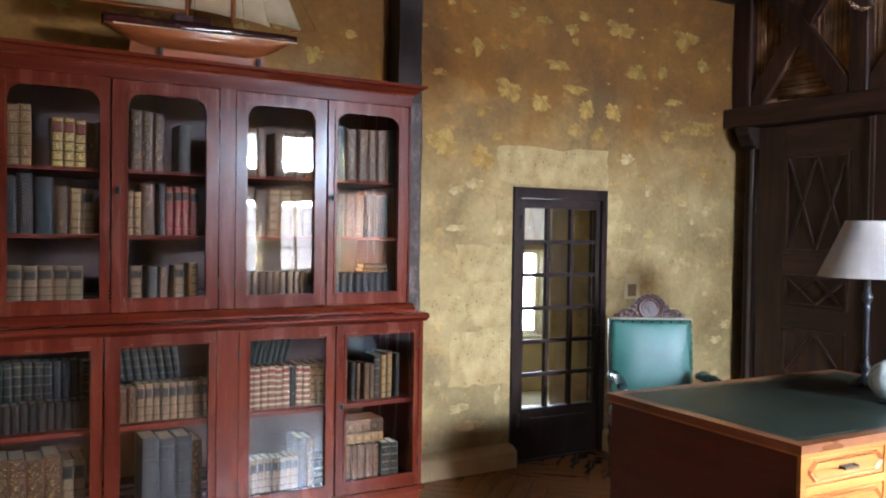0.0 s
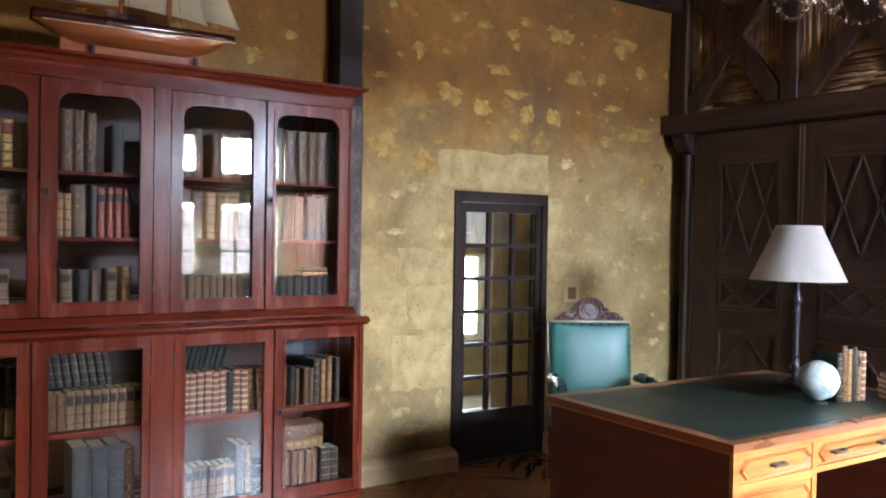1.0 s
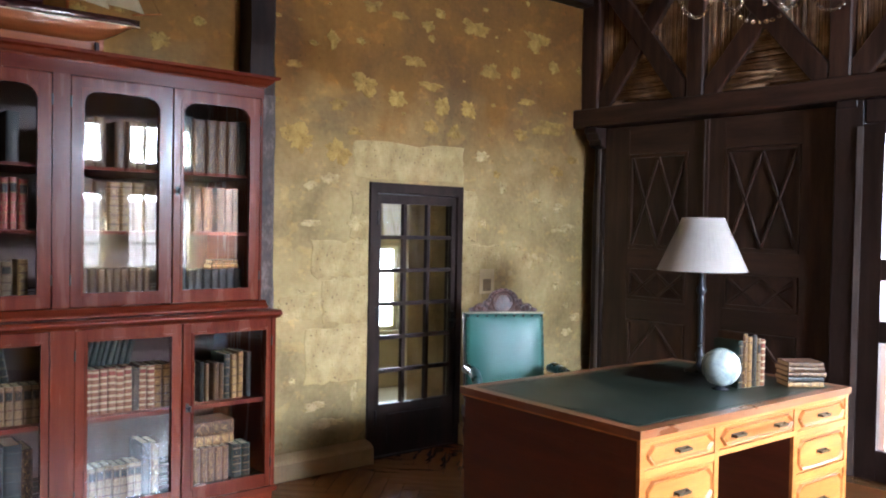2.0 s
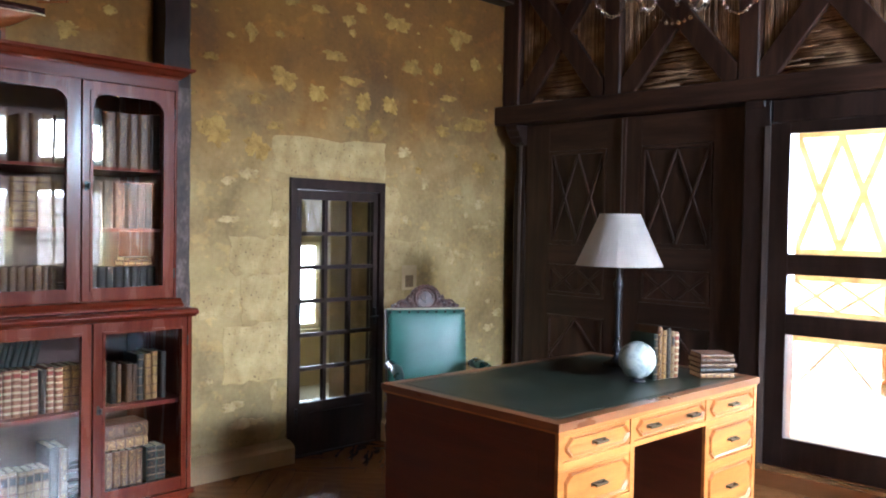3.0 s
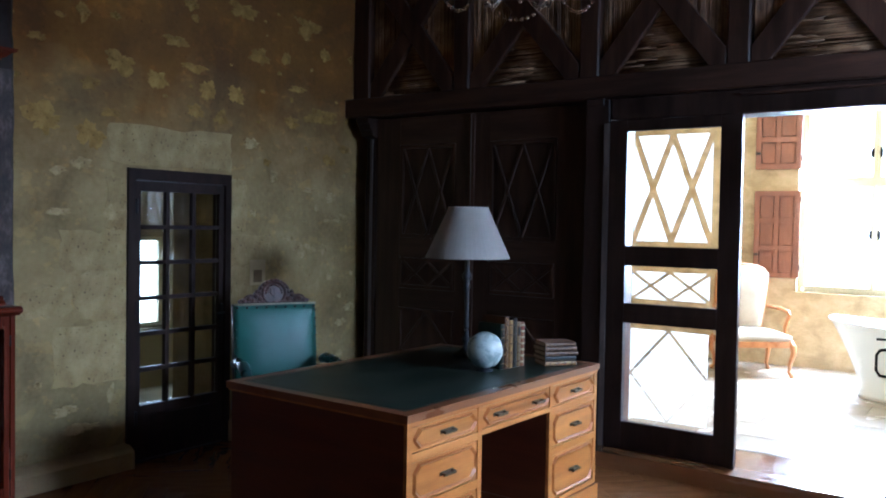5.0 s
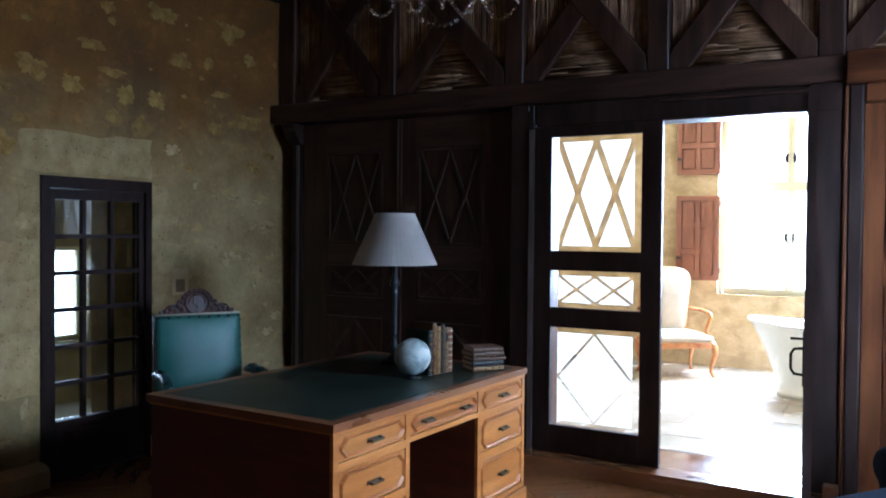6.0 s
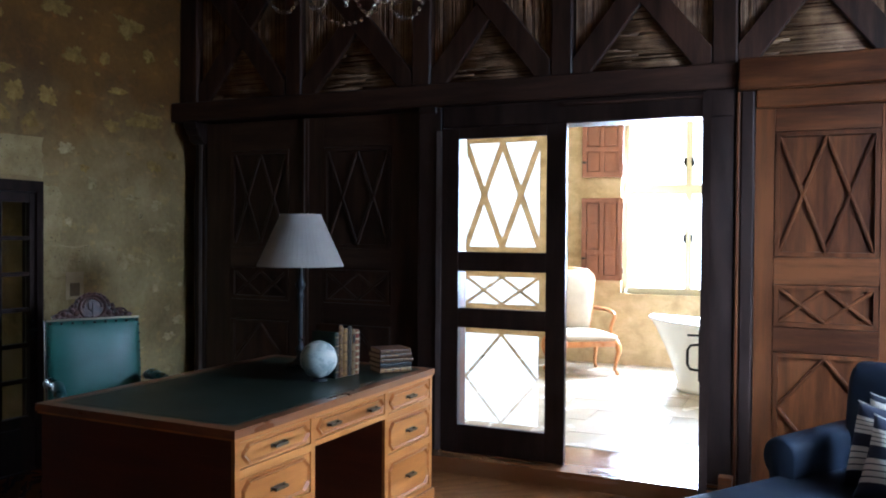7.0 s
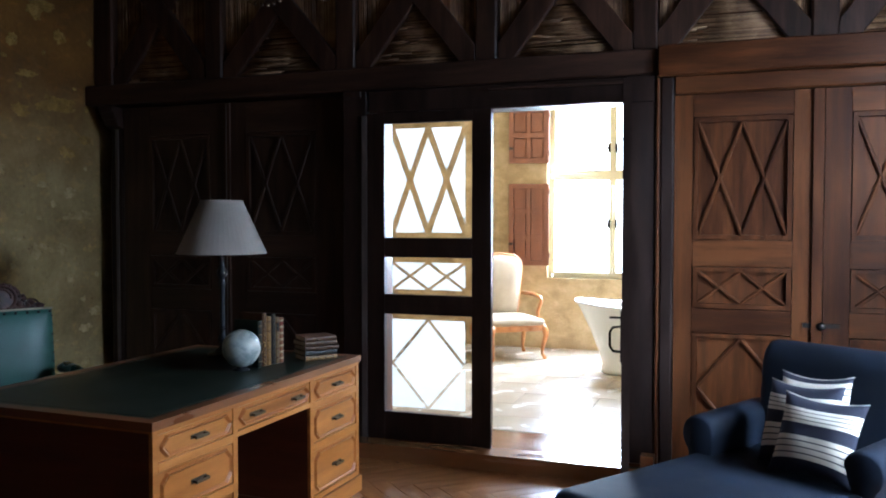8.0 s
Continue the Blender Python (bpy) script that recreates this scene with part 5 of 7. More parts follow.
def drawer(x0, x1, z0, z1, handles):
    """A drawer front with a raised field whose corners are cut off, and bar handles."""
    d = part("drawer", boxes((x0 + 0.002, x1 - 0.002, F - 0.002, F + 0.012, z0 + 0.002, z1 - 0.002)), OAK, desk, "honey oak drawer with a raised octagonal field", bevel=0.002)
    c, e = 0.035, 0.012
    a0, a1, b0, b1 = x0 + e, x1 - e, z0 + e * 0.8, z1 - e * 0.8
    oct_ = [(a0 + c, b0), (a1 - c, b0), (a1, b0 + c), (a1, b1 - c), (a1 - c, b1), (a0 + c, b1), (a0, b1 - c), (a0, b0 + c)]
    i = 0.015
    inn = [(x + (i if x < (a0 + a1) / 2 else -i), z + (i if z < (b0 + b1) / 2 else -i)) for x, z in oct_]
    bm = bmesh.new()
    o = [bm.verts.new((x, F - 0.002, z)) for x, z in oct_]
    mid_ = [bm.verts.new((x, F - 0.014, z)) for x, z in [(0.6 * p[0] + 0.4 * q[0], 0.6 * p[1] + 0.4 * q[1]) for p, q in zip(oct_, inn)]]
    n = [bm.verts.new((x, F - 0.004, z)) for x, z in inn]
    for r0, r1 in ((o, mid_), (mid_, n)):
        for k in range(8):
            bm.faces.new((r0[k], r0[(k + 1) % 8], r1[(k + 1) % 8], r1[k]))
    bmesh.ops.recalc_face_normals(bm, faces=bm.faces)
    part("moulding", bm, OAK_EDGE, d, "reddish moulding round the field")
    fld = bmesh.new()
    front = [fld.verts.new((x, F - 0.0065, z)) for x, z in [(0.985 * x + 0.015 * (a0 + a1) / 2, 0.97 * z + 0.03 * (b0 + b1) / 2) for x, z in inn]]
    back_ = [fld.verts.new((x, F - 0.0005, z)) for x, z in inn]
    fld.faces.new(front)
    for k in range(8):
        fld.faces.new((front[k], front[(k + 1) % 8], back_[(k + 1) % 8], back_[k]))
    bmesh.ops.recalc_face_normals(fld, faces=fld.faces)
    part("field", fld, OAK, d)
    for hx in handles:
        hz = (z0 + z1) / 2
        bm = boxes((hx - 0.048, hx + 0.048, F - 0.010, F - 0.006, hz - 0.009, hz + 0.009))
        for sx in (-1, 1):
            box(bm, hx + sx * 0.036 - 0.005, hx + sx * 0.036 + 0.005, F - 0.028, F - 0.009, hz - 0.005, hz + 0.005)
        box(bm, hx - 0.043, hx + 0.043, F - 0.033, F - 0.026, hz - 0.008, hz + 0.004)
        part("handle", bm, BRONZE, d, "dark bronze bar handle", bevel=0.0015)


for x0, x1 in ((P0, P1), (P2, P3)):
    for z0, z1 in ((0.614, 0.723), (0.397, 0.573), (0.12, 0.353)):
        drawer(x0, x1, z0, z1, [(x0 + x1) / 2])
drawer(Q0, Q1, 0.62, 0.723, [0.70, 1.055])

# ---- on the desk ----
lamp = thing("table_lamp", Matrix.Translation((4.258, 2.688, DH)), "tall black turned table lamp with a pale linen shade", "lamp")
part("stem", lathe([(0.085, 0), (0.088, 0.012), (0.07, 0.022), (0.045, 0.032), (0.022, 0.05), (0.016, 0.075), (0.026, 0.09), (0.028, 0.105), (0.016, 0.118), (0.015, 0.135), (0.0135, 0.38),
     (0.016, 0.40), (0.022, 0.415), (0.016, 0.43), (0.015, 0.445), (0.028, 0.462), (0.030, 0.48), (0.020, 0.50), (0.015, 0.515), (0.012, 0.60), (0.013, 0.62), (0.013, 0.68)], 24), BLACK_METAL, lamp, "black turned lamp stem on a round foot", smooth=True)
sh = bmesh.new()
for (r, z), (r2, z2) in (((0.253, 0.585), (0.118, 0.885)),):
    n = 48
    a = [sh.verts.new((r * math.cos(2 * math.pi * i / n), r * math.sin(2 * math.pi * i / n), z)) for i in range(n)]
    b = [sh.verts.new((r2 * math.cos(2 * math.pi * i / n), r2 * math.sin(2 * math.pi * i / n), z2)) for i in range(n)]
    for i in range(n):
        sh.faces.new((a[i], a[(i + 1) % n], b[(i + 1) % n], b[i]))
bmesh.ops.solidify(sh, geom=sh.faces[:], thickness=0.003)
part("shade", sh, SHADE, lamp, "pale cream conical linen shade", smooth=False)
part("shade_ring", tube([(0.118 * math.cos(2 * math.pi * i / 32), 0.118 * math.sin(2 * math.pi * i / 32), 0.884) for i in range(33)], 0.004, 6), SHADE, lamp)
part("shade_spider", tube([(-0.115, 0, 0.875), (0, 0, 0.68), (0.115, 0, 0.875)], 0.003, 6), BRASS, lamp)

globe = thing("globe", Matrix.Translation((3.897, 2.332, DH)), "small pale cream and grey-green globe on a low dark stand", "globe")
part("stand", lathe([(0.045, 0), (0.046, 0.006), (0.03, 0.010), (0.018, 0.018), (0.022, 0.026)], 20), BLACK_METAL, globe, "dark round stand", smooth=True)
part("sphere", ball(0.098, Matrix.Translation((0, 0, 0.113)), 48, 32), GLOBE, globe, smooth=True)


def desk_books():
    x, y, ang = 3.978, 2.277, -10
    for w, h, kind in ((0.030, 0.245, "green"), (0.034, 0.282, "calf"), (0.034, 0.262, "tan"), (0.034, 0.272, "dark"), (0.030, 0.25, "vellum"), (0.030, 0.246, "cream")):
        book(Matrix.Translation((x, y, DH + 0.001)) @ pose(0, 0, 0, 0, 0, ang), w, h, 0.17, kind)
        x += w * math.cos(radians(ang)) + 0.002
        y += w * math.sin(radians(ang))


desk_books()
z = DH
for ln, w, kind, turn in ((0.19, 0.028, "tan", -38), (0.195, 0.026, "dark", -35), (0.205, 0.024, "calf", -37), (0.20, 0.026, "calf", -34), (0.185, 0.024, "calf", -39)):
    book(Matrix.Translation((4.228, 2.14, z + 0.001)) @ pose(0, 0, 0, 0, 0, turn) @ pose(0, 0, 0, 0, 90, 0) @ pose(-w, 0, 0), w, ln, 0.15, kind)
    z += w + 0.001

# ---- the bathroom beyond the doors ----
BX0, BX1, BY0, BY1, BT = 5.75, 9.61, -0.9, 4.6, 3.3
FZ = 0.098
bath_floor = tagged(part("bathroom_floor", boxes((BX0, BX1 + 0.3, BY0 - 0.2, BY1 + 0.2, -0.2, FZ - 0.006)), GROUT), "pale stone tiled bathroom floor", "floor", kind="structure")
vy0, vy1, vz0, vz1 = 0.45, 1.955, 0.905, 2.98
wall_bath_east = part("wall_bath_east", boxes((BX1, BX1 + 0.3, vy1, BY1, -0.2, BT), (BX1, BX1 + 0.3, BY0, vy0, -0.2, BT), (BX1, BX1 + 0.3, vy0, vy1, -0.2, vz0), (BX1, BX1 + 0.3, vy0, vy1, vz1, BT)), BATH_WALL)
tagged(wall_bath_east, "rough golden limestone bathroom wall", "wall", kind="structure")
tagged(part("wall_bath_north", boxes((BX0, BX1 + 0.3, BY1, BY1 + 0.2, -0.2, BT)), BATH_WALL), "rough golden limestone bathroom wall", "wall", kind="structure")
tagged(part("wall_bath_south", boxes((BX0, BX1 + 0.3, BY0 - 0.2, BY0, -0.2, BT)), BATH_WALL), "rough golden limestone bathroom wall", "wall", kind="structure")
tagged(part("wall_bath_west", boxes((BX0 - 0.001, BX0 + 0.02, 2.28, BY1, -0.2, BT), (BX0 - 0.001, BX0 + 0.02, BY0, 0.5, -0.2, BT), (BX0 - 0.001, BX0 + 0.02, 0.5, 2.28, 2.45, BT)), PAPER_WALL), "plain lime-washed bathroom wall", "wall", kind="structure")
tagged(part("bathroom_ceiling", boxes((BX0 - 0.001, BX1 + 0.3, BY0 - 0.2, BY1 + 0.2, BT, BT + 0.2)), PAPER_WALL), "plain pale bathroom ceiling", "ceiling", kind="structure")
tagged(part("window_ledge", boxes((BX1 - 0.03, BX1 + 0.2, vy0 - 0.03, vy1 + 0.03, vz0 - 0.05, vz0)), BATH_WALL, bevel=0.01), "worn stone window ledge", "ledge", kind="structure")

win = thing("window_1", Matrix.Translation((BX1 + 0.10, 0, 0)), "cream painted casement window with a transom", "window", kind="structure")
ym = 1.225
part("window_frame", boxes((0, 0.06, vy1 - 0.03, vy1, vz0, vz1), (0, 0.06, vy0, vy0 + 0.05, vz0, vz1), (0, 0.06, vy0 + 0.05, vy1 - 0.05, vz1 - 0.05, vz1), (0, 0.06, vy0 + 0.05, vy1 - 0.05, vz0, vz0 + 0.04), (-0.006, 0.06, vy0 + 0.05, vy1 - 0.05, 2.055, 2.105)), CREAM, win, bevel=0.004)
for y0, y1 in ((ym + 0.002, vy1 - 0.032), (vy0 + 0.052, ym - 0.002)):
    for z0, z1 in ((vz0 + 0.042, 2.053), (2.107, vz1 - 0.052)):
        cas = part("casement", boxes((-0.004, 0.05, y0, y0 + 0.035, z0, z1), (-0.004, 0.05, y1 - 0.035, y1, z0, z1), (-0.004, 0.05, y0 + 0.035, y1 - 0.035, z0, z0 + 0.028), (-0.004, 0.05, y0 + 0.035, y1 - 0.035, z1 - 0.028, z1)), CREAM, win, bevel=0.004)
        pn = part("pane", boxes((0.02, 0.024, y0 + 0.03, y1 - 0.03, z0 + 0.025, z1 - 0.025)), GLASS, cas)
        pn.visible_shadow = False
        for yy in ((y0 + 0.040,) if y0 > ym else (y1 - 0.040,)):
            for zz in ((1.53, ) if z0 < 1.5 else (2.38,)):
                bm = boxes((-0.02, -0.004, yy - 0.014, yy + 0.014, zz - 0.05, zz + 0.05))
                ball(0.017, Matrix.Translation((-0.045, yy, zz)), 10, 8, bm)
                tube([(-0.004, yy, zz), (-0.045, yy, zz)], 0.007, 8, bm)
                part("knob", bm, IRON, cas, "dark window knob")

tagged(part("backdrop", boxes((30.0, 30.1, -8.0, 14.0, -4.0, 9.0)), glow("bright_overcast_distance", (1.0, 0.98, 0.93), 12.0)), "bright hazy daylight beyond the window", "sky", kind="structure")

# tiles of the bathroom floor, in staggered courses along the depth
TILES = {}
tl, tw = 0.62, 0.42
def tile_mesh(w, l):
    key = (round(w, 3), round(l, 3))
    if key not in TILES:
        bm = boxes((0.003, w - 0.003, 0.003, l - 0.003, -0.005, 0.0))
        bmesh.ops.bevel(bm, geom=bm.edges[:], offset=0.0018, segments=1, affect="EDGES")
        me = bpy.data.meshes.new("tile")
        bm.to_mesh(me)
        bm.free()
        me.materials.append(TILE)
        TILES[key] = me
    return TILES[key]
i = 0
x = BX0 + 0.02
while x < BX1 - 0.01:
    w = min(tw, BX1 - x)
    y = BY0 - (0.31 if i % 2 else 0.0)
    while y < BY1:
        a, b = max(y, BY0), min(y + tl, BY1)
        if b - a > 0.05:
            t = new("tile", tile_mesh(w, b - a))
            t.parent = bath_floor
            t.location = (x, a, FZ + rng.uniform(-0.0006, 0.0006))
        y += tl
    x += tw
    i += 1


def shutter(m, w, h, paint, rows_, label):
    """A small panelled inner shutter."""
    s = thing("shutter", m, label, "shutter", "inner shutters")
    th, st = 0.04, 0.055
    frame_ = [(0, st, 0, th, 0, h), (w - st, w, 0, th, 0, h)]
    for k in range(rows_ + 1):
        z = (h - st) * k / rows_
        frame_.append((st, w - st, 0, th, z, z + st))
    xm = w / 2
    for k in range(rows_):
        z = (h - st) * k / rows_
        frame_.append((xm - 0.022, xm + 0.022, 0, th, z + st, z + (h - st) / rows_))
    part("frame", boxes(*frame_), paint, s, bevel=0.003)
    for k in range(rows_):
        z0, z1 = (h - st) * k / rows_ + st, (h - st) * (k + 1) / rows_
        for a, b in ((st, xm - 0.022), (xm + 0.022, w - st)):
            bm = bmesh.new()
            box(bm, a - 0.002, b + 0.002, 0.034, 0.039, z0 - 0.002, z1 + 0.002)
            box(bm, a + 0.014, b - 0.014, 0.008, 0.0341, z0 + 0.014, z1 - 0.014)
            part("panel", bm, paint, s, bevel=0.004)
    part("bolt", boxes((0.0, 0.05, -0.012, -0.001, h * 0.25, h * 0.25 + 0.025)), IRON, s, "dark iron shutter bolt")
    for z in (0.08, h - 0.12):
        part("hinge", tube([(w + 0.004, 0.008, z), (w + 0.004, 0.008, z + 0.06)], 0.008, 8), IRON, s)


for z0, z1, r in ((1.05, 1.985, 3), (2.22, 2.855, 2)):
    shutter(Matrix.Translation((BX1 - 0.10, 2.385, z0)) @ EAST @ pose(0, 0, 0, 0, 0, 9), 0.46, z1 - z0, SHUTTER, r, "red-brown panelled shutter folded open against the stone wall")


def bathtub():
    """A free-standing tub: a flared, rounded shell with a rolled rim on a narrower foot."""
    t = thing("bathtub", Matrix.Translation((8.40, 0.545, FZ)) @ pose(0, 0, 0, 0, 0, 8), "white enamelled free-standing bathtub with a rolled rim", "bathtub")
    bm = bmesh.new()
    prof = [(0.0, 0.0, 0.60, 0.30), (0.04, 0.0, 0.60, 0.30), (0.07, 0, 0.585, 0.28), (0.2, 0, 0.62, 0.29), (0.40, 0, 0.70, 0.335), (0.58, 0, 0.79, 0.37), (0.645, 0, 0.83, 0.39), (0.665, 0, 0.86, 0.412), (0.68, 0, 0.86, 0.412),
            (0.685, 0, 0.84, 0.395), (0.66, 0, 0.80, 0.365), (0.45, 0, 0.70, 0.31), (0.2, 0, 0.58, 0.25), (0.14, 0, 0.45, 0.17)]
    n = 48
    rings = []
    for z, _, a, b in prof:
        ring = []
        for k in range(n):
            t_ = 2 * math.pi * k / n
            cy, cx = math.copysign(abs(math.sin(t_)) ** 0.8, math.sin(t_)), math.copysign(abs(math.cos(t_)) ** 0.8, math.cos(t_))
            lift = 0.06 * max(0, cy) ** 2 * (z / 0.68) ** 2
            ring.append(bm.verts.new((b * cx, a * cy, (z + lift) * 0.94)))
        rings.append(ring)
    for a, b in zip(rings, rings[1:]):
        for k in range(n):
            bm.faces.new((a[k], a[(k + 1) % n], b[(k + 1) % n], b[k]))
    bm.faces.new(rings[0][::-1]), bm.faces.new(rings[-1])
    part("shell", bm, ENAMEL, t, smooth=True)


bathtub()


def pad(w, d, h, r=0.03, n=10):
    """A cushion: a rounded slab, domed a little, centred on x and y, standing on z = 0."""
    bm = bmesh.new()
    g = []
    for j in range(n + 1):
        g.append([bm.verts.new((w * (i / n - 0.5), d * (j / n - 0.5), 0)) for i in range(n + 1)])
    top = []
    for j in range(n + 1):
        line = []
        for i in range(n + 1):
            u, v = abs(i / n - 0.5) * 2, abs(j / n - 0.5) * 2
            line.append(bm.verts.new((w * (i / n - 0.5) * (1 - 0.02 * v * v), d * (j / n - 0.5) * (1 - 0.02 * u * u), h * (0.55 + 0.45 * (1 - u ** 4) * (1 - v ** 4)))))
        top.append(line)
    for gr, flip in ((g, True), (top, False)):
        for j in range(n):
            for i in range(n):
                q = (gr[j][i], gr[j][i + 1], gr[j + 1][i + 1], gr[j + 1][i])
                bm.faces.new(q[::-1] if flip else q)
    edge = [(0, i) for i in range(n)] + [(j, n) for j in range(n)] + [(n, i) for i in range(n, 0, -1)] + [(j, 0) for j in range(n, 0, -1)]
    for (a, b), (c, d_) in zip(edge, edge[1:] + edge[:1]):
        bm.faces.new((g[a][b], g[c][d_], top[c][d_], top[a][b]))
    bmesh.ops.recalc_face_normals(bm, faces=bm.faces)
    return bm


def cabriole(x, y, sx, sy, h):
    """A curved leg from the seat rail down to a scrolled foot."""
    return tube([(x, y, h), (x + sx * 0.025, y + sy * 0.025, h * 0.85), (x + sx * 0.03, y + sy * 0.03, h * 0.68), (x + sx * 0.008, y + sy * 0.008, h * 0.38), (x, y, h * 0.16), (x + sx * 0.018, y + sy * 0.018, h * 0.06), (x + sx * 0.022, y + sy * 0.022, 0.0)],
                0.026, 10, None, [1.25, 1.3, 1.1, 0.75, 0.6, 0.75, 0.85])


def salon_chair(m):
    c = thing("salon_armchair", m, "gilded wooden armchair with cream upholstered seat and back", "chair")
    w, d, sh_ = 0.62, 0.56, 0.36
    for x, sx in ((-w / 2 + 0.03, -1), (w / 2 - 0.03, 1)):
        for y, sy in ((-d / 2 + 0.03, -1), (d / 2 - 0.03, 1)):
            part("leg", cabriole(x, y, sx, sy, sh_), GILT, c, "carved gilded cabriole leg", smooth=True)
    part("seat_rail", boxes((-w / 2, w / 2, -d / 2, d / 2, sh_ - 0.06, sh_)), GILT, c, bevel=0.012)
    part("seat", pad(w - 0.02, d - 0.02, 0.10), LINEN, c, "cream linen seat", smooth=True, m=Matrix.Translation((0, 0, sh_)))
    def shield(k, top):
        """Outline of the back: straight sides, rounded shoulders and a low arch."""
        pts = [(-0.25, -0.34), (0.25, -0.34), (0.265, -0.1), (0.275, 0.15)]
        pts += [(0.275 * math.cos(a) ** 0.6, 0.15 + top * math.sin(a) ** 0.75) for a in [math.pi / 2 * j / 10 for j in range(1, 10)]] + [(0, 0.15 + top + 0.012)]
        pts += [(-x, y) for x, y in pts[-2:3:-1]] + [(-0.275, 0.15), (-0.265, -0.1)]
        return [(x * k, y * k) for x, y in pts]
    bm = bmesh.new()
    rows3 = [[bm.verts.new((x, y, z)) for x, y in shield(k, 0.19)] for k, z in ((0.93, 0.0), (0.95, 0.03), (0.90, 0.055), (0.72, 0.075), (0.4, 0.085))]
    for r0, r1 in zip(rows3, rows3[1:]):
        for i in range(len(r0)):
            bm.faces.new((r0[i], r0[(i + 1) % len(r0)], r1[(i + 1) % len(r0)], r1[i]))
    bm.faces.new(rows3[-1]), bm.faces.new(rows3[0][::-1])
    bmesh.ops.recalc_face_normals(bm, faces=bm.faces)
    b = part("backrest", bm, LINEN, c, "cream upholstered shaped back", smooth=True, m=Matrix.Translation((0, d / 2 + 0.02, sh_ + 0.40)) @ pose(0, 0, 0, 98, 0, 0))
    bm = bmesh.new()
    lo, hi = [bm.verts.new((x, y, -0.025)) for x, y in shield(1.03, 0.19)], [bm.verts.new((x, y, 0.022)) for x, y in shield(1.03, 0.19)]
    for i in range(len(lo)):
        bm.faces.new((lo[i], lo[(i + 1) % len(lo)], hi[(i + 1) % len(lo)], hi[i]))
    bm.faces.new(hi), bm.faces.new(lo[::-1])
    bmesh.ops.recalc_face_normals(bm, faces=bm.faces)
    part("back_frame", bm, GILT, b, "gilded moulded frame of the back", bevel=0.006)
    for s in (-1, 1):
        x = s * (w / 2 - 0.02)
        part("arm", tube([(x, d / 2, sh_ + 0.30), (x + s * 0.03, 0.05, sh_ + 0.30), (x + s * 0.03, -0.12, sh_ + 0.28), (x + s * 0.02, -0.17, sh_ + 0.25), (x, -0.12, sh_ + 0.13), (x, -0.13, sh_)], 0.02, 10), GILT, c, "carved gilded arm", smooth=True)


salon_chair(Matrix.Translation((8.87, 2.215, FZ)) @ pose(0, 0, 0, 0, 0, -52))

# ---- the south window, behind the walk ----
sw = thing("window_2", Matrix.Translation((0, SOUTH - 0.14, 0)), "tall wooden casement window with glazing bars", "window", kind="structure")
part("mullion", boxes((3.25, 3.476, -0.06, 0.12, wz0, 1.95), (3.25, 3.476, -0.06, 0.12, 2.23, wz1), (wx0, wx1, -0.06, 0.12, 1.95, 2.23)), BATH_WALL, sw, "carved limestone cross of the window")
for a, b in ((wx0, 3.25), (3.476, wx1)):
    for z0, z1, bars in ((wz0, 1.95, (1.32, 1.62)), (2.23, wz1, ())):
        cas = part("casement", boxes((a, a + 0.05, 0, 0.05, z0, z1), (b - 0.05, b, 0, 0.05, z0, z1), (a + 0.05, b - 0.05, 0, 0.05, z0, z0 + 0.05), (a + 0.05, b - 0.05, 0, 0.05, z1 - 0.05, z1)), CREAM, sw, bevel=0.004)
        mid = (a + b) / 2 - 0.18
        part("glazing_bar", boxes((mid - 0.014, mid + 0.014, 0.012, 0.04, z0 + 0.05, z1 - 0.05)), CREAM, cas, bevel=0.004)
        for z in bars:
            part("glazing_bar", boxes((a + 0.05, b - 0.05, 0.013, 0.039, z - 0.012, z + 0.012)), CREAM, cas, bevel=0.004)
shutter(Matrix.Translation((4.555, SOUTH + 0.585, 1.04)) @ pose(0, 0, 0, 0, 0, 245), 0.60, 1.0, OAK, 3, "honey-coloured panelled shutter folded open beside the window")


tagged(part("window_ledge", boxes((wx0 - 0.05, wx1 + 0.05, SOUTH - 0.10, SOUTH + 0.10, wz0 - 0.07, wz0 - 0.002)), STONE, bevel=0.012), "pale stone ledge below the window", "ledge", kind="structure")
tagged(part("backdrop", boxes((-2.0, 9.0, -6.1, -6.0, 2.1, 7.0)), glow("pale_bright_sky", (0.97, 0.98, 1.0), 9.0)), "bright hazy sky beyond the window", "sky", kind="structure")
# emissive sheet: its glow stands for sunlight on distant pinkish walls
tagged(part("backdrop", boxes((-2.0, 9.0, -6.1, -6.0, -1.0, 2.096)), glow("pale_pink_distance_glow", (1.0, 0.86, 0.80), 4.0)), "glowing pink sheet in place of pale sunlit walls beyond the window", "distance", kind="structure")


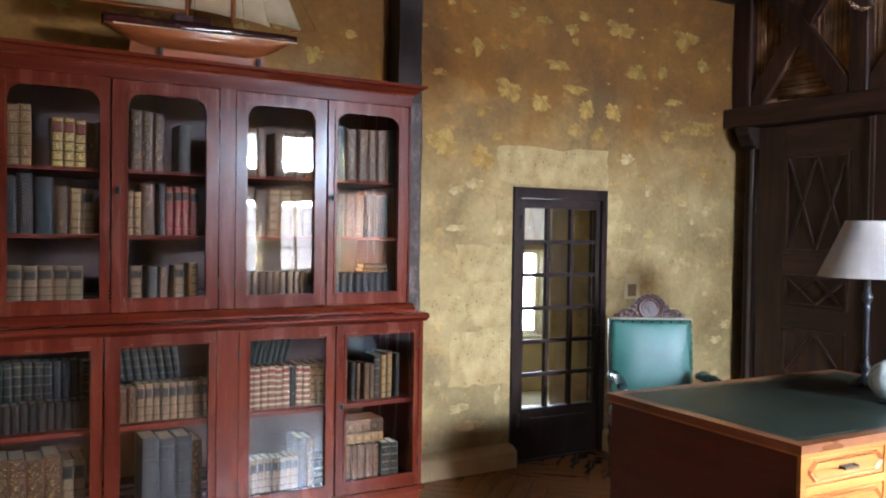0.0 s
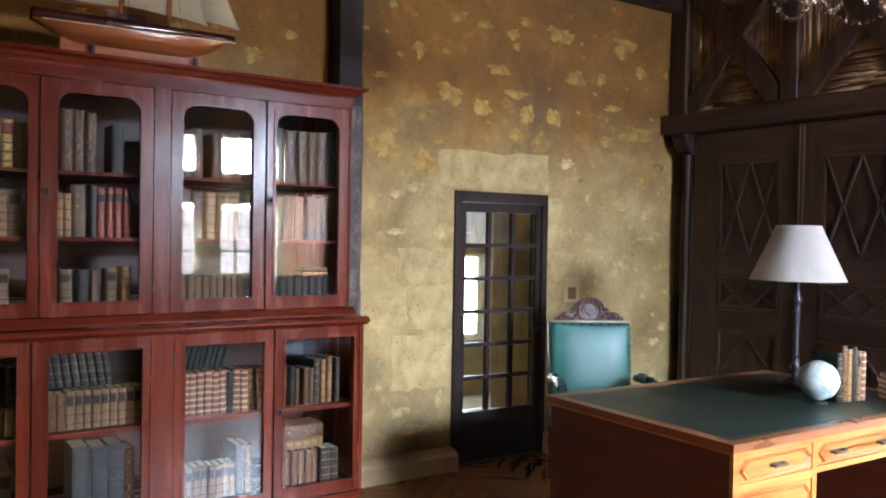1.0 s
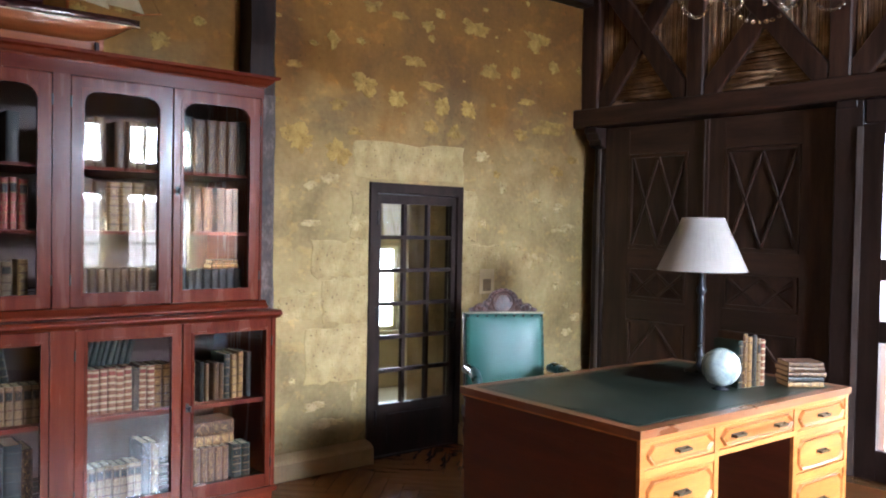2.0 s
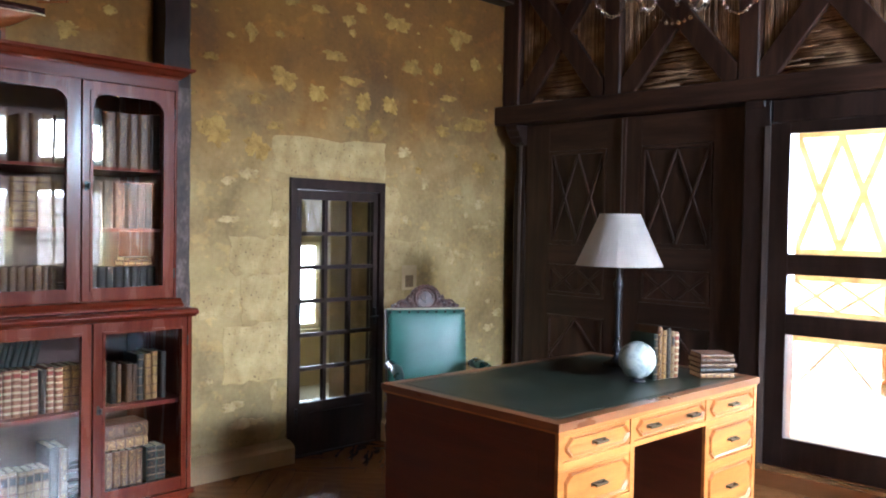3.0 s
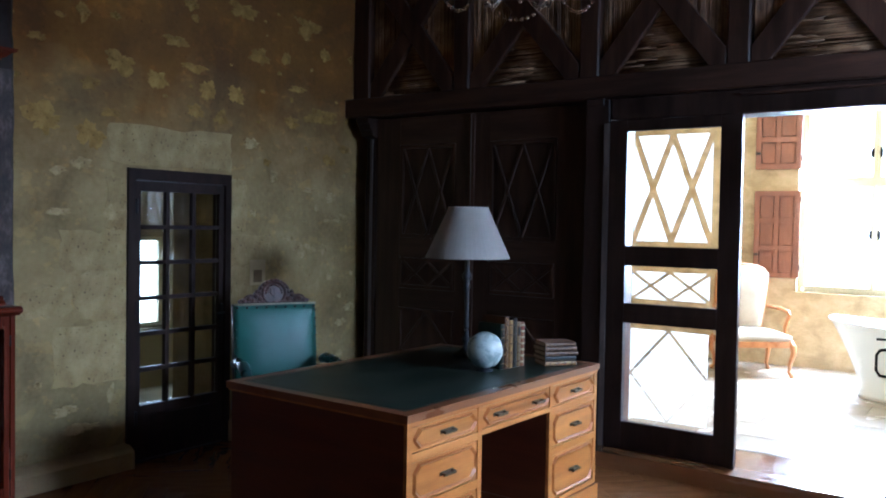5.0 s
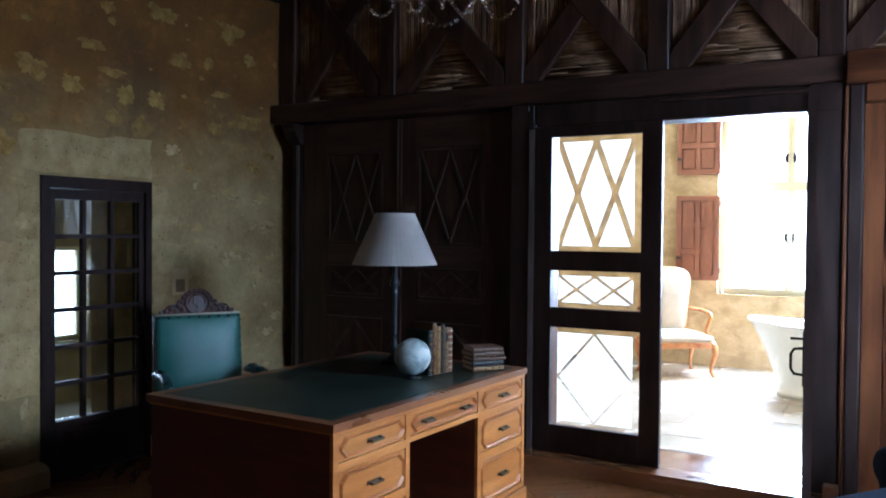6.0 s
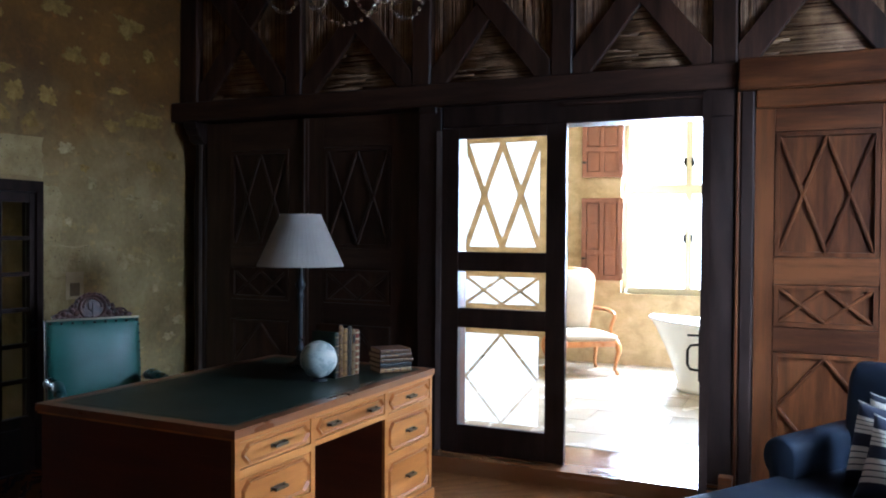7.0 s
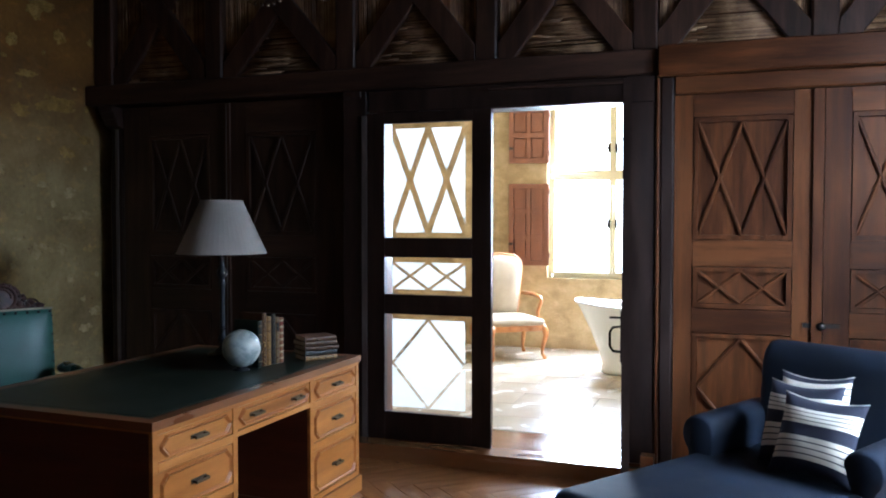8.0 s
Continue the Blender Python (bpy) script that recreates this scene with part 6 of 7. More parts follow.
# ---- the leather armchair behind the desk ----
def leather_chair(m):
    c = thing("leather_armchair", m, "carved walnut armchair upholstered in teal green leather", "chair")
    w, d, hs = 0.57, 0.56, 0.42
    for x in (-w / 2 + 0.03, w / 2 - 0.03):
        for y in (-d / 2 + 0.03, d / 2 - 0.03):
            part("leg", lathe([(0.02, 0), (0.026, 0.02), (0.02, 0.04), (0.028, 0.12), (0.018, 0.16), (0.03, 0.26), (0.02, 0.30), (0.03, 0.33), (0.03, 0.37)], 14, m=Matrix.Translation((x, y, 0))), CARVED, c, smooth=True)
    part("seat_frame", boxes((-w / 2, w / 2, -d / 2, d / 2, 0.36, hs)), CARVED, c, bevel=0.01)
    part("seat", pad(w - 0.02, d - 0.03, 0.09), CHAIR_LEATHER, c, "teal leather seat cushion", smooth=True, m=Matrix.Translation((0, -0.005, hs)))
    tilt = Matrix.Translation((0, d / 2 - 0.02, hs)) @ pose(0, 0, 0, -6, 0, 0)
    back = part("backrest", pad(0.535, 0.56, 0.062, n=16), CHAIR_LEATHER, c, "teal green leather back, edged with nails", smooth=True, m=tilt @ Matrix.Translation((0, 0.0, 0.325)) @ pose(0, 0, 0, 90, 0, 0))
    part("back_frame", boxes((-0.272, 0.272, -0.285, 0.285, -0.035, 0.004)), CARVED, back, bevel=0.008)
    bm = bmesh.new()
    for k in range(9):
        ball(0.009, Matrix.Translation((-0.25 + 0.0625 * k, 0.262, 0.042)), 10, 6, bm)
    for s in (-1, 1):
        for k in range(10):
            ball(0.006, Matrix.Translation((s * 0.262, 0.235 - 0.055 * k, 0.038)), 8, 6, bm)
    tagged(part("nails", bm, IRON, back, "row of dark upholstery nails", smooth=True), kind="stuff")
    part("piping", tube([(-0.268, 0.281, 0.03), (0.268, 0.281, 0.03)], 0.007, 8), LINEN, back, "pale gimp edging", smooth=True)
    # carved crest: an arched outline with scrolls, leaves and a shield in relief
    out = [(-0.225, 0.0), (-0.235, 0.02), (-0.20, 0.035), (-0.185, 0.028), (-0.165, 0.05), (-0.135, 0.055), (-0.128, 0.075), (-0.105, 0.08), (-0.09, 0.115), (-0.06, 0.14), (-0.02, 0.155)]
    out = out + [(-x, z) for x, z in out[::-1]]
    bm = prism(bmesh.new(), out, -0.018, 0.018)
    for s in (-1, 1):
        for x, z, r in ((0.20, 0.018, 0.016), (0.165, 0.03, 0.018), (0.12, 0.05, 0.017), (0.095, 0.03, 0.02), (0.14, 0.022, 0.016), (0.115, 0.078, 0.012)):
            ball(1, Matrix.Translation((s * x, -0.016, z)) @ Matrix.Diagonal((r, 0.014, r * 0.9, 1)), 12, 8, bm)
        arc = [(s * 0.075 * math.cos(t), -0.02, 0.066 + 0.072 * math.sin(t)) for t in [math.pi / 2 * k / 10 for k in range(-6, 11)]]
        tube(arc, 0.010, 8, bm)
        arc = [(s * (0.155 + 0.04 * math.cos(t)), -0.019, 0.032 + 0.022 * math.sin(t)) for t in [math.pi * 1.5 * k / 12 for k in range(13)]]
        tube(arc, 0.006, 6, bm)
        for k in range(5):
            a = math.pi / 2 * (k + 0.5) / 5
            ball(1, Matrix.Translation((s * 0.098 * math.cos(a), -0.016, 0.062 + 0.088 * math.sin(a))) @ Matrix.Diagonal((0.011, 0.010, 0.011, 1)), 10, 6, bm)
    prism(bm, [(-0.026, 0.098), (0.026, 0.098), (0.028, 0.062), (0.0, 0.03), (-0.028, 0.062)], -0.027, -0.014)
    prism(bm, [(-0.005, 0.095), (0.005, 0.095), (0.005, 0.04), (-0.005, 0.04)], -0.033, -0.026)
    for k in range(11):
        a = math.pi * (k + 0.5) / 11
        ball(1, Matrix.Translation((0.052 * math.cos(a), -0.017, 0.064 + 0.056 * math.sin(a))) @ Matrix.Diagonal((0.008, 0.009, 0.008, 1)), 8, 6, bm)
    for k in range(13):
        ball(1, Matrix.Translation((-0.205 + 0.41 * k / 12, -0.016, 0.008)) @ Matrix.Diagonal((0.010, 0.008, 0.007, 1)), 8, 6, bm)
    bmesh.ops.recalc_face_normals(bm, faces=bm.faces)
    part("crest", bm, CARVED, c, "carved walnut crest with a shield and scrolls", m=tilt @ Matrix.Translation((0, 0.012, 0.612)))
    for s in (-1, 1):
        x = s * (w / 2 - 0.0)
        part("arm_pad", tube([(x, 0.20, 0.668), (x, 0.10, 0.69), (x, -0.08, 0.688), (x + s * 0.015, -0.20, 0.668), (x + s * 0.015, -0.24, 0.64)], 0.033, 14, taper=[0.7, 1, 1.05, 1, 0.7]), ARM_LEATHER, c, "dark green leather arm pad", smooth=True)
        part("arm_post", tube([(x, -0.2, 0.64), (x, -0.16, 0.54), (x - s * 0.01, -0.22, hs)], 0.02, 10), CARVED, c, smooth=True)


leather_chair(Matrix.Translation((3.785, 3.70, 0)) @ pose(0, 0, 0, 0, 0, -29))


# ---- the chaise longue and its pillows ----
CH = Matrix.Translation((4.24, -0.24, 0)) @ pose(0, 0, 0, 0, 0, -124)


def rounded(w0, w1, y0, y1, z0, z1, r, seg=4):
    """A box with rounded edges."""
    bm = boxes((w0, w1, y0, y1, z0, z1))
    bmesh.ops.bevel(bm, geom=bm.edges[:], offset=r, segments=seg, affect="EDGES", profile=0.5)
    return bm


def chaise(m):
    c = thing("chaise_longue", m, "navy blue velvet chaise longue with rolled arms and back", "sofa")
    part("base", rounded(-0.44, 0.44, -0.90, 0.66, 0.10, 0.30, 0.03), NAVY, c, smooth=True)
    part("seat", rounded(-0.45, 0.45, -0.97, 0.46, 0.27, 0.405, 0.06, 6), NAVY, c, "navy velvet seat cushion", smooth=True)
    # rolled back, its ends drawn in
    prof = [(0.40, 0.30), (0.44, 0.45), (0.47, 0.62), (0.485, 0.78), (0.50, 0.86), (0.535, 0.915), (0.585, 0.935), (0.635, 0.91), (0.665, 0.85), (0.66, 0.77), (0.63, 0.70), (0.625, 0.45), (0.625, 0.12), (0.40, 0.12)]
    for _ in range(2):
        prof = [((1 - u) * p[0] + u * q[0], (1 - u) * p[1] + u * q[1]) for p, q in zip(prof, prof[1:] + prof[:1]) for u in (0.25, 0.75)]
    bm = bmesh.new()
    rings = []
    for x, inset in [(-0.37, 0.05), (-0.367, 0.03), (-0.355, 0.012), (-0.33, 0.003), (-0.25, 0), (0.3, 0), (0.40, 0.003), (0.425, 0.012), (0.437, 0.03), (0.44, 0.05)]:
        ky, kz = 1 - inset / 0.13, 1 - inset / 0.40
        rings.append([bm.verts.new((x, 0.53 + (y - 0.53) * ky, 0.52 + (z - 0.52) * kz)) for y, z in prof])
    for a, b in zip(rings, rings[1:]):
        for i in range(len(prof)):
            bm.faces.new((a[i], a[(i + 1) % len(prof)], b[(i + 1) % len(prof)], b[i]))
    bm.faces.new(rings[0]), bm.faces.new(rings[-1][::-1])
    bmesh.ops.recalc_face_normals(bm, faces=bm.faces)
    part("backrest", bm, NAVY, c, "navy velvet back with a rolled top", smooth=True)
    for s in (-1, 1):
        bm = bmesh.new()
        prof = [(0.29, 0.28), (0.285, 0.46), (0.28, 0.54), (0.295, 0.595), (0.345, 0.625), (0.405, 0.62), (0.45, 0.585), (0.462, 0.53), (0.445, 0.47), (0.415, 0.44), (0.415, 0.12), (0.29, 0.12)]
        for _ in range(2):
            prof = [((1 - u) * p[0] + u * q[0], (1 - u) * p[1] + u * q[1]) for p, q in zip(prof, prof[1:] + prof[:1]) for u in (0.25, 0.75)]
        rings = []
        for y in [0.0, 0.012, 0.03, 0.15, 0.3, 0.56]:
            k = 0.93 if y == 0 else (0.98 if y < 0.02 else 1)
            lift = 0.02 * y / 0.5
            rings.append([bm.verts.new((s * (0.398 + (x - 0.36) * k), y, 0.34 + (z - 0.36) * k * 0.94 + lift)) for x, z in prof])
        for a, b in zip(rings, rings[1:]):
            for i in range(len(prof)):
                bm.faces.new((a[i], a[(i + 1) % len(prof)], b[(i + 1) % len(prof)], b[i]))
        bm.faces.new(rings[0]), bm.faces.new(rings[-1][::-1])
        bmesh.ops.recalc_face_normals(bm, faces=bm.faces)
        part("arm", bm, NAVY, c, "rolled navy velvet arm", smooth=True)
    for x in (-0.38, 0.38):
        for y in (-0.84, 0.58):
            part("foot", lathe([(0.018, 0), (0.024, 0.03), (0.03, 0.10)], 12, m=Matrix.Translation((x, y, 0))), BLACK_WOOD, c, smooth=True)


chaise(CH)


def pillow(m, w, h, bands, label):
    """A plump pillow whose woven stripes are strips of cloth of their own; bands: (from, to, ivory or navy) of its height."""
    p = thing("pillow", m, label, "pillow", "striped pillows")
    def pt(u, v, side):
        e = (max(0.0, 1 - abs(2 * u - 1) ** 2.6) * max(0.0, 1 - abs(2 * v - 1) ** 2.6)) ** 0.55
        pin = 1 - 0.10 * (1 - abs(2 * v - 1) ** 2) * abs(2 * u - 1)
        wr = 0.004 * noise.noise((u * 5, v * 5, w * 9 + side)) * e
        return ((u - 0.5) * w * pin, side * (0.082 * e + wr), h * (v + (0.5 - v) * 0.14 * (1 - abs(2 * u - 1) ** 2)))
    for a, b, navy in bands:
        bm = bmesh.new()
        nu, nv = 20, max(2, int((b - a) * 26))
        for side in (-1, 1):
            g = [[bm.verts.new(pt(i / nu, a + (b - a) * j / nv, side)) for i in range(nu + 1)] for j in range(nv + 1)]
            for j in range(nv):
                for i in range(nu):
                    q = (g[j][i], g[j][i + 1], g[j + 1][i + 1], g[j + 1][i])
                    bm.faces.new(q if side < 0 else q[::-1])
        bmesh.ops.remove_doubles(bm, verts=bm.verts, dist=1e-4)
        part("stripe", bm, PILLOW_NAVY if navy else PILLOW_WHITE, p, "navy band" if navy else "ivory band", smooth=True)
    edge = [pt(k / 12, 1, 1) for k in range(13)]
    part("piping", tube([(x, 0, z) for x, _, z in edge], 0.0028, 6), PILLOW_WHITE, p, "ivory piping", smooth=True)


def bands_of(groups):
    """Ivory fields crossed by thin navy lines between broad navy bands."""
    out = []
    for a, b, kind in groups:
        if kind:
            out.append((a, b, True))
        else:
            n = 4
            st = (b - a) / (n + 0.0)
            for k in range(n):
                out.append((a + st * k, a + st * (k + 0.8), False))
                out.append((a + st * (k + 0.8), a + st * (k + 1), True))
    return out


STRIPES = bands_of([(0.0, 0.16, 1), (0.16, 0.47, 0), (0.47, 0.62, 1), (0.62, 0.84, 0), (0.84, 1.0, 1)])
pillow(CH @ Matrix.Translation((0.178, -0.02, 0.412)) @ pose(0, 0, 0, -26, 1, 4), 0.375, 0.385, STRIPES, "navy and ivory striped cotton pillow leaning in front")
pillow(CH @ Matrix.Translation((0.030, 0.12, 0.412)) @ pose(0, 0, 0, -20, -3, -4), 0.385, 0.405, STRIPES, "navy and ivory striped cotton pillow leaning behind another")
pillow(CH @ Matrix.Translation((0.035, 0.235, 0.412)) @ pose(0, 0, 0, -14, -3, -4), 0.37, 0.425, bands_of([(0.0, 0.2, 1), (0.2, 0.5, 0), (0.5, 0.66, 1), (0.66, 0.95, 0), (0.95, 1.0, 1)]), "navy and ivory striped cotton pillow against the back of the seat")


# ---- the model ship on the bookcase ----
def ship(m):
    s_ = thing("model_ship", m, "model sailing yacht with varnished hull and cream sails", "model ship")
    n = 24
    def sect(t):
        x = -0.475 + 0.95 * t
        b = 0.085 * (math.sin(math.pi * min(1, (t * 0.92 + 0.08))) ** 0.6) * (1 if t < 0.97 else 0.4)
        deck = 0.203 + 0.014 * t + 0.014 * (2 * t - 1.0) ** 2
        wl = deck - 0.046 + 0.012 * t
        rise = max(0, (0.22 - t) / 0.22) ** 1.5 * 0.085 + max(0, (t - 0.72) / 0.28) ** 1.6 * 0.135
        keel = 0.085 + rise
        return x, max(b, 0.004), deck, wl, min(keel, wl - 0.004)
    def skin(rows_):
        bm = bmesh.new()
        rings = []
        for k in range(n + 1):
            x, b, dk, wl, kl = sect(k / n)
            rings.append([bm.verts.new((x, y * b, zf(dk, wl, kl))) for y, zf in rows_])
        for a, b in zip(rings, rings[1:]):
            for i in range(len(rows_) - 1):
                bm.faces.new((a[i], b[i], b[i + 1], a[i + 1]))
        bmesh.ops.recalc_face_normals(bm, faces=bm.faces)
        return bm
    part("dark_hull_band", skin([(1, lambda d, w, k: d), (0.97, lambda d, w, k: w), (-0.97, lambda d, w, k: w), (-1, lambda d, w, k: d), (1, lambda d, w, k: d)]), HULL_DARK, s_, "dark glossy topsides", smooth=True)
    low = [(math.cos(a), (lambda d, w, k, q=math.sin(a): w - (w - k) * q)) for a in [math.pi * j / 10 for j in range(11)]]
    part("hull", skin(low), HULL, s_, "varnished orange-brown hull", smooth=True)
    for sd in (-1, 1):
        part("waterline", tube([(sect(k / n)[0], sd * sect(k / n)[1] * 0.985, sect(k / n)[3]) for k in range(1, n + 1)], 0.0025, 6), SAIL, s_)
    part("keel", boxes((-0.355, 0.30, -0.008, 0.008, 0.045, 0.13)), HULL, s_, bevel=0.004)
    part("deck_house", boxes((-0.16, 0.02, -0.035, 0.035, 0.224, 0.252)), HULL_DARK, s_, bevel=0.006)
    for x in (-0.09, 0.135):
        part("mast", tube([(x, 0, 0.22), (x, 0, 1.0)], 0.0075, 10), HULL, s_, smooth=True)
    part("boom", tube([(-0.09, 0, 0.28), (-0.60, 0, 0.262)], 0.005, 8), HULL, s_, smooth=True)
    part("bowsprit", tube([(0.44, 0, 0.255), (0.585, 0, 0.285)], 0.0045, 8), HULL, s_, smooth=True)
    def sail(name, pts):
        bm = bmesh.new()
        k = 10
        (a, b, c, d) = [Vector((x, 0, z)) for x, z in pts]
        g = []
        for j in range(k + 1):
            g.append([])
            for i in range(k + 1):
                u, v = i / k, j / k
                p = a.lerp(b, u).lerp(d.lerp(c, u), v)
                p.y = -0.02 * math.sin(math.pi * u) * math.sin(math.pi * min(v + 0.2, 1))
                g[-1].append(bm.verts.new(p))
        for j in range(k):
            for i in range(k):
                bm.faces.new((g[j][i], g[j][i + 1], g[j + 1][i + 1], g[j + 1][i]))
        bmesh.ops.solidify(bm, geom=bm.faces[:], thickness=0.0015)
        part(name, bm, SAIL, s_, "cream cloth sail", smooth=True)
    sail("mainsail", [(-0.58, 0.272), (-0.10, 0.286), (-0.10, 0.92), (-0.34, 0.86)])
    sail("foresail", [(-0.075, 0.295), (0.125, 0.282), (0.125, 0.90), (0.02, 0.84)])
    sail("staysail", [(0.15, 0.285), (0.33, 0.262), (0.165, 0.80), (0.15, 0.80)])
    sail("jib", [(0.31, 0.285), (0.50, 0.268), (0.20, 0.90), (0.18, 0.88)])
    for a, b in (((0.135, 0, 0.98), (0.58, 0, 0.285)), ((0.135, 0, 0.88), (0.40, 0, 0.25)), ((-0.09, 0, 0.97), (-0.47, 0, 0.26)), ((-0.09, 0, 0.9), (-0.11, 0.08, 0.23)), ((-0.09, 0, 0.9), (-0.07, -0.08, 0.23)), ((0.135, 0, 0.9), (0.10, -0.08, 0.23)), ((0.135, 0, 0.9), (0.17, -0.08, 0.23))):
        part("rigging", tube([a, b], 0.0012, 5), HULL_DARK, s_)
    for x in (-0.22, 0.26):
        bm = boxes((x - 0.008, x + 0.008, -0.045, -0.025, 0, 0.085), (x - 0.008, x + 0.008, 0.025, 0.045, 0, 0.085), (x - 0.008, x + 0.008, -0.075, 0.075, 0, 0.02))
        part("cradle", bm, BLACK_WOOD, s_, "dark wooden cradle", bevel=0.003)
    part("cradle_base", boxes((-0.25, 0.12, -0.03, 0.03, 0.0, 0.030)), BLACK_WOOD, s_, "dark wooden base", bevel=0.003)


ship(Matrix.Translation((1.075, 4.14, 2.3465)) @ pose(0, 0, 0, 0, 0, 1))


# ---- the chandelier ----
def chandelier(x, y, z):
    c = thing("chandelier", Matrix.Translation((x, y, z)), "glass chandelier hung with chains of crystal beads", "chandelier")
    part("rod", tube([(0, 0, 0.10), (0, 0, TOP - z)], 0.006, 8), BRASS, c)
    part("stem", lathe([(0.02, 0.02), (0.05, 0.05), (0.03, 0.09), (0.018, 0.14), (0.035, 0.2), (0.018, 0.27), (0.022, 0.36), (0.012, 0.5)], 16), CRYSTAL, c, smooth=True)
    def bead(bm, p, r, s=1.0):
        bmesh.ops.create_icosphere(bm, subdivisions=1, radius=r, matrix=Matrix.Translation(p) @ Matrix.Diagonal((1, 1, s, 1)))
    arms = 6
    for k in range(arms):
        a = 2 * math.pi * k / arms + 0.05
        ca, sa = math.cos(a), math.sin(a)
        part("arm", tube([(0.03 * ca, 0.03 * sa, 0.17), (0.15 * ca, 0.15 * sa, 0.10), (0.27 * ca, 0.27 * sa, 0.115), (0.345 * ca, 0.345 * sa, 0.19)], 0.008, 8), CRYSTAL, c, "curved glass arm", smooth=True)
        part("drip_pan", lathe([(0.012, 0.19), (0.045, 0.2), (0.048, 0.205), (0.014, 0.203)], 16, m=Matrix.Translation((0.345 * ca, 0.345 * sa, 0))), CRYSTAL, c, smooth=True)
        part("candle", lathe([(0.010, 0.205), (0.010, 0.295)], 10, m=Matrix.Translation((0.345 * ca, 0.345 * sa, 0))), LINEN, c)
        part("bulb", lathe([(0.006, 0.296), (0.014, 0.315), (0.012, 0.335), (0.003, 0.36)], 10, m=Matrix.Translation((0.345 * ca, 0.345 * sa, 0))), BULB, c, "warm candle bulb", smooth=True)
        # swag to the next arm, and drops below each pan
        b_ = 2 * math.pi * (k + 1) / arms + 0.05
        p, q = Vector((0.36 * ca, 0.36 * sa, 0.155)), Vector((0.36 * math.cos(b_), 0.36 * math.sin(b_), 0.155))
        bm = bmesh.new()
        for i in range(15):
            u = i / 14
            o = p.lerp(q, u)
            o.z -= 0.16 * (1 - (2 * u - 1) ** 2) ** 0.8
            bead(bm, o, 0.0085 if i % 2 else 0.0105)
        tagged(part("bead_chain", bm, CRYSTAL, c, "chain of crystal beads"), kind="stuff")
        for i, (rad, zz) in enumerate(((0.345, 0.16), (0.27, 0.085))):
            bm = bmesh.new()
            bead(bm, (rad * ca, rad * sa, zz), 0.008)
            bead(bm, (rad * ca, rad * sa, zz - 0.034), 0.016, 1.5)
            part("drop", bm, CRYSTAL, c, "cut crystal drop")
        p, q = Vector((0.30 * ca, 0.30 * sa, 0.10)), Vector((0.06 * math.cos(a + 0.3), 0.06 * math.sin(a + 0.3), 0.13))
        bm = bmesh.new()
        for i in range(13):
            u = i / 12
            o = p.lerp(q, u)
            o.z -= 0.10 * (1 - (2 * u - 1) ** 2)
            bead(bm, o, 0.009)
        tagged(part("bead_chain", bm, CRYSTAL, c, "chain of crystal beads"), kind="stuff")
    for k in range(3):
        bm = bmesh.new()
        bead(bm, (0, 0, 0.035 - 0.02 * k), 0.018 - 0.004 * k)
        part("drop", bm, CRYSTAL, c, "cut crystal drop")


chandelier(3.10, 1.70, 2.487)

# ---- stones that show through the plaster of the north wall ----
def patch(x, z, w, h, seed, depth=0.005):
    """An irregular patch of bared stone, a little proud of the plaster, with a broken outline."""
    r = random.Random(seed)
    n = 72
    bm = bmesh.new()
    rim0, rim1, core_ = [], [], []
    for k in range(n):
        a = 2 * math.pi * k / n
        ca, sa = math.cos(a), math.sin(a)
        q = 0.5 * (0.72 + 0.45 * noise.noise((ca * 1.1 + seed * 3.7, sa * 1.1, seed * 1.9)) + 0.28 * noise.noise((ca * 3.1, sa * 3.1 + seed, seed * 0.7)) + 0.16 * noise.noise((ca * 7.3, sa * 7.3 + seed, seed * 2.7)) + r.uniform(-0.05, 0.05))
        q = max(q, 0.12)
        px_, pz_ = ca * q * w * 1.12, sa * q * h * 1.12
        rim0.append(bm.verts.new((px_ * 1.03, 0.002, pz_ * 1.03)))
        rim1.append(bm.verts.new((px_ * 0.97, -depth * 0.5, pz_ * 0.97)))
        core_.append(bm.verts.new((px_ * 0.55, -depth * 0.8 + r.uniform(-0.002, 0.002), pz_ * 0.55)))
    mid_ = bm.verts.new((0, -depth * 0.8, 0))
    for k in range(n):
        j = (k + 1) % n
        bm.faces.new((rim0[k], rim0[j], rim1[j], rim1[k]))
        bm.faces.new((rim1[k], rim1[j], core_[j], core_[k]))
        bm.faces.new((core_[k], core_[j], mid_))
    bmesh.ops.recalc_face_normals(bm, faces=bm.faces)
    part("stone", bm, STONE if z < 1.9 + 0.25 * r.random() else STONE_OCHRE, wall_north, m=Matrix.Translation((x, NORTH, z)))


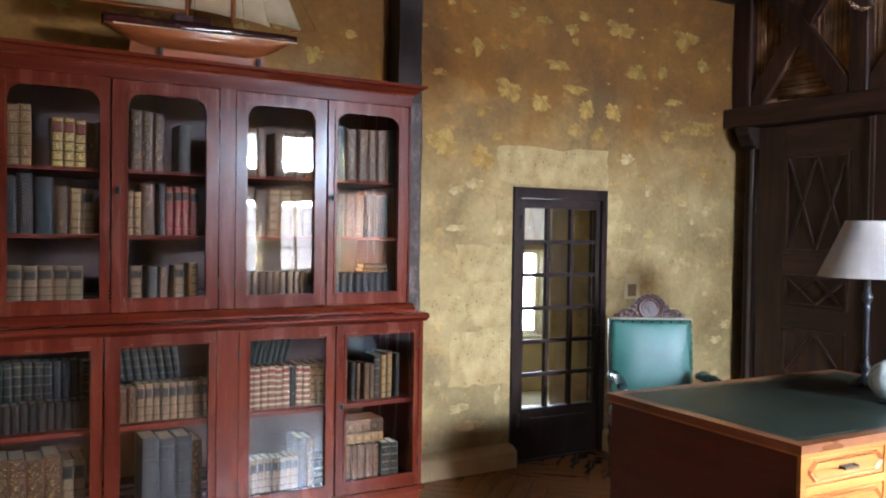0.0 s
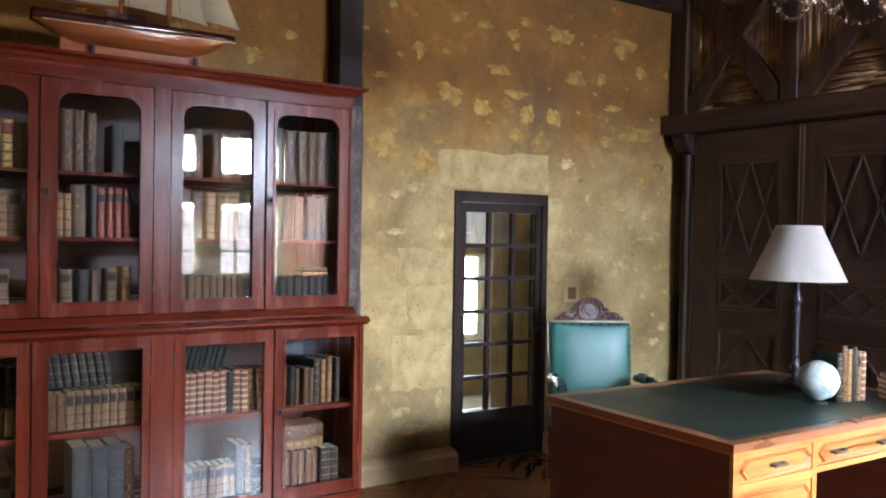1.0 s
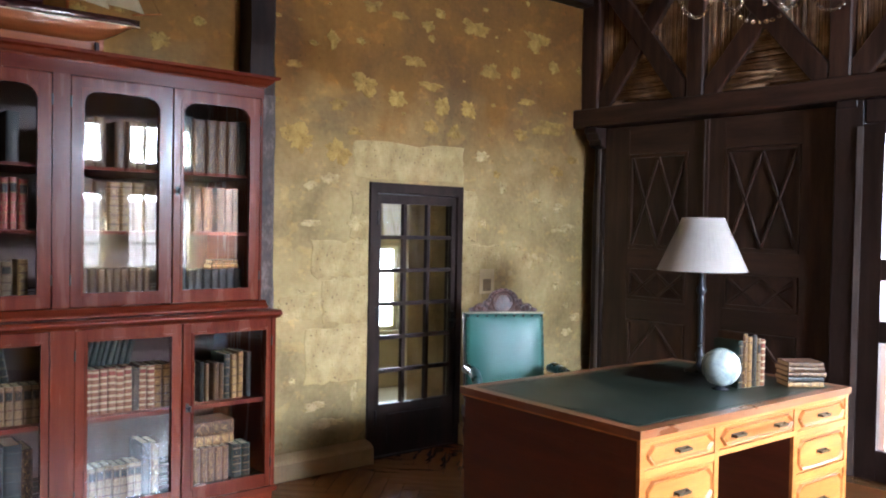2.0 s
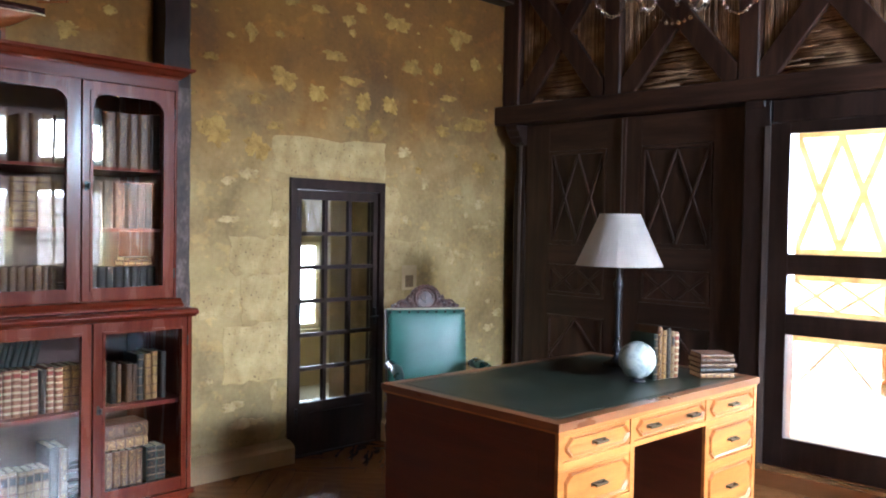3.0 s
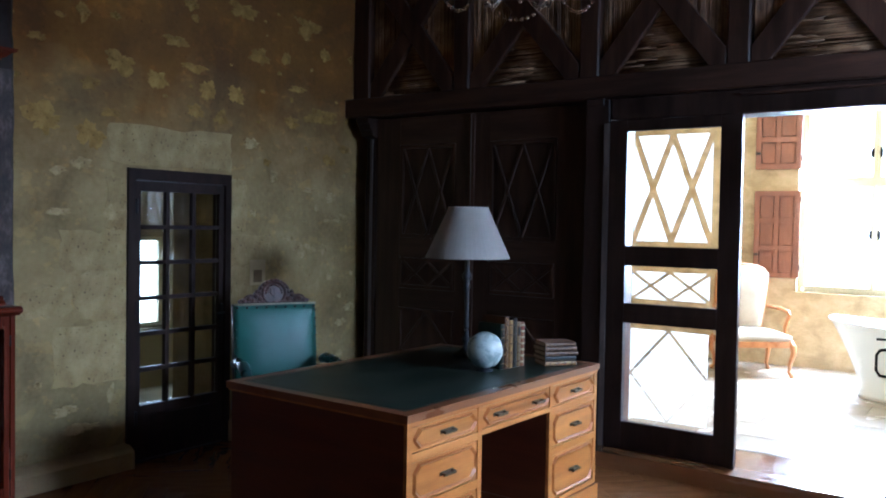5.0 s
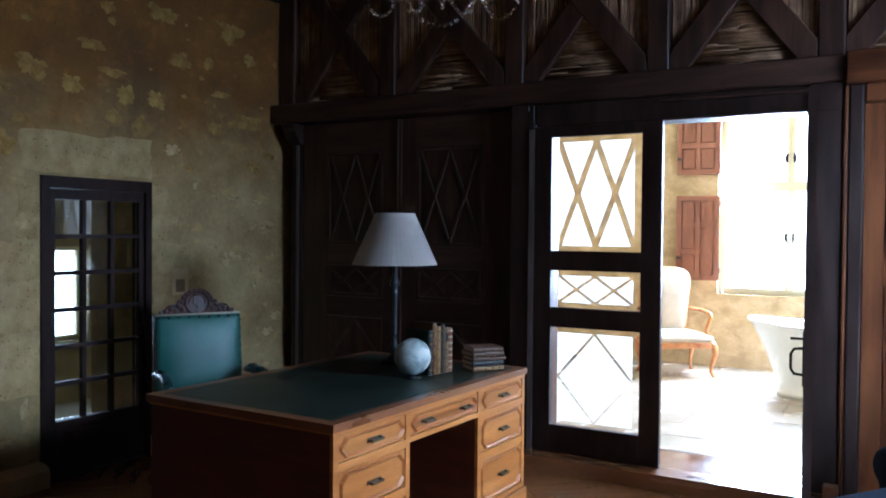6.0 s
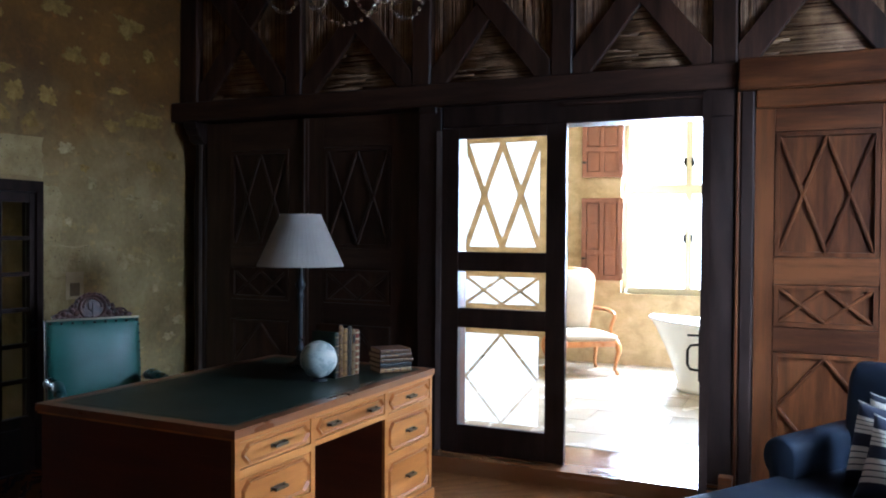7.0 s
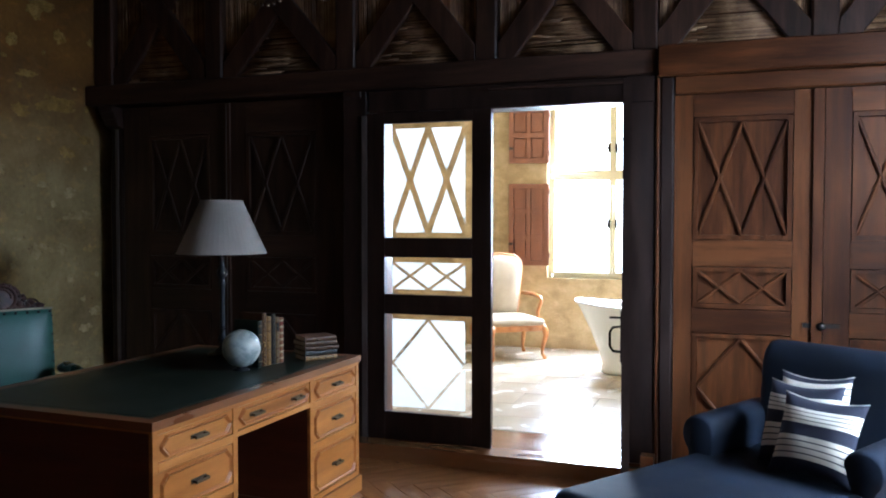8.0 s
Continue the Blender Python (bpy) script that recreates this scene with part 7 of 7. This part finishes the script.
HIGH = [(3.26, 3.05, 0.18, 0.09), (3.49, 3.03, 0.14, 0.08), (3.85, 3.11, 0.12, 0.07), (4.18, 3.06, 0.29, 0.14), (4.84, 3.07, 0.27, 0.15), (5.04, 2.88, 0.15, 0.11), (4.35, 2.77, 0.23, 0.14), (4.61, 2.79, 0.11, 0.1),
        (3.74, 3.0, 0.12, 0.09), (2.81, 2.74, 0.08, 0.04), (2.96, 2.78, 0.09, 0.12), (2.67, 2.59, 0.12, 0.07), (3.19, 2.53, 0.23, 0.17), (3.47, 2.47, 0.21, 0.13), (3.76, 2.59, 0.19, 0.07), (3.88, 2.45, 0.15, 0.15),
        (4.13, 2.46, 0.16, 0.14), (3.0, 2.37, 0.14, 0.08), (3.78, 2.3, 0.14, 0.11), (3.99, 2.28, 0.13, 0.12), (4.75, 2.58, 0.23, 0.07), (5.0, 2.4, 0.49, 0.13), (3.14, 2.21, 0.16, 0.06), (3.62, 2.74, 0.2, 0.1)]
LOW = [(2.8, 1.84, 0.13, 0.06), (2.81, 1.6, 0.2, 0.06), (3.16, 1.6, 0.19, 0.11), (4.28, 2.12, 0.15, 0.1), (4.5, 1.9, 0.1, 0.1), (4.88, 1.81, 0.18, 0.05), (5.12, 1.76, 0.15, 0.09), (5.09, 2.06, 0.17, 0.1), (5.22, 1.59, 0.31, 0.08),
       (4.66, 1.44, 0.17, 0.06), (4.82, 1.33, 0.25, 0.13), (5.04, 1.34, 0.11, 0.1), (5.28, 2.16, 0.15, 0.08), (5.25, 0.74, 0.15, 0.07), (5.27, 0.49, 0.12, 0.08), (5.36, 0.86, 0.16, 0.08), (3.0, 2.06, 0.21, 0.19),
       (2.71, 2.13, 0.3, 0.19), (2.94, 1.89, 0.16, 0.09), (4.68, 2.32, 0.21, 0.1), (2.85, 0.42, 0.2, 0.07), (2.95, 0.3, 0.3, 0.07), (3.15, 0.48, 0.08, 0.16)]
for i, q in enumerate(HIGH + LOW):
    patch(*q, seed=i + 1)
# smaller ones, scattered
placed = [(q[0], q[1]) for q in HIGH + LOW]
n_small = 0
while n_small < 70:
    x, z = rng.uniform(0.3, 5.4), rng.uniform(0.2, 3.35)
    if gx0 - 0.12 < x < gx1 + 0.12 and z < 2.25 or x < 2.55 and z < 2.4 or 2.28 < x < 2.5 or 2.75 < x < 4.5 and z < 1.5:
        continue
    if any(abs(x - a) < 0.12 and abs(z - b) < 0.08 for a, b in placed):
        continue
    placed.append((x, z))
    big = rng.random() < 0.12 or x < 2.3
    w = rng.uniform(0.09, 0.2) if big else rng.uniform(0.025, 0.085)
    patch(x, z, w, w * rng.uniform(0.45, 0.9), seed=100 + n_small, depth=0.004)
    n_small += 1


def block(x0, x1, z0, z1, seed):
    """A dressed block round the door, its worn edges almost flush with the plaster."""
    r = random.Random(seed)
    out = []
    for (a, b), (c, d) in (((x0, z0), (x1, z0)), ((x1, z0), (x1, z1)), ((x1, z1), (x0, z1)), ((x0, z1), (x0, z0))):
        for k in range(7):
            u = k / 7
            out.append((a + (c - a) * u + r.uniform(-0.016, 0.016), b + (d - b) * u + r.uniform(-0.016, 0.016)))
    cx, cz = (x0 + x1) / 2, (z0 + z1) / 2
    bm = bmesh.new()
    o = [bm.verts.new((x - cx, 0.002, z - cz)) for x, z in out]
    f_ = [bm.verts.new(((x - cx) * 0.97, -0.003, (z - cz) * 0.97)) for x, z in out]
    for k in range(len(out)):
        bm.faces.new((o[k], o[(k + 1) % len(out)], f_[(k + 1) % len(out)], f_[k]))
    bm.faces.new(f_)
    bmesh.ops.recalc_face_normals(bm, faces=bm.faces)
    part("stone_block", bm, BLOCK, wall_north, m=Matrix.Translation((cx, NORTH, cz)))


for i, q in enumerate(((3.12, 4.09, 1.905, 2.16), (3.11, 3.25, 1.50, 1.82), (2.81, 3.25, 1.25, 1.48), (2.77, 3.25, 0.56, 0.93), (2.59, 2.89, 0.99, 1.14), (2.90, 3.25, 0.94, 1.24), (4.09, 4.235, 1.48, 1.855), (4.088, 4.48, 1.25, 1.465), (4.09, 4.30, 0.97, 1.24))):
    block(*q, seed=i)
part("joist_pocket", boxes((-0.075, 0.075, -0.0045, 0.02, -0.085, 0.10)), SKIRT, wall_north, "stained filling of an old joist pocket", m=Matrix.Translation((4.345, NORTH, 1.18)), bevel=0.003)
part("joist_end", boxes((-0.04, 0.04, -0.007, 0.02, -0.05, 0.04)), PLUG, wall_north, "brown end of an old joist", m=Matrix.Translation((4.345, NORTH, 1.165)), bevel=0.003)

# ---- herringbone parquet ----
PL_, PWD = 0.55, 0.11
def plank_mesh():
    bm = boxes((0.0012, PL_ - 0.0012, 0.0012, PWD - 0.0012, -0.012, 0.0))
    bmesh.ops.bevel(bm, geom=[e for e in bm.edges if all(v.co.z > -0.001 for v in e.verts)], offset=0.0008, segments=1, affect="EDGES")
    me = bpy.data.meshes.new("plank")
    bm.to_mesh(me)
    bm.free()
    me.materials.append(PARQUET)
    return me
PLANK = plank_mesh()
poses_ = []
for i in range(-60, 60):
    for j in range(-10, 10):
        for m in (pose(0, 0, 0), Matrix.Translation((PL_ + PWD, PWD - PL_, 0)) @ pose(0, 0, 0, 0, 0, 90)):
            q = pose(2, 1, 0, 0, 0, 45) @ Matrix.Translation((i * PWD + j * (PL_ + PWD), i * PWD + j * (PWD - PL_), 0)) @ m
            c = q @ Vector((PL_ / 2, PWD / 2, 0))
            if WEST - 0.25 < c.x < 5.45 and SOUTH - 0.02 < c.y < NORTH + 0.30:
                poses_.append((q, c))
near = [p for p in poses_ if 2.1 < p[1].x < 5.3 and 0.1 < p[1].y < NORTH]
near = sorted(near, key=lambda p: -(p[1].x + 0.3 * p[1].y))[:296]
keep = {id(p) for p in near}
rest = {0: bmesh.new(), 1: bmesh.new()}
turn = {0: pose(0, 0, 0, 0, 0, 45), 1: pose(0, 0, 0, 0, 0, 135)}
for p in poses_:
    q = Matrix.Translation((0, 0, rng.uniform(-0.0004, 0.0004))) @ p[0] @ pose(0, 0, 0, rng.uniform(-0.01, 0.01), rng.uniform(-0.003, 0.003), 0)
    if id(p) in keep:
        t = new("plank", PLANK)
        t.parent = floor
        t.matrix_basis = q
    else:
        k = 0 if q[1][0] * q[0][0] > 0 else 1
        box(rest[k], 0.0012, PL_ - 0.0012, 0.0012, PWD - 0.0012, -0.012, 0.0, turn[k].inverted() @ q)
for k in rest:
    tagged(part("planks", rest[k], PARQUET_REST, floor, m=turn[k]), kind="stuff")
